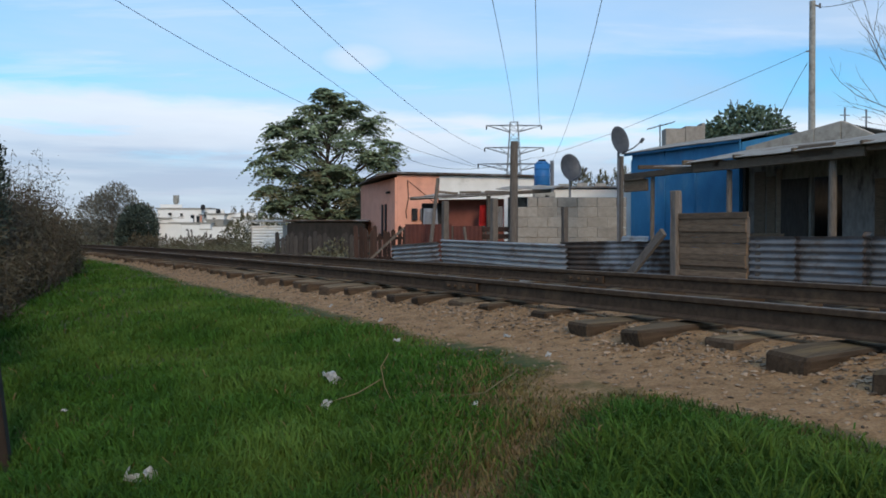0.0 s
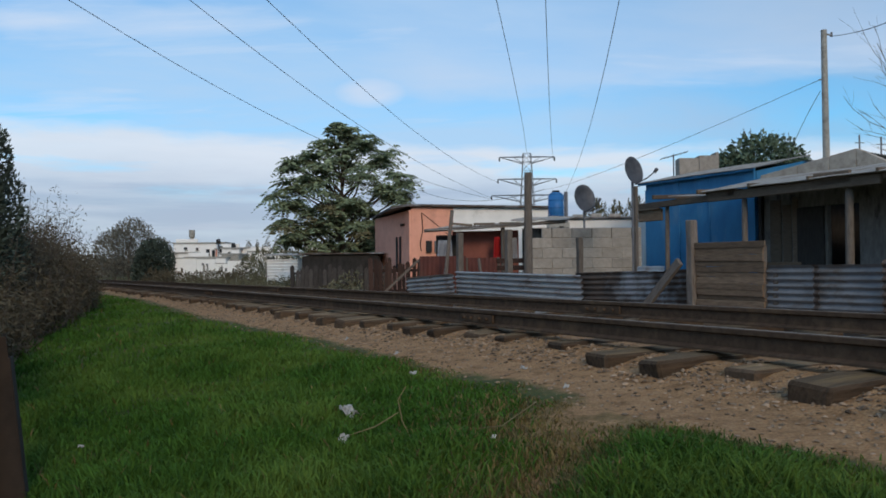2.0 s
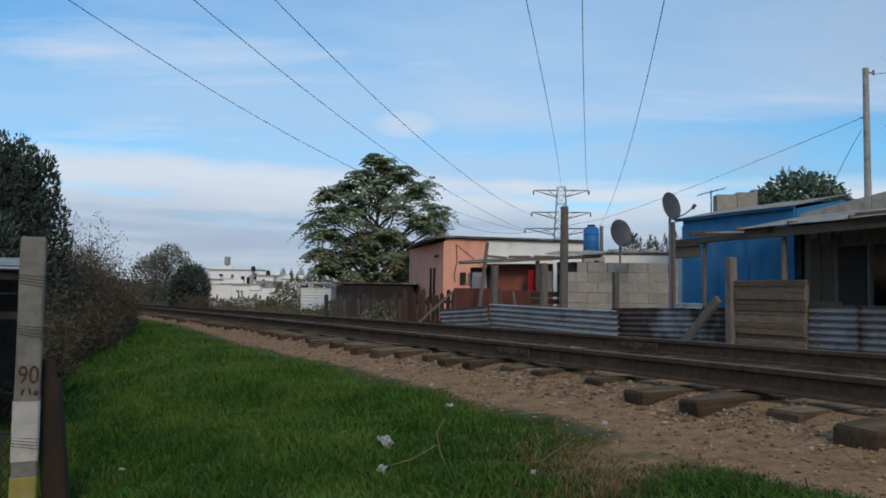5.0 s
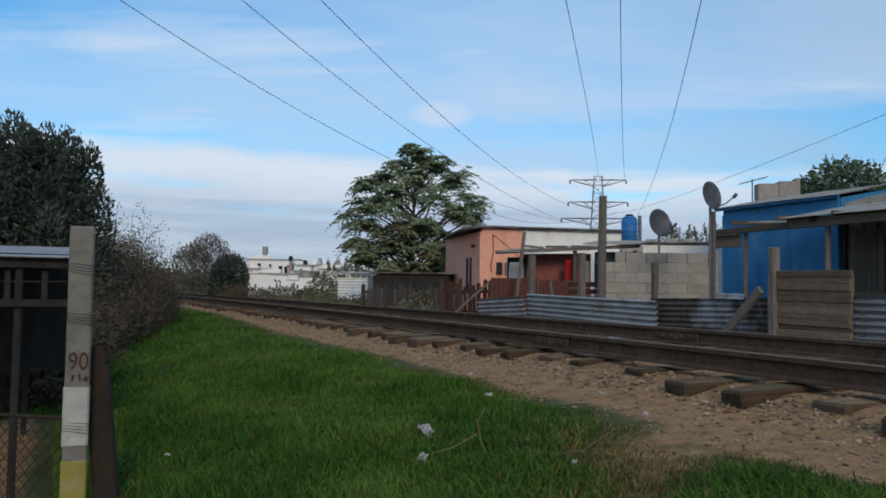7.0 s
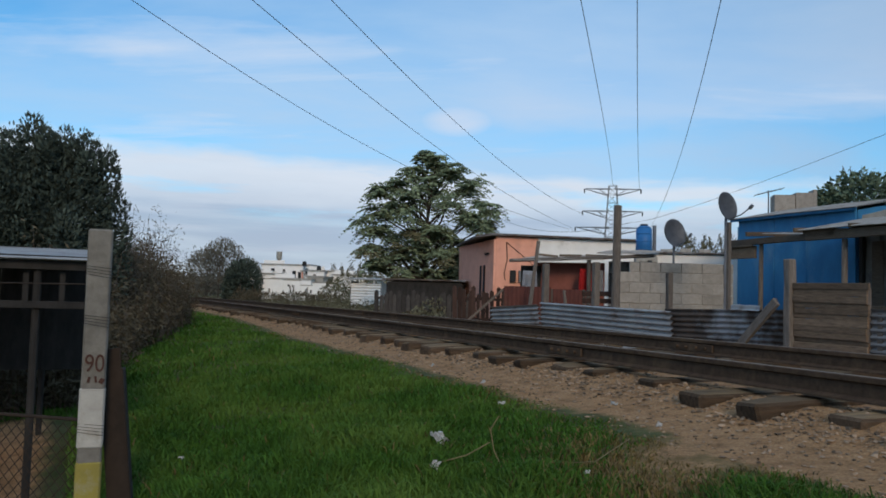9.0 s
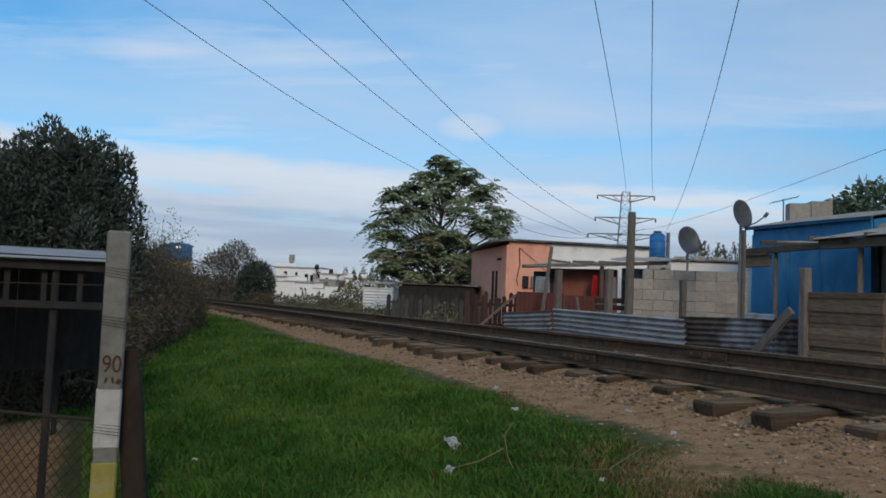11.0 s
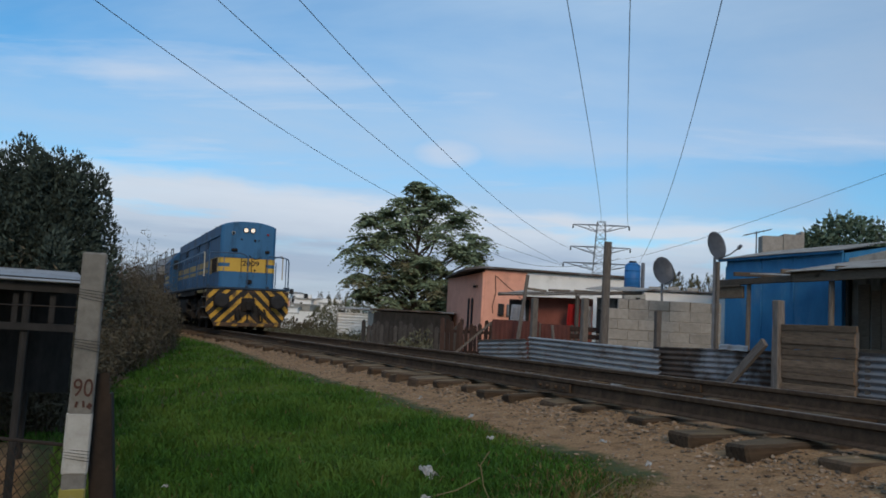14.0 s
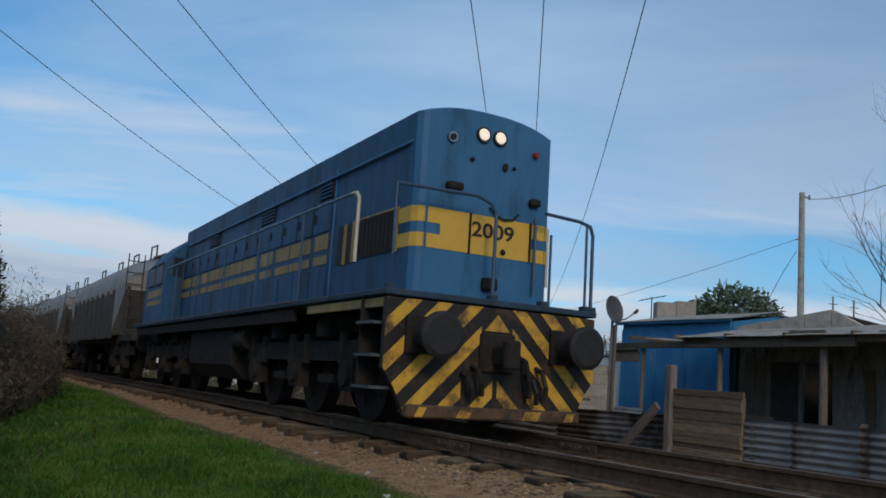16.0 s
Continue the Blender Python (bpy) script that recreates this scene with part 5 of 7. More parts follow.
orange_house()
red_porch()
hanging_cloth(0.98, 19.3, 1.15, 0.26, 0.52, CLOTH_RED, "bright red cloth hung out to dry on the porch")
hanging_cloth(-0.28, 18.6, 1.05, 0.30, 0.42, CLOTH_GREY, "pale grey cloth hung out to dry on the porch")
hanging_cloth(1.30, 19.3, 1.12, 0.16, 0.50, CLOTH_GREY, "bluish grey cloth hung out to dry on the porch")


def red_sheet_fence():
    f = empty("sheet_fence", pose(-0.80, 17.6, -0.38, 0, 0, -2), "low fence of rust-red iron sheets and slats", "fence")
    for x, w, h in ((0, 0.98, 1.06), (1.02, 0.62, 1.02)):
        corrugated("sheet", w, h, 0.09, 0.008, RED_WALL, f, pose(x + w, 0, 0, 0, 0, 90), "up", seed=int(h * 9))
    for i in range(6):
        wall_box("slat", (1.98, 0.0, 0.2 + i * 0.15), (0.72, 0.02, 0.10), BROWN_WOOD, f)
    for x in (0.02, 1.0, 1.66, 2.32):
        wall_box("post", (x, 0.05, 0.5), (0.06, 0.06, 1.05), POST, f)


def picket_fence(name, x, y, yaw, count, gap, h, mt, label, seed):
    f = empty(name, pose(x, y, -0.38, 0, 0, yaw), label, "fence")
    rnd = random.Random(seed)
    for i in range(count):
        bm = bmesh.new()
        hh, w = h * rnd.uniform(0.86, 1.06), gap * rnd.uniform(0.72, 0.92)
        slab(bm, [(-w / 2, 0), (w / 2, 0), (w / 2, hh - w * 0.5), (0, hh), (-w / 2, hh - w * 0.5)], -0.012, 0.012)
        part("picket", bm, mt, f, m=pose(i * gap, rnd.uniform(-0.01, 0.01), 0, 0, rnd.uniform(-2, 2), 0))
    for z in (0.3, h * 0.75):
        wall_box("rail", (count * gap / 2, 0.04, z), (count * gap, 0.04, 0.07), mt, f)
    return f


red_sheet_fence()
picket_fence("picket_fence", -1.95, 18.9, 3, 11, 0.105, 1.02, BROWN_WOOD, "brown weathered picket fence with uneven tops", 2)
picket_fence("board_fence", -5.0, 25.2, 2, 22, 0.14, 0.95, GREY_BOARD, "grey-brown old board fence under a tree", 6)


def dark_shed():
    h = empty("dark_shed", pose(-4.9, 26.4, -0.36), "low dark board shed under the tree", "shed")
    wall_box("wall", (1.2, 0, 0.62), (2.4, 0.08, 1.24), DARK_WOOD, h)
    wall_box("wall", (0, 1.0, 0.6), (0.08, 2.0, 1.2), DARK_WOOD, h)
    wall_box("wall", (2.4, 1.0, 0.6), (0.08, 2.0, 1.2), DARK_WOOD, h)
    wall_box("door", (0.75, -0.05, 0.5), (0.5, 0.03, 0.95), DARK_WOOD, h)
    wall_box("roof", (1.2, 1.0, 1.30), (2.7, 2.3, 0.05), TIN_RUST, h)


dark_shed()


def water_tank():
    h = empty("water_tank", pose(2.66, 22.4, 1.62), "blue plastic water tank beside a grey pipe", "tank")
    bm = bmesh.new()
    rod(bm, (0, 0, 0), (0, 0, 0.75), 0.215, 0.205, seg=24)
    rod(bm, (0, 0, 0.75), (0, 0, 0.82), 0.205, 0.13, seg=24)
    for z in (0.2, 0.4, 0.6):
        rod(bm, (0, 0, z), (0, 0, z + 0.02), 0.217, seg=24)
    smooth_faces(bm)
    part("body", bm, PLASTIC_BLUE, h)
    bm = bmesh.new()
    rod(bm, (0, 0, 0.82), (0, 0, 0.87), 0.10, seg=16)
    part("lid", bm, BLACK, h)
    bm = bmesh.new()
    rod(bm, (0.27, 0, -0.1), (0.27, 0, 0.84), 0.05, seg=10)
    part("pipe", bm, GALV, h)
    bm = bmesh.new()
    box(bm, (0.05, 0, -0.97), (0.55, 0.5, 1.94))
    part("stand", bm, CONCRETE, h)


water_tank()


def white_annex():
    h = empty("white_annex", pose(3.05, 23.0, -0.3, 0, 0, -3), "low whitewashed building with loose tin along its roof", "house")
    wall_box("wall", (1.2, 0.06, 1.02), (2.4, 0.12, 2.04), WHITE_WALL, h)
    wall_box("wall", (2.4, 1.3, 1.02), (0.12, 2.5, 2.04), WHITE_WALL, h)
    wall_box("wall", (0.0, 1.3, 1.02), (0.12, 2.5, 2.04), WHITE_WALL, h)
    wall_box("roof", (1.2, 1.3, 2.08), (2.6, 2.8, 0.05), TIN_RUST, h)
    for x, z in ((0.3, 2.14), (0.8, 2.16), (1.3, 2.15), (1.9, 2.18)):
        wall_box("roof_stone", (x, 0.2, z), (0.3, 0.2, 0.10), CONCRETE, h)


white_annex()


# ---- white houses far down the line ----
FAR_WHITE = mat("sunlit whitewash", (0.88, 0.87, 0.85), (0.78, 0.77, 0.75), 0.9, 0, 1.2, 0.2, stain=(0.58, 0.57, 0.55), stain_scale=0.9, stain_at=0.70)


def far_house(x, y, w, d, hgt, material, wins, label, parapet=0.3, yaw=0):
    h = empty("far_house", pose(x, y, -0.3, 0, 0, yaw), label, "house", "white houses far down the line")
    wall_box("wall", (w / 2, d / 2, hgt / 2), (w, d, hgt), material, h)
    wall_box("roof", (w / 2, d / 2, hgt + 0.06), (w + 0.2, d + 0.2, 0.12), CONCRETE, h)
    if parapet:
        wall_box("parapet", (w * 0.3, 0.15, hgt + 0.12 + parapet / 2), (w * 0.5, 0.2, parapet), material, h)
    for u, z, ww, hh in wins:
        wd = wall_box("window", (u * w, -0.01, z), (ww, 0.08, hh), DARK_GLASS, h)
        wall_box("sill", (u * w, -0.05, z - hh / 2 - 0.05), (ww + 0.15, 0.12, 0.06), CONCRETE, wd)
    return h


far_house(-24.3, 71, 3.7, 5, 3.15, FAR_WHITE, ((0.28, 2.75, 0.3, 0.2), (0.12, 2.25, 0.3, 0.22), (0.36, 2.3, 0.34, 0.24), (0.55, 2.7, 0.2, 0.2), (0.58, 2.25, 0.3, 0.24), (0.80, 2.4, 0.3, 0.55), (0.93, 2.3, 0.26, 0.6)), "white two-storey house with small dark windows")
far_house(-23.6, 66, 2.4, 4, 2.0, FAR_WHITE, ((0.3, 1.2, 0.4, 0.5), (0.75, 1.1, 0.4, 0.5)), "low white house with stained walls")
far_house(-20.4, 70, 0.9, 4, 2.6, ORANGE, (), "narrow salmon house between white ones", 0)
far_house(-19.3, 68, 2.6, 5, 2.6, FAR_WHITE, ((0.25, 1.3, 0.5, 0.6), (0.7, 1.4, 0.5, 0.5)), "low white house with a flat roof")
far_house(-20.3, 62, 3.0, 4, 1.75, FAR_WHITE, ((0.2, 0.8, 0.4, 0.5), (0.6, 0.8, 0.4, 0.5), (0.85, 0.8, 0.3, 0.5)), "long low white shed")
far_house(-16.6, 66, 3.2, 5, 2.25, FAR_WHITE, ((0.3, 1.1, 0.4, 0.5), (0.7, 1.1, 0.5, 0.5)), "low white house with a flat roof")
far_house(-13.2, 72, 2.2, 4, 2.9, FAR_WHITE, ((0.4, 2.2, 0.5, 0.5),), "white two-storey house behind the others")

far_house(-12.0, 55, 1.0, 3, 1.75, FAR_WHITE, ((0.5, 1.2, 0.25, 0.35),), "tiny white house above a tin shanty", 0.25)
far_house(-21.9, 64, 1.5, 3, 2.15, FAR_WHITE, ((0.4, 1.6, 0.35, 0.4),), "narrow white house with one window", 0.2)
far_house(-17.9, 63, 1.3, 3, 2.0, CONCRETE, ((0.5, 1.4, 0.4, 0.5),), "unpainted grey block house among white ones", 0)


def yard_wall():
    w = empty("yard_wall", pose(-20.6, 60.5, -0.3), "long low whitewashed yard wall with dark stains, stepped top", "wall")
    x = 0.0
    for i, (L, h) in enumerate(((1.6, 1.72), (1.35, 1.66), (0.9, 1.30), (1.45, 1.52), (1.0, 1.46))):
        wall_box("wall_bay", (x + L / 2, 0.02 * (i % 2), h / 2), (L - 0.01, 0.16, h), FAR_WHITE, w)
        wall_box("coping", (x + L / 2, 0.02 * (i % 2), h + 0.03), (L, 0.24, 0.06), CONCRETE, w)
        x += L
    for u, z, ww, hh in ((2.05, 1.28, 0.16, 0.14), (3.75, 0.86, 0.14, 0.24), (2.35, 1.25, 0.12, 0.14), (5.2, 0.9, 0.14, 0.2)):
        wall_box("opening", (u, -0.075, z), (ww, 0.03, hh), DARK_GLASS, w)


yard_wall()
far_house(-18.75, 67, 1.15, 3, 2.55, FAR_WHITE, ((0.3, 2.2, 0.2, 0.25),), "small white upper room on a flat roof", 0)
far_house(-17.0, 67, 0.95, 3, 2.62, FAR_WHITE, ((0.35, 2.25, 0.18, 0.28),), "small white upper room beside an open arch", 0)
far_house(-19.95, 69, 0.6, 2, 3.1, FAR_WHITE, ((0.5, 2.6, 0.26, 0.5), ), "narrow white stair tower with a dark window", 0)
for x, y, z in ((-19.7, 68.4, 2.72), (-18.2, 67.5, 2.35)):
    bm = bmesh.new()
    rod(bm, (0, 0, -z - 0.2), (0, 0, 0), 0.03, seg=6)
    rod(bm, (0, 0, 0), (0, 0, 0.34), 0.19, 0.17, seg=14)
    rod(bm, (0, 0, 0.34), (0, 0, 0.42), 0.17, 0.08, seg=14)
    tagged(part("roof_tank", bm, BLACK, None, m=pose(x, y, z)), "small dark water tank on a far roof", "tank")


def water_tower():
    h = empty("water_tower", pose(-28.8, 90, -0.3), "slim grey water tower far behind the houses", "tower")
    bm = bmesh.new()
    rod(bm, (0, 0, 0), (0, 0, 4.6), 0.22, 0.2, seg=14)
    part("shaft", bm, CONCRETE, h)
    bm = bmesh.new()
    rod(bm, (0, 0, 4.5), (0, 0, 5.3), 0.32, seg=16)
    part("drum", bm, CONCRETE, h)


water_tower()


def tin_shanty():
    h = empty("tin_shanty", pose(-9.2, 40, -0.3), "small patched shanty of pale tin sheets", "shed")
    for z in (0.0, 0.42, 0.84):
        corrugated("sheet", 1.5, 0.44, 0.146, 0.035, WHITE_WALL, h, pose(1.52, 0, z, 0, 0, 90), "along", seed=int(z * 10))
    wall_box("side", (0.02, 0.9, 0.7), (0.04, 1.8, 1.4), TIN_ROOF, h)
    wall_box("side", (1.5, 0.9, 0.7), (0.04, 1.8, 1.4), TIN_ROOF, h)
    wall_box("roof", (0.76, 0.9, 1.48), (1.9, 2.2, 0.04), TIN_ROOF, h, m=pose(0, 0, 0, 3, 0, 0))
    wall_box("white_board", (1.05, -0.3, 0.42), (0.85, 0.04, 0.42), WHITE_WALL, h)


tin_shanty()


# ---- pylon and overhead lines ----
def pylon():
    p = empty("power_pylon", pose(17.0, 200, -0.3), "tall lattice steel power pylon far behind the houses", "pylon")
    bm = bmesh.new()
    H = 28.5
    def half(z):
        return 2.6 - 1.7 * z / H
    for i in range(14):
        z0, z1 = H * i / 14, H * (i + 1) / 14
        a, b = half(z0), half(z1)
        for (sx, sy), (tx, ty) in zip(((-1, -1), (1, -1), (1, 1), (-1, 1)), ((1, -1), (1, 1), (-1, 1), (-1, -1))):
            rod(bm, (sx * a, sy * a, z0), (sx * b, sy * b, z1), 0.10, seg=4)
            rod(bm, (sx * a, sy * a, z0), (tx * b, ty * b, z1), 0.055, seg=4)
            rod(bm, (sx * b, sy * b, z1), (tx * b, ty * b, z1), 0.055, seg=4)
    part("mast", bm, PYLON, p)
    for z, w in ((27.7, 6.6), (22.4, 7.0), (18.5, 8.6)):
        for sx in (-1, 1):
            bm = bmesh.new()
            b = half(z)
            for sy in (-1, 1):
                rod(bm, (sx * b * 0.4, sy * b, z), (sx * w, 0, z), 0.085, seg=4)
                rod(bm, (sx * b, sy * b, z - 1.6), (sx * w, 0, z), 0.07, seg=4)
                rod(bm, (sx * w * 0.5, 0, z), (sx * b, sy * b, z - 1.6), 0.05, seg=4)
            part("crossarm", bm, PYLON, p)
            bm = bmesh.new()
            rod(bm, (sx * w, 0, z - 0.1), (sx * w, 0, z - 1.0), 0.16, seg=8)
            part("insulator", bm, BLACK, p)


pylon()


def cable(name, a, b, c, r, label):
    """A wire through three points (a parabola in a's to c's span)."""
    a, b, c = Vector(a), Vector(b), Vector(c)
    u = (b - a).length / ((b - a).length + (c - b).length)
    q = (b - a * (1 - u) ** 2 - c * u * u) / (2 * u * (1 - u))
    pts = [a * (1 - w) ** 2 + q * 2 * w * (1 - w) + c * w * w for w in [i / 40 for i in range(41)]]
    cu = bpy.data.curves.new(name, "CURVE")
    cu.dimensions, cu.bevel_depth, cu.bevel_resolution = "3D", r, 1
    sp = cu.splines.new("POLY")
    sp.points.add(40)
    for p, w in zip(sp.points, pts):
        p.co = (*w, 1)
    cu.materials.append(WIRE)
    return tagged(new(name, cu), label, "cable", "overhead wires")


# six conductors run from the pylon over the viewer's head
for far, near, end in (
        ((10.0, 200, 21.4), (-14.10, 78, 22.57), (-22.80, 26.7, 26.62)),
        ((8.4, 200, 17.6), (-20.58, 78, 22.62), (-28.69, 22.2, 26.32)),
        ((8.2, 200, 17.4), (-30.56, 78, 22.62), (-37.88, 35.7, 26.46)),
        ((17.0, 200, 27.9), (4.29, 78, 24.12), (-2.62, 22.2, 24.42)),
        ((23.4, 200, 26.7), (8.62, 78, 23.00), (2.18, 22.2, 26.12)),
        ((25.6, 200, 17.6), (14.53, 78, 21.37), (7.23, 22.2, 22.78))):
    cable("power_cable", far, near, end, 0.032, "high overhead power cable running from a pylon")
# service cable from the concrete pole
cable("service_cable", (9.58, 22.0, 5.30), (6.62, 30, 4.38), (4.76, 45, 4.71), 0.0065, "thin service cable strung from the concrete pole")
cable("service_cable", (4.76, 45, 4.71), (0.4, 60, 5.4), (-6, 80, 9.4), 0.013, "thin service cable strung behind the houses")
cable("service_cable", (9.92, 22.0, 6.46), (9.54, 18, 5.17 + 0.55), (9.2, 13, 5.6), 0.009, "thin service cable strung from the concrete pole")
cable("stay_wire", (9.6, 22.0, 5.0), (9.2, 22.3, 4.1), (8.9, 22.6, 3.2), 0.008, "thin slack wire below the concrete pole")


# ---- plants ----
def leaf_mat(name, a, b, island=0.45):
    m = mat(name, a, b, 0.85, 0, 2.0, 0.0, island=island, spec=0.1)
    return m


TREE_LEAF = leaf_mat("dull green pinnate leaves", (0.205, 0.248, 0.145), (0.125, 0.162, 0.098))
DULL_LEAF = leaf_mat("dull blue-green leaves", (0.125, 0.170, 0.112), (0.075, 0.108, 0.075))
TREE_DRY = leaf_mat("yellowing leaves", (0.205, 0.185, 0.105), (0.135, 0.130, 0.075))
DARK_LEAF = leaf_mat("dark evergreen leaves", (0.066, 0.086, 0.070), (0.036, 0.050, 0.042))
WEED_LEAF = leaf_mat("brown and olive weeds", (0.108, 0.092, 0.061), (0.062, 0.053, 0.036), 0.22)
SCRUB_LEAF = leaf_mat("grey-green scrub", (0.155, 0.148, 0.095), (0.085, 0.085, 0.056), 0.45)
# paler, greyer leaves: the distance haze is in their base colour
FAR_LEAF = leaf_mat("hazy far foliage", (0.165, 0.158, 0.130), (0.105, 0.104, 0.088), 0.35)
DRY_GRASS = leaf_mat("dry trampled grass", (0.172, 0.128, 0.054), (0.092, 0.074, 0.030), 0.4)
BARK = mat("grey bark", (0.12, 0.095, 0.075), (0.06, 0.048, 0.04), 0.95, 0, 9, 0.5, stretch=(3, 3, 0.6))

G = np.random.default_rng(11)


def leaves(name, c, d, n, length, width, material, parent=None):
    """Many small folded leaves: centres c, directions d, normals n (arrays), one mesh."""
    c, d = np.asarray(c, float), np.asarray(d, float)
    d = d / np.linalg.norm(d, axis=1, keepdims=True)
    w = np.cross(d, n)
    w = w / np.maximum(np.linalg.norm(w, axis=1, keepdims=True), 1e-6)
    L = (length * G.uniform(0.7, 1.3, len(c)))[:, None]
    W = (width * G.uniform(0.7, 1.3, len(c)))[:, None]
    v = np.stack([c - d * L / 2, c + w * W / 2, c + d * L / 2, c - w * W / 2], 1).reshape(-1, 3)
    f = np.arange(len(v)).reshape(-1, 4)
    return raw(name, v.tolist(), f.tolist(), material, parent)


def unit(n):
    q = G.normal(size=(n, 3))
    return q / np.linalg.norm(q, axis=1, keepdims=True)


def limbs(bm, base, tip, r0, levels, spread, rnd):
    """A limb with side branches, tapering."""
    base, tip = Vector(base), Vector(tip)
    mid = base.lerp(tip, 0.5) + Vector((rnd.uniform(-1, 1), rnd.uniform(-1, 1), rnd.uniform(-0.3, 0.5))) * (tip - base).length * 0.08
    rod(bm, base, mid, r0, r0 * 0.75, 7, False)
    rod(bm, mid, tip, r0 * 0.75, r0 * 0.5, 7, False)
    if levels:
        for k in range(3):
            u = rnd.uniform(0.45, 1.0)
            p = base.lerp(mid, u * 2) if u < 0.5 else mid.lerp(tip, u * 2 - 1)
            d = (tip - base).normalized() + Vector((rnd.uniform(-1, 1), rnd.uniform(-1, 1), rnd.uniform(-0.5, 0.8))) * spread
            limbs(bm, p, p + d.normalized() * (tip - base).length * rnd.uniform(0.4, 0.7), r0 * 0.48, levels - 1, spread, rnd)


def frond_tree(x, y, z0, lobes, trunk_r, label, seed, mats, leaf=0.17):
    """A tree of flat umbrella-like sprays of drooping pinnate fronds; lobes: (x, height, radius)."""
    rnd = random.Random(seed)
    t = empty("tree", pose(x, y, z0), label, "tree")
    bm = bmesh.new()
    fork = Vector((0.02, 0, 1.35))
    rod(bm, (-0.22, 0, -0.2), (-0.12, 0, 0.7), trunk_r, trunk_r * 0.8, 10, False)
    rod(bm, (-0.12, 0, 0.7), fork, trunk_r * 0.8, trunk_r * 0.7, 10, False)
    rod(bm, fork, (0.05, 0.1, 4.6), trunk_r * 0.6, trunk_r * 0.16, 8, False)
    groups = [([], [], []) for _ in mats]
    for lx, lz, lr in lobes:
        for side in (-1, 1) if lz > 2.2 else (-1, 0, 1):
            depth = math.sqrt(max(0.1, 1 - (lx / 2.9) ** 2)) * (1.5 if lz < 4.4 else 0.8)
            c = Vector((lx + rnd.uniform(-0.18, 0.18), side * depth * rnd.uniform(0.55, 1.0) + rnd.uniform(-0.2, 0.2), lz + rnd.uniform(-0.12, 0.12) + 0.2))
            start = fork.lerp(Vector((0.05, 0.1, 4.4)), max(0.0, min(1.0, (lz - 2.6) / 3.0)))
            limbs(bm, start, c - Vector((0, 0, 0.12)), trunk_r * 0.22, 0, 0.4, rnd)
            for layer in range(2):
                base = c + Vector((rnd.uniform(-0.3, 0.3) * lr, rnd.uniform(-0.3, 0.3) * lr, -0.22 * layer))
                g = groups[0 if rnd.random() < 0.88 else -1]
                tx, ty = rnd.uniform(-0.45, 0.45), rnd.uniform(-0.45, 0.45)
                count = int(11 + 7 * lr)
                for k in range(count):
                    a = k * math.tau / count + rnd.uniform(-0.25, 0.25)
                    ln, rise = lr * rnd.uniform(0.65, 1.2), rnd.uniform(0.05, 0.65)
                    for i in range(9):
                        u = (i + 1) / 9 * ln
                        px, py = base.x + u * math.cos(a), base.y + u * math.sin(a)
                        pz = base.z + (rise + tx * math.cos(a) + ty * math.sin(a)) * u - 0.62 * u * u / max(lr, 0.4) + rnd.uniform(-0.02, 0.02)
                        for sd in (-1, 1):
                            g[0].append((px - sd * math.sin(a) * leaf * 0.45, py + sd * math.cos(a) * leaf * 0.45, pz - leaf * 0.12))
                            g[1].append((-sd * math.sin(a) + 0.4 * math.cos(a), sd * math.cos(a) + 0.4 * math.sin(a), -0.35 + rnd.uniform(-0.25, 0.25)))
                            g[2].append((rnd.uniform(-0.8, 0.8), rnd.uniform(-1.1, 0.5), rnd.uniform(0.2, 1)))
    part("trunk", bm, BARK, t)
    for g, mt in zip(groups, mats):
        if g[0]:
            leaves("crown", g[0], g[1], np.array(g[2]), leaf, leaf * 0.40, mt, t)
    return t


CROWN = ((-0.05, 5.80, 0.42), (0.25, 5.5, 0.5), (0.75, 5.30, 0.55), (-0.55, 5.15, 0.6), (-1.25, 4.75, 0.6), (-1.75, 4.55, 0.5), (0.2, 4.75, 0.7), (1.45, 4.60, 0.72), (-0.5, 4.3, 0.75),
         (-1.85, 3.70, 0.62), (-1.15, 3.85, 0.7), (0.75, 4.05, 0.75), (2.15, 3.80, 0.62), (2.25, 3.25, 0.5), (1.55, 3.45, 0.65), (-2.05, 3.05, 0.65), (-1.25, 2.95, 0.7),
         (-0.4, 3.35, 0.7), (0.45, 3.05, 0.6), (1.1, 2.75, 0.55), (-1.85, 2.35, 0.65), (-1.0, 2.15, 0.7), (-0.2, 2.3, 0.55), (0.75, 2.0, 0.6), (-0.6, 1.5, 0.5), (1.2, 2.15, 0.55), (1.35, 1.6, 0.5), (0.6, 1.45, 0.5), (0.1, 2.75, 0.55), (-1.7, 1.75, 0.45))
frond_tree(-4.2, 30, -0.35, CROWN, 0.19, "spreading tree with drooping pinnate leaves, a few yellowing", 4, (TREE_LEAF, TREE_DRY))


def cloud_points(blobs, n, shell=0.55):
    """Points in overlapping ellipsoids (x, y, z, rx, ry, rz), more of them near the surface; returns points and outward ways."""
    vol = np.array([b[3] * b[4] * b[5] for b in blobs]) ** 0.75
    pick = G.choice(len(blobs), n, p=vol / vol.sum())
    b = np.array(blobs)[pick]
    u = unit(n)
    r = G.random(n) ** (1 - shell) ** 1.0
    r = np.clip(0.45 + 0.6 * r + G.normal(0, 0.05, n), 0.1, 1.12)
    return b[:, :3] + u * r[:, None] * b[:, 3:], u


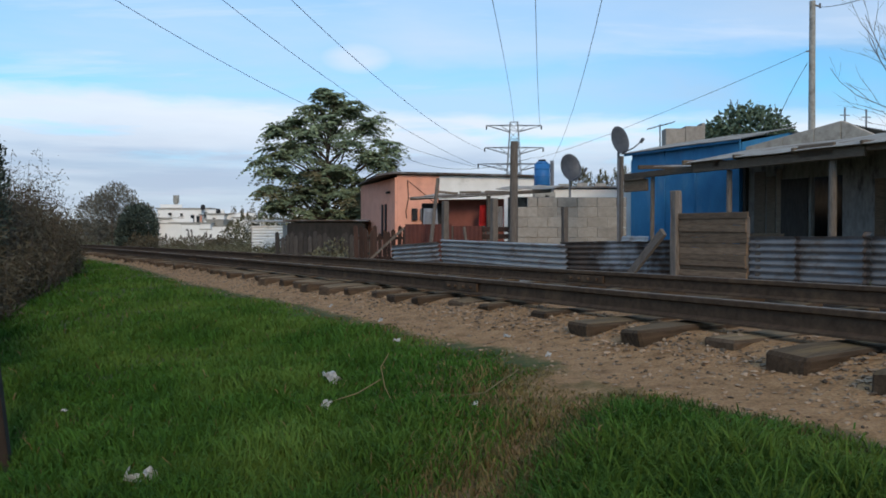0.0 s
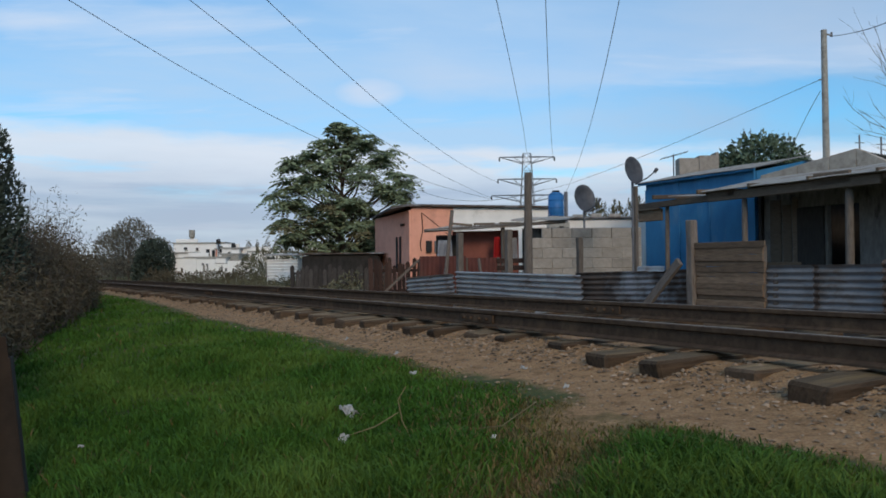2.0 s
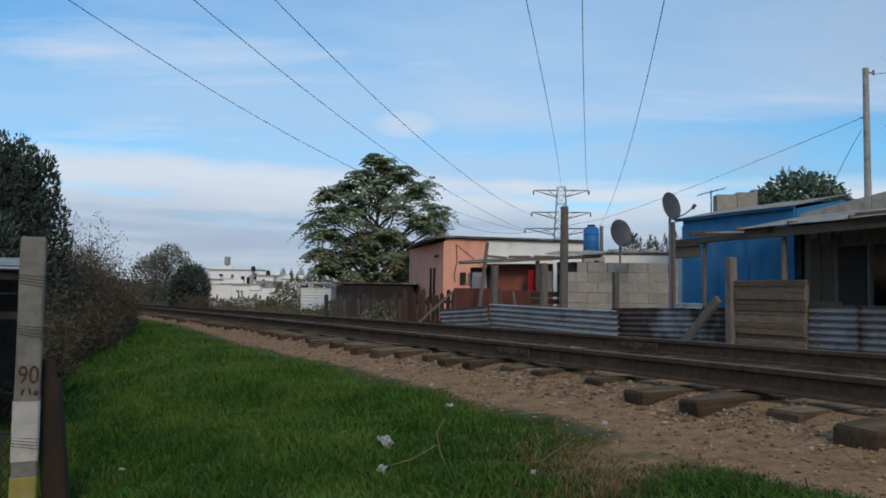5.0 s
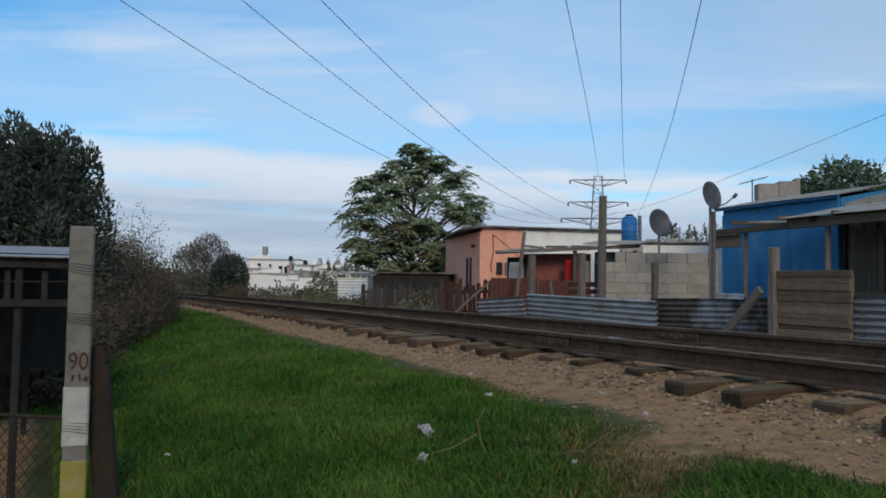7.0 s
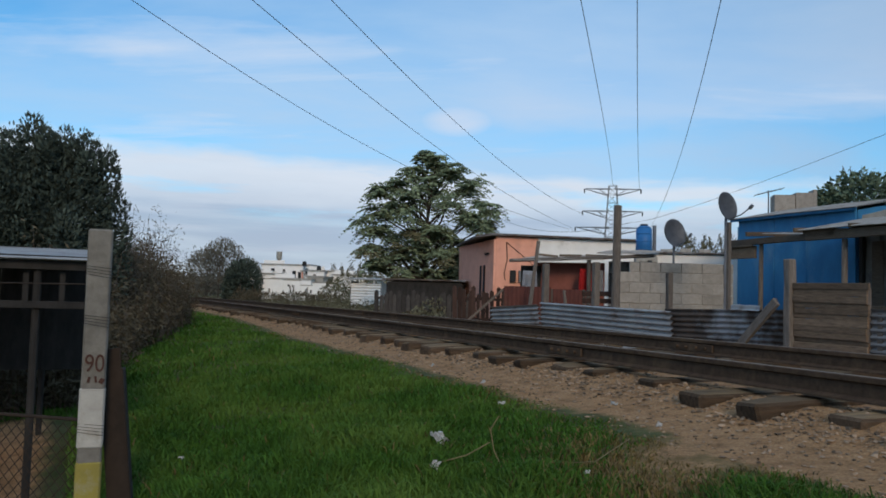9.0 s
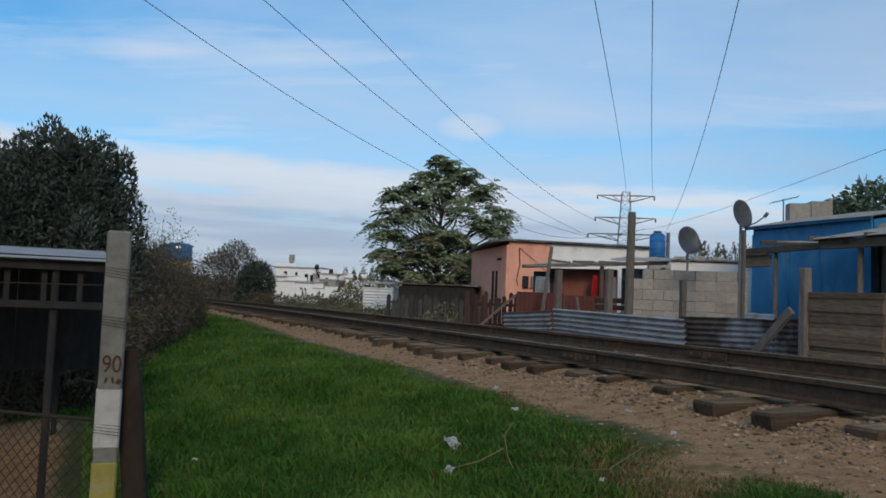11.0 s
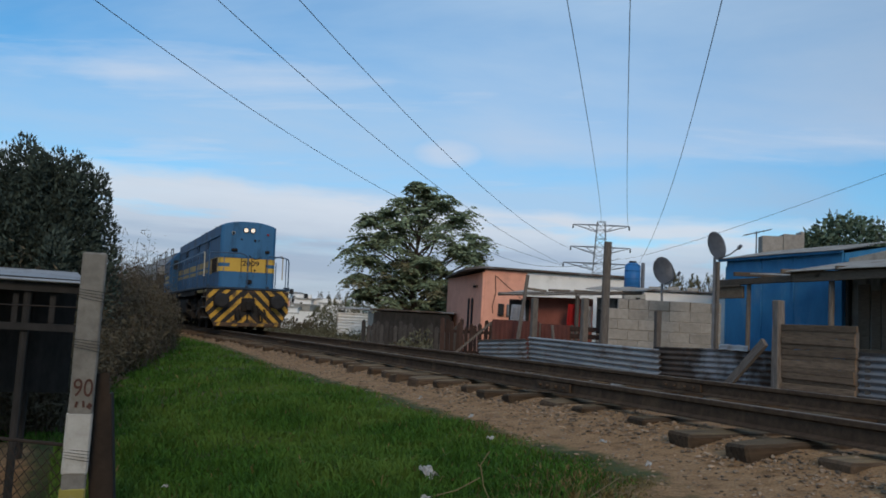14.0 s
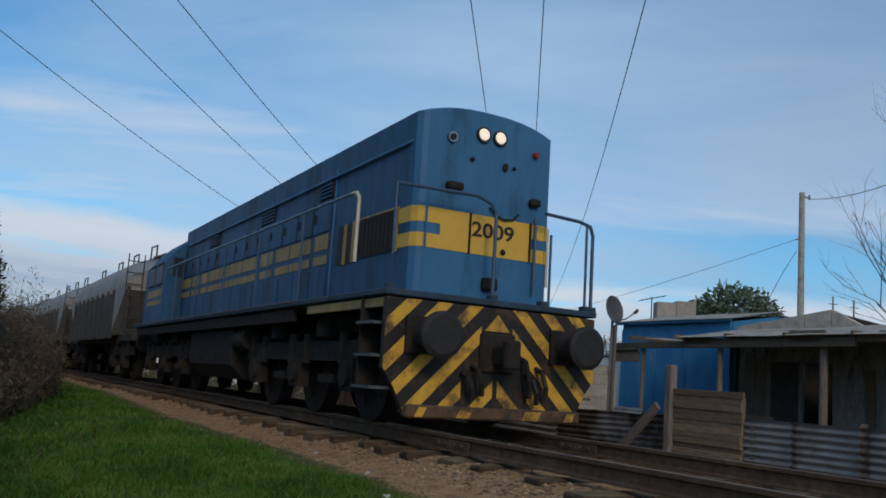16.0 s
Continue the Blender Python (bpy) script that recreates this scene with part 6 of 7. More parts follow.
def bush(name, blobs, n, length, width, material, label, category, kind="", trunks=10, up=0.5, shoots=0, tufts=0):
    t = empty(name, pose(0, 0, 0), label, category, kind=kind)
    if tufts:
        # upright tufts standing out of the crown's surface
        big, blobs = blobs, list(blobs)
        for _ in range(tufts):
            b = big[G.integers(len(big))]
            d3 = G.normal(size=3)
            d3[2] = abs(d3[2]) * 2.0
            d3 /= np.linalg.norm(d3)
            q = np.array(b[:3]) + d3 * np.array(b[3:]) * 1.04
            w = G.uniform(0.14, 0.24)
            blobs.append((q[0], q[1], q[2], w, w, w * G.uniform(1.8, 3.0)))
    p, u = cloud_points(blobs, n)
    p[:, 2] = np.maximum(p[:, 2], ground_z(p[:, 0], p[:, 1]) + 0.03)
    d = u + unit(n) * 0.8 + np.array([0, 0, up])
    if shoots:
        tops = [b for b in blobs]
        base, way = [], []
        for _ in range(shoots):
            b = tops[G.integers(len(tops))]
            a, q = G.uniform(0, math.tau), G.random() ** 0.5 * 0.85
            x, y = b[0] + b[3] * q * math.cos(a), b[1] + b[4] * q * math.sin(a)
            z = b[2] + b[5] * math.sqrt(1 - q * q) * 0.95
            h = G.uniform(0.15, 0.42)
            for i in range(26):
                w = i / 26
                base.append((x + G.normal(0, 0.05) * (1.1 - w), y + G.normal(0, 0.05) * (1.1 - w), z + h * w))
                way.append((G.normal(0, 0.6), G.normal(0, 0.6), 1))
        p, d = np.vstack([p, base]), np.vstack([d, way])
    leaves("foliage", p, d, unit(len(p)), length, width, material, t)
    rnd = random.Random(n)
    for b in blobs[:trunks]:
        bm = bmesh.new()
        g = float(ground_z(b[0], b[1]))
        limbs(bm, (b[0] + rnd.uniform(-0.2, 0.2), b[1], g - 0.1), (b[0] + rnd.uniform(-0.4, 0.4) * b[3], b[1], b[2] + 0.15 * b[5]), 0.03 + 0.02 * b[5], 1, 0.35, rnd)
        part("trunk", bm, BARK, t)
    return t


# dark evergreen over the shed by the fence
bush("evergreen_tree", [(-8.75, 12.4, 1.05, 1.6, 1.4, 1.42), (-9.9, 12.9, 1.0, 1.6, 1.4, 1.38), (-7.75, 12.5, 0.9, 1.1, 1.0, 1.5),  (-11.6, 13.2, 0.9, 1.7, 1.5, 1.4), (-10.5, 12.0, 0.1, 1.8, 1.2, 1.2), (-7.6, 12.5, 1.35, 0.65, 0.9, 1.1), (-8.3, 12.4, 1.5, 0.8, 1.0, 1.05)], 110000, 0.09, 0.035, DARK_LEAF, "dense dark evergreen tree with upright shoots", "tree", trunks=2, tufts=85)
bush("shrub", [(-9.6, 10.6, 0.1, 1.0, 0.8, 1.3), (-8.4, 10.4, -0.1, 0.9, 0.8, 1.1), (-10.8, 10.8, 0.2, 1.2, 0.9, 1.3)], 9000, 0.15, 0.035, SCRUB_LEAF, "grey-green shrub in front of an evergreen", "shrub")


# tall weeds along the bank
def weeds():
    stems_c, stems_d, lc, ld = [], [], [], []
    n = 4200
    s = 2.2 + 59.8 * G.random(n) ** 1.6
    edge = np.interp(s, [3, 7.5, 11, 15, 25, 62], [-5.05, -4.35, -3.55, -2.85, -2.4, -2.2])
    v = edge - 3.4 * G.random(n) ** 1.15
    hgt = np.interp(s, [3, 8, 12, 30, 62], [1.3, 1.7, 2.25, 2.5, 2.8]) * G.uniform(0.62, 1.08, n) * np.interp(edge - v, [0, 0.5, 1.2], [0.4, 0.75, 1.0])
    for k in range(n):
        p = along(s[k], v[k])
        z = float(ground_z(p.x, p.y))
        tilt = np.array([G.normal(0, 0.13), G.normal(0, 0.13), 1.0])
        h = hgt[k] * (1.3 if k % 8 == 0 else 1.0)
        m = 46
        u = G.random(m) ** 0.75
        c = np.array([p.x, p.y, z]) + tilt * (u * h)[:, None] + G.normal(0, 0.09, (m, 3)) * (0.5 + u)[:, None]
        lc.append(c)
        ld.append(np.column_stack([G.normal(0, 0.7, m), G.normal(0, 0.7, m), G.normal(0.35, 0.5, m)]))
        stems_c.append(np.array([p.x, p.y, z]) + tilt * h / 2)
        stems_d.append(tilt * h)
    lc, ld = np.vstack(lc), np.vstack(ld)
    ob = leaves("tall_weeds", lc, ld, unit(len(lc)), 0.10, 0.020, WEED_LEAF)
    tagged(ob, "tangle of tall brown and olive weeds along the bank", "weeds", kind="stuff")
    sc, sd = np.array(stems_c), np.array(stems_d)
    L = np.linalg.norm(sd, axis=1, keepdims=True)
    d = sd / L
    w = np.cross(d, unit(len(d)))
    w = w / np.linalg.norm(w, axis=1, keepdims=True) * 0.008
    vts = np.stack([sc - sd / 2 - w, sc - sd / 2 + w, sc + sd / 2 + w * 0.4, sc + sd / 2 - w * 0.4], 1).reshape(-1, 3)
    st = raw("weed_stems", vts.tolist(), np.arange(len(vts)).reshape(-1, 4).tolist(), BARK)
    tagged(st, "thin dry stalks among the tall weeds", "weeds", kind="stuff")


weeds()
bush("thicket", [(-13.5, 22, 0.2, 2.2, 2.0, 1.5), (-17.5, 27, 0.3, 2.6, 2.4, 1.8), (-11.0, 17.5, 0.0, 1.8, 1.6, 1.4), (-22, 33, 0.6, 3.0, 2.6, 2.2), (-15.5, 24, 0.9, 1.6, 1.5, 1.5), (-27, 42, 1.0, 3.4, 3.0, 2.6)], 24000, 0.22, 0.07, WEED_LEAF, "brown leafy thicket behind the weeds", "bush", shoots=20)
bush("scrub", [(-15.6, 46, -0.1, 1.4, 1.0, 0.55), (-13.6, 46, 0.0, 1.3, 1.0, 0.5), (-11.9, 45.5, -0.1, 1.0, 0.9, 0.55), (-17.0, 47, -0.1, 0.9, 0.9, 0.6)], 5000, 0.2, 0.035, WEED_LEAF, "low brown scrub before the far houses", "scrub", shoots=18)
for px, top in ((-21.4, 3.6), (-20.5, 3.4), (-19.4, 3.9), (-18.5, 3.7), (-17.4, 3.2), (-22.3, 2.6)):
    bush("slender_tree", [(px, 85, top * 0.45, 0.42, 0.42, top * 0.56), (px + 0.3, 85.3, top * 0.3, 0.4, 0.4, top * 0.4)], 900, 0.24, 0.07, FAR_LEAF, "slender hazy tree on the far skyline", "tree", up=0.9)
bush("scrub", [(4.5, 27, 1.5, 0.5, 0.5, 0.9), (5.2, 27.2, 1.55, 0.5, 0.5, 0.9), (5.9, 27, 1.6, 0.5, 0.5, 1.0)], 2600, 0.14, 0.03, SCRUB_LEAF, "straggling dark scrub behind a whitewashed building", "scrub", shoots=22)
bush("round_shrub", [(-18.3, 50, 0.8, 1.15, 1.1, 1.6), (-19.0, 50.5, 0.4, 0.8, 0.9, 1.1)], 7000, 0.2, 0.08, DARK_LEAF, "dark rounded shrub beside the far track", "shrub")
bush("grey_tree", [(-23.6, 60, 2.3, 1.7, 1.6, 2.0), (-25.2, 61, 1.8, 1.6, 1.5, 1.8), (-21.8, 60, 1.5, 1.3, 1.3, 1.5)], 11000, 0.2, 0.07, FAR_LEAF, "hazy grey-brown tree beyond the far track", "tree")
bush("far_tree", [(14.6, 40, 4.6, 2.2, 2.0, 2.1), (13.2, 40, 4.2, 1.5, 1.5, 1.5), (16.2, 40.5, 4.1, 1.5, 1.5, 1.5)], 12000, 0.26, 0.13, DULL_LEAF, "rounded green tree rising behind the roofs", "tree", up=-0.3)
bush("bramble", [(-10.2, 45, 0.5, 1.2, 1.0, 1.2), (-8.4, 44, 0.7, 1.0, 1.0, 1.4), (-11.6, 47, 0.3, 1.0, 1.0, 0.9)], 5000, 0.16, 0.05, SCRUB_LEAF, "thin straggling bush beside a shanty", "bush", shoots=26)


def scrub():
    n = 26000
    s = 14 + 60 * G.random(n)
    v = 2.6 + 9 * G.random(n) ** 1.3 * np.interp(s, [14, 30, 74], [0.12, 0.7, 1.6])
    keep = np.sin(s * 1.9) * np.sin(v * 1.3 + s * 0.4) > -0.55
    s, v = s[keep], v[keep]
    a = ARC_A + ARC_K * s
    x, y = ARC_CX + (ARC_R + v) * np.cos(a), ARC_CY + (ARC_R + v) * np.sin(a)
    lump = 0.25 + 0.55 * (np.sin(x * 0.9 + 1) * np.sin(y * 0.7)) ** 2
    z = ground_z(x, y) + lump * G.random(len(x)) * np.interp(v, [2.6, 4], [0.5, 1.0])
    ob = leaves("scrub", np.column_stack([x, y, z]), unit(len(x)) + np.array([0, 0, 0.7]), unit(len(x)), 0.15, 0.045, SCRUB_LEAF)
    tagged(ob, "dry grey-green scrub and rubbish beside the far track", "scrub", kind="stuff")
    # a low belt of trees on the skyline
    n = 30000
    x = G.uniform(-170, 150, n)
    y = 135 + 25 * np.sin(x * 0.05) + G.normal(0, 4, n)
    top = 2.4 + 1.1 * np.sin(x * 0.23) * np.sin(x * 0.11 + 2) + 0.7 * np.sin(x * 0.9)
    z = -0.2 + np.maximum(top, 0.8) * G.random(n) ** 0.7
    ob = leaves("skyline_trees", np.column_stack([x, y, z]), unit(n), unit(n), 0.8, 0.45, FAR_LEAF)
    tagged(ob, "hazy belt of trees on the skyline", "trees", kind="stuff")


scrub()


def bare_tree():
    t = empty("bare_tree", pose(13.4, 21.0, -0.3), "leafless tree with fine twigs behind the roofs", "tree")
    bm = bmesh.new()
    rnd = random.Random(21)
    rod(bm, (0, 0, 0), (-0.1, 0, 2.4), 0.16, 0.11, 9, False)
    for tip in ((-1.9, 0.3, 5.2), (-1.4, -0.4, 6.6), (-0.6, 0.2, 7.4), (0.8, 0.2, 6.8), (-2.1, 0.1, 3.9), (1.6, 0, 5.4), (-2.2, -0.2, 4.6)):
        limbs(bm, (-0.1, 0, rnd.uniform(1.8, 2.4)), tip, 0.032, 3, 0.6, rnd)
    part("trunk", bm, BARK, t)


bare_tree()


# ---- grass on the bank ----
def grass_material(name, dark, mid, pale):
    """Blade colour: patches a stride wide, finer mottling, and every blade a little different."""
    m = leaf_mat(name, mid, dark, 0.28)
    nt = m.node_tree
    p = nt.nodes["Principled BSDF"]
    src = p.inputs["Base Color"].links[0].from_socket
    tc = nt.nodes.new("ShaderNodeTexCoord")
    n = nt.nodes.new("ShaderNodeTexNoise")
    n.inputs["Scale"].default_value, n.inputs["Detail"].default_value = 1.1, 4.0
    nt.links.new(tc.outputs["Object"], n.inputs["Vector"])
    r = nt.nodes.new("ShaderNodeValToRGB")
    r.color_ramp.elements[0].position, r.color_ramp.elements[1].position = 0.42, 0.66
    nt.links.new(n.outputs["Fac"], r.inputs[0])
    mx = nt.nodes.new("ShaderNodeMix")
    mx.data_type = "RGBA"
    mx.inputs[7].default_value = (*pale, 1)
    nt.links.new(r.outputs[0], mx.inputs[0])
    nt.links.new(src, mx.inputs[6])
    nt.links.new(mx.outputs[2], p.inputs["Base Color"])
    p.inputs["Roughness"].default_value, p.inputs["Specular IOR Level"].default_value = 0.8, 0.08
    return m


GRASS = grass_material("fresh green grass", (0.027, 0.074, 0.011), (0.052, 0.118, 0.018), (0.084, 0.146, 0.027))
RANK_GRASS = grass_material("rank green grass", (0.021, 0.055, 0.008), (0.041, 0.090, 0.013), (0.082, 0.130, 0.023))


def blade_mesh(name, x, y, h, wd, lean, material, label):
    """Arching blades of two segments and a tip, all in one mesh."""
    n = len(x)
    a, la = G.uniform(0, math.tau, n), G.uniform(0, math.tau, n)
    z = ground_z(x, y) - 0.01
    px, py = np.cos(a) * wd, np.sin(a) * wd
    lx, ly = np.cos(la) * lean, np.sin(la) * lean
    rows = [np.stack([x - px, y - py, z], 1), np.stack([x + px, y + py, z], 1)]
    for f, k, up in ((0.8, 0.30, 0.58), (0.55, 0.62, 0.88)):
        rows.append(np.stack([x + px * f + lx * k, y + py * f + ly * k, z + h * up], 1))
        rows.append(np.stack([x - px * f + lx * k, y - py * f + ly * k, z + h * up], 1))
    rows.append(np.stack([x + lx * 1.15, y + ly * 1.15, z + h * 0.95], 1))
    vts = np.stack(rows, 1).reshape(-1, 3)
    i = np.arange(n) * 7
    me = bpy.data.meshes.new(name)
    me.from_pydata(vts.tolist(), [], np.stack([i, i + 1, i + 2, i + 3], 1).tolist() + np.stack([i + 3, i + 2, i + 4, i + 5], 1).tolist() + np.stack([i + 5, i + 4, i + 6], 1).tolist())
    me.materials.append(material)
    tagged(new(name, me), label, "grass", kind="stuff")


def grass():
    # a thick sward ahead, a thinner one all round
    n, m = 300000, 210000
    r = np.concatenate([2.3 * (30 / 2.3) ** (G.random(n) ** 0.9), 9 * G.random(m) ** 0.55])
    az = np.radians(np.concatenate([G.uniform(-50, 36, n), G.uniform(-180, 180, m)]))
    lawn = np.arange(n + m) < n
    n += m
    x, y = r * np.sin(az), r * np.cos(az)
    wave = 0.05 * np.sin(3.1 * y + 1.3 * x) + 0.05 * np.sin(7.3 * y - 2 * x)
    depth = grass_depth(x, y) + wave
    trail = trail_at(x, y)
    shed = (x + 2.155 + 0.575 * (y - 3.7) < -0.10) & (x > -6.6) & (y < 7.2) & (y > 2.9)
    keep = ~shed & (depth > -0.06) & (G.random(n) < smooth(-0.1, 0.24, depth) * (1 - 0.35 * trail) + 0.03)
    x, y, r, depth, trail, lawn = x[keep], y[keep], r[keep], depth[keep], trail[keep], lawn[keep]
    n = len(x)
    patch = 0.5 + 0.5 * np.sin(1.9 * x + 0.7 * y + 1) * np.sin(1.5 * y - 0.9 * x)
    clump = 0.5 + 0.5 * np.sin(8.3 * x + 3.1 * y) * np.sin(7.1 * y - 4.4 * x + 2)
    h = (0.035 + 0.05 * patch + 0.03 * clump) * G.uniform(0.5, 1.25, n) * (0.25 + 0.75 * smooth(0.0, 0.55, depth)) * (1 - 0.65 * trail)
    h = h * (1 + 0.5 * smooth(4.4, 3.2, y))
    wd = G.uniform(0.0016, 0.0034, n) * np.where(lawn, 0.6 + r / 4.0, 2.2)
    dry = G.random(n) < 0.012 + 0.75 * np.exp(-(depth / 0.20) ** 2) + 0.8 * trail + 0.25 * np.exp(-((x - 0.25) / 0.45) ** 2 - ((y - 4.6) / 0.6) ** 2)
    lean = G.uniform(0.2, 0.95, n) * h
    for pick, name, mt, label in ((~dry, "grass", GRASS, "lush green grass on the bank"), (dry, "dry_grass", DRY_GRASS, "dry trampled grass along the path's edge")):
        blade_mesh(name, x[pick], y[pick], h[pick], wd[pick], lean[pick], mt, label)
    # rank broad-bladed tufts between the trail and the path, and before the viewer
    k = 1500
    cx = np.concatenate([G.uniform(0.35, 2.4, k), G.uniform(-1.7, 0.2, k // 3)])
    cy = np.concatenate([G.uniform(2.3, 3.95, k), G.uniform(2.3, 3.3, k // 3)])
    inner = grass_depth(cx, cy)
    ok = (inner > 0.10) & (trail_at(cx, cy) < 0.18)
    cx, cy, inner = cx[ok], cy[ok], inner[ok]
    each = 13
    size = np.repeat(G.uniform(0.55, 1.15, len(cx)) * np.where(cx > 0.3, 1.0, 0.8) * (0.35 + 0.65 * smooth(0.1, 0.7, inner)), each)
    bx, by = np.repeat(cx, each) + G.normal(0, 0.035, len(cx) * each), np.repeat(cy, each) + G.normal(0, 0.035, len(cx) * each)
    bh = 0.155 * size * G.uniform(0.5, 1.2, len(bx))
    blade_mesh("grass_tufts", bx, by, bh, G.uniform(0.0022, 0.0048, len(bx)), bh * G.uniform(0.2, 1.1, len(bx)), RANK_GRASS, "rank tufts of long green grass blades")


grass()


# ---- stones and litter ----
def stones():
    bm = bmesh.new()
    bmesh.ops.create_icosphere(bm, subdivisions=1, radius=1.0)
    tv = np.array([q.co[:] for q in bm.verts])
    tf = np.array([[q.index for q in f.verts] for f in bm.faces])
    bm.free()
    n = 27000
    s = -7 + 40 * G.random(n) ** 1.6
    v = np.where(G.random(n) < 0.55, -1.12 + G.normal(0, 0.17, n), G.uniform(-0.75, 1.6, n))
    far = G.random(n) < 0.10
    v = np.where(far, G.uniform(-2.0, -1.4, n), v)
    a = ARC_A + ARC_K * s
    x, y = ARC_CX + (ARC_R + v) * np.cos(a), ARC_CY + (ARC_R + v) * np.sin(a)
    size = np.where(far, G.uniform(0.006, 0.016, n), 0.006 + 0.017 * G.random(n) ** 2.4)
    z = ground_z(x, y) + size * 0.25
    sc = size[:, None] * G.uniform(0.6, 1.3, (n, 3)) * np.array([1, 1, 0.5])
    jit = G.uniform(0.4, 1.5, (n, 12, 3))
    vts = (tv[None] * jit * sc[:, None] + np.stack([x, y, z], 1)[:, None]).reshape(-1, 3)
    fcs = (tf[None] + (np.arange(n) * len(tv))[:, None, None]).reshape(-1, 3)
    tagged(raw("ballast_stones", vts.tolist(), fcs.tolist(), STONE), "loose grey-brown ballast stones round the sleepers", "ballast", kind="stuff")


stones()


def litter(x, y, size, seed, lift=0.07):
    rnd = random.Random(seed)
    bm = bmesh.new()
    bmesh.ops.create_grid(bm, x_segments=7, y_segments=5, size=size)
    for q in bm.verts:
        q.co.z = rnd.uniform(-1, 1) * size * 0.45 + 0.3 * size * math.sin(q.co.x / size * 3)
        q.co.x += rnd.uniform(-1, 1) * size * 0.2
        q.co.y *= 0.6
    bmesh.ops.solidify(bm, geom=bm.faces[:], thickness=0.002)
    ob = part("litter", bm, PAPER, None, m=pose(x, y, float(ground_z(x, y)) + lift, rnd.uniform(-25, 25), rnd.uniform(-25, 25), rnd.uniform(0, 180)))
    tagged(ob, "crumpled white plastic scrap lying in the grass", "litter", "litter on the bank")


for i, (x, y, w) in enumerate(((-0.565, 4.02, 0.042), (-0.615, 4.60, 0.060), (-1.16, 3.20, 0.075), (0.15, 3.85, 0.02), (-0.33, 5.9, 0.03), (-2.1, 4.6, 0.02))):
    litter(x, y, w * 0.8, i + 3)
for i, (s, v) in enumerate(((0.3, -1.75), (1.9, -1.62), (-1.4, -1.5), (2.6, -0.1), (5.5, 0.2), (-2.2, -1.7))):
    p = along(s, v)
    litter(p.x, p.y, 0.025, i + 40, 0.012)


def stalk(pts, label):
    bm = bmesh.new()
    tube(bm, pts, 0.003, 5)
    tagged(part("dry_stalk", bm, mat("dry stalk", (0.20, 0.155, 0.08), None, 0.9, 0, 9, 0.0)), label, "stalk")


g = float(ground_z(-0.26, 4.15))
stalk([(-0.24, 4.15, g), (-0.29, 4.15, g + 0.10), (-0.31, 4.15, g + 0.2), (-0.27, 4.15, g + 0.27)], "bent pale dry stalk standing in the grass")
stalk([(-0.31, 4.15, g + 0.14), (-0.42, 4.1, g + 0.08), (-0.60, 4.05, g + 0.03)], "long pale dry stalk lying in the grass")
stalk([(0.0, 4.3, g + 0.02), (0.2, 4.1, g + 0.08), (0.42, 4.6, g + 0.12)], "long pale dry stalk lying in the grass")


# ---- the fence post, shed and netting beside the viewer ----
POST_WHITE = mat("flaking white paint", (0.48, 0.46, 0.42), (0.32, 0.30, 0.27), 0.9, 0, 8, 0.3, stain=(0.28, 0.26, 0.22), stain_scale=5)
POST_YELLOW = mat("faded yellow paint", (0.30, 0.25, 0.055), (0.22, 0.185, 0.05), 0.9, 0, 8, 0.3, stain=(0.30, 0.28, 0.2), stain_scale=5)
RED_PAINT = mat("brown-red brush paint", (0.075, 0.034, 0.025), (0.055, 0.026, 0.02), 0.9, 0, 8, 0.1)
RUST = mat("rusted steel", (0.042, 0.029, 0.021), (0.024, 0.017, 0.013), 0.9, 0.1, 9, 0.3)


def marker_post():
    OLD_CONCRETE = mat("grimy concrete", (0.22, 0.205, 0.18), (0.135, 0.125, 0.11), 0.95, 0, 11, 0.5, stain=(0.12, 0.108, 0.09), stain_scale=3.5, stain_at=0.58)
    p = empty("fence_post", pose(-2.155, 3.70, -1.0, 0, 0, 26), "weathered concrete fence post with white and yellow painted base", "post")
    bm = bmesh.new()
    vs = box(bm, (0, 0, 0.83), (0.105, 0.09, 1.66))
    bmesh.ops.subdivide_edges(bm, edges=[e for e in bm.edges if abs(e.verts[0].co.z - e.verts[1].co.z) > 0.2], cuts=9)
    rnd = random.Random(3)
    for q in bm.verts:
        q.co += Vector((rnd.uniform(-1, 1), rnd.uniform(-1, 1), 0)) * 0.0022
    bevel(bm, 0.008)
    part("shaft", bm, OLD_CONCRETE, p)
    for z0, z1, mt, n in ((0.64, 0.92, POST_WHITE, "white_paint"), (0.0, 0.58, POST_YELLOW, "yellow_paint")):
        bm = bmesh.new()
        box(bm, (0, 0, (z0 + z1) / 2), (0.112, 0.097, z1 - z0))
        bevel(bm, 0.008)
        part(n, bm, mt, p)
    text_mesh("painted_number", "90", 0.115, 0.002, RED_PAINT, p, pose(0.004, -0.049, 1.03, 90, 0, 0) @ Matrix.Diagonal((0.78, 1, 1, 1)), bold=0.0)
    for c, s, ry in (((-0.018, -0.049, 0.958), (0.011, 0.004, 0.026), 14), ((0.012, -0.049, 0.96), (0.010, 0.004, 0.03), -8), ((0.038, -0.049, 0.952), (0.02, 0.004, 0.024), 30)):
        bm = bmesh.new()
        box(bm, (0, 0, 0), s, pose(0, 0, 0, 0, ry, 0))
        part("brush_mark", bm, RED_PAINT, p, m=pose(*c))
    for z in (1.45, 1.22, 0.72):
        bm = bmesh.new()
        for k in range(4):
            rod(bm, (-0.06, -0.052 + 0.002 * k, z + 0.012 * k), (0.06, -0.052, z - 0.02 + 0.015 * k), 0.0012, seg=5)
        part("tie_wire", bm, UNDER, p)


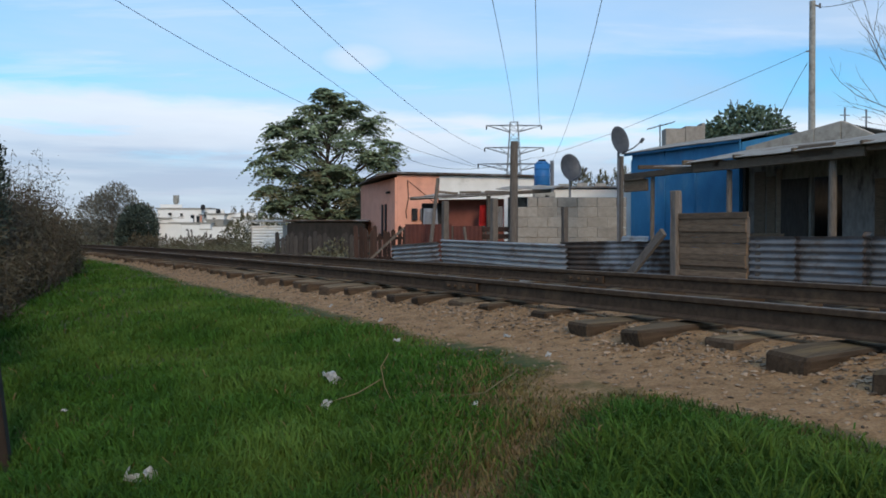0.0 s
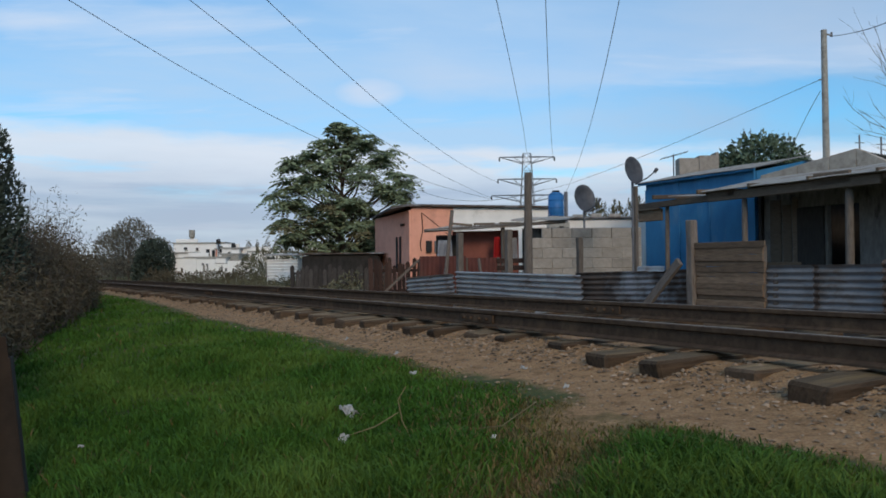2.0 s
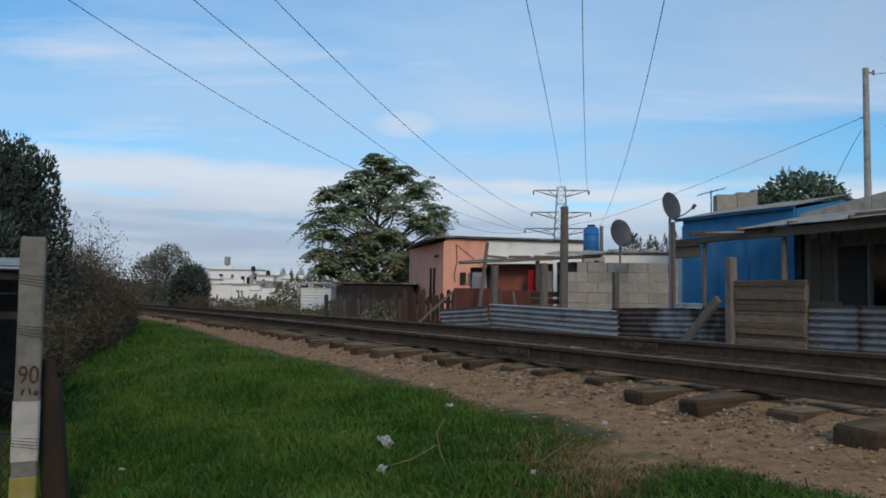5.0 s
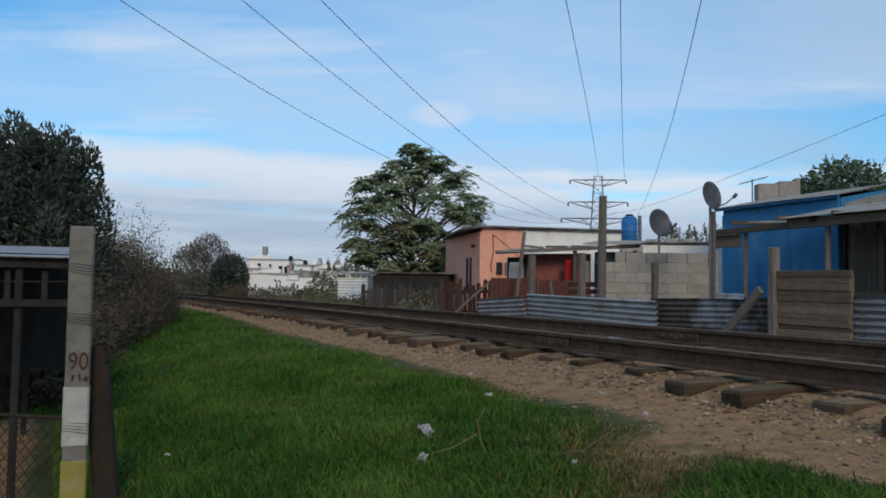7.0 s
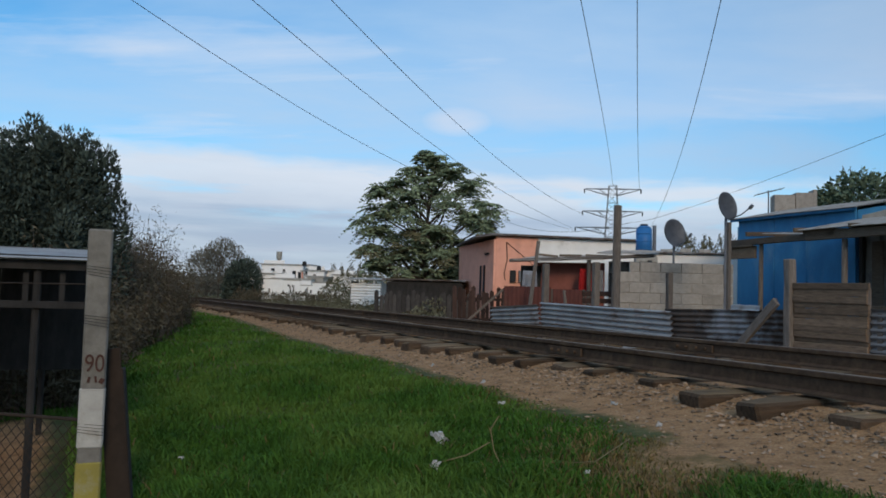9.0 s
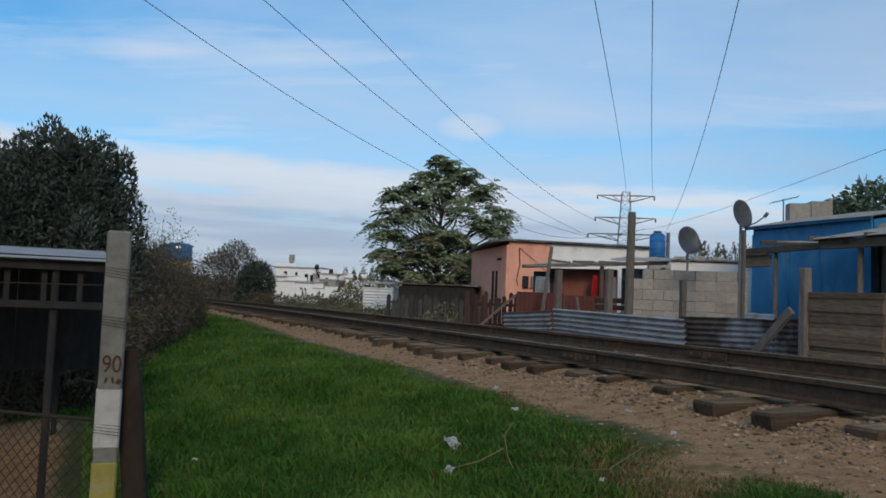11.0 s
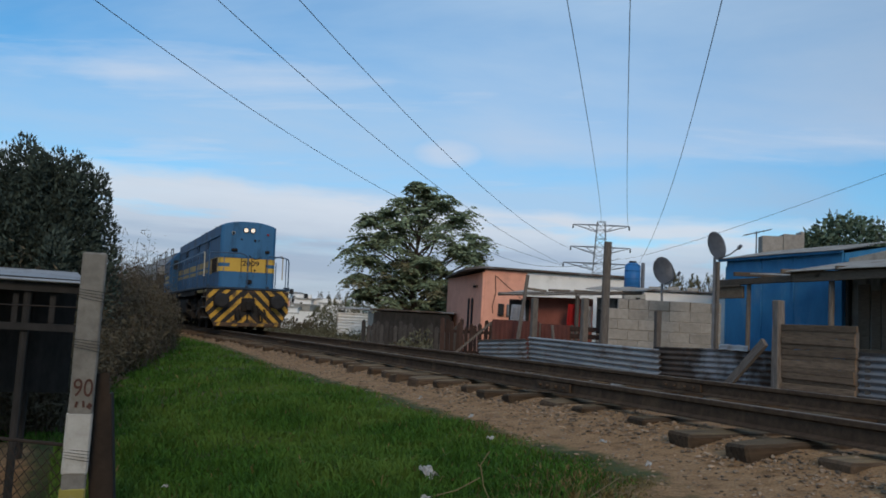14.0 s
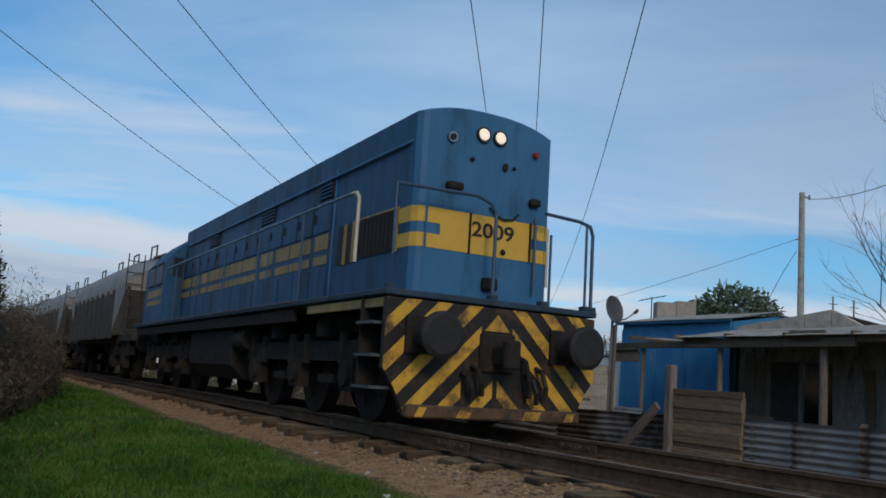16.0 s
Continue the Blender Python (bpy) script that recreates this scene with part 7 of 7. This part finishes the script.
marker_post()
bm = bmesh.new()
box(bm, (0, 0, 0.55), (0.10, 0.012, 1.1))
box(bm, (0.05, 0.05, 0.5), (0.012, 0.10, 1.0))
tagged(part("steel_stake", bm, RUST, None, m=pose(-2.02, 3.82, -1.0, 0, -6, 20)), "rusted steel angle stake beside the concrete post", "stake")


def netting():
    f = empty("wire_fence", pose(-2.2, 3.72, -1.0, 0, 0, 168), "rusty chain-link netting sagging between posts", "fence")
    bm = bmesh.new()
    W, Hh, p = 1.9, 0.74, 0.062
    k = -int(Hh / p)
    while k * p < W:
        for sg in (1, -1):
            x0 = k * p
            a, b = (x0, 0.0), (x0 + Hh, Hh)
            if sg < 0:
                a, b = (x0, Hh), (x0 + Hh, 0.0)
            u0, u1 = max(0.0, -x0 / Hh), min(1.0, (W - x0) / Hh)
            if u1 > u0:
                q0 = (a[0] + (b[0] - a[0]) * u0, 0.003 * sg, a[1] + (b[1] - a[1]) * u0)
                q1 = (a[0] + (b[0] - a[0]) * u1, 0.003 * sg, a[1] + (b[1] - a[1]) * u1)
                rod(bm, q0, q1, 0.0026, seg=4, caps=False)
        k += 1
    part("mesh", bm, RUST, f)
    for z in (0.76, 1.40):
        bm = bmesh.new()
        rod(bm, (0, 0, z), (2.2, 0.05, z - 0.02), 0.009 if z < 1 else 0.003, seg=6)
        part("rail_wire", bm, RUST, f)


netting()


def lean_to():
    h = empty("shed", pose(-2.62, 4.5, -1.0, 0, 0, 30.7), "dark open shed under a pale corrugated roof", "shed")
    M = Matrix(((0, 1, 0, -3.66), (-0.06, 0, 1, 0.0), (1, 0, 0.06, 1.545), (0, 0, 0, 1)))
    corrugated("roof_sheet", 3.66, 2.6, 0.076, 0.010, TIN, h, M, "along", seed=31)
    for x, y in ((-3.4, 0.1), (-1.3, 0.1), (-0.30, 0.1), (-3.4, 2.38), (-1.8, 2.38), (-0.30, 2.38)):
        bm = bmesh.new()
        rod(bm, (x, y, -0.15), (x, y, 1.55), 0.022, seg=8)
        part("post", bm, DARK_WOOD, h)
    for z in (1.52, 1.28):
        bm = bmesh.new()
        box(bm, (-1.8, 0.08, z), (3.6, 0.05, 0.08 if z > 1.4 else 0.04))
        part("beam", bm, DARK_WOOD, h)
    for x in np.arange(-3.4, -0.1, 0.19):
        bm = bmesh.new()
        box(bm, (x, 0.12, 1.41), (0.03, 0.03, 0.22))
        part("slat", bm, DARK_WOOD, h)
    # added near-black boards stand in for the murk under the roof
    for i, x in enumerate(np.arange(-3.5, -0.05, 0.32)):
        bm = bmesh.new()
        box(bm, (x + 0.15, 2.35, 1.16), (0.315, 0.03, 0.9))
        part("shade_board", bm, DARK_WOOD, h)


lean_to()


# ---- what moves ----
def motions():
    speed, last = 10.04, 1.41
    for ob, back in TRAIN:
        walk(ob, [(t, at_track(last + back + speed * (16.0 - t), 0, 0.02) @ pose(0, 0, 0, 0, -math.degrees(CANT), 0)) for t in [i * 0.5 for i in range(33)]])
    for ob, y, r in FIRST_WHEELS:
        walk(ob, [(t, pose(0, y, r, math.degrees(speed * t / r), 0, 0)) for t in [i * 16.0 / 268 for i in range(269)]])


motions()
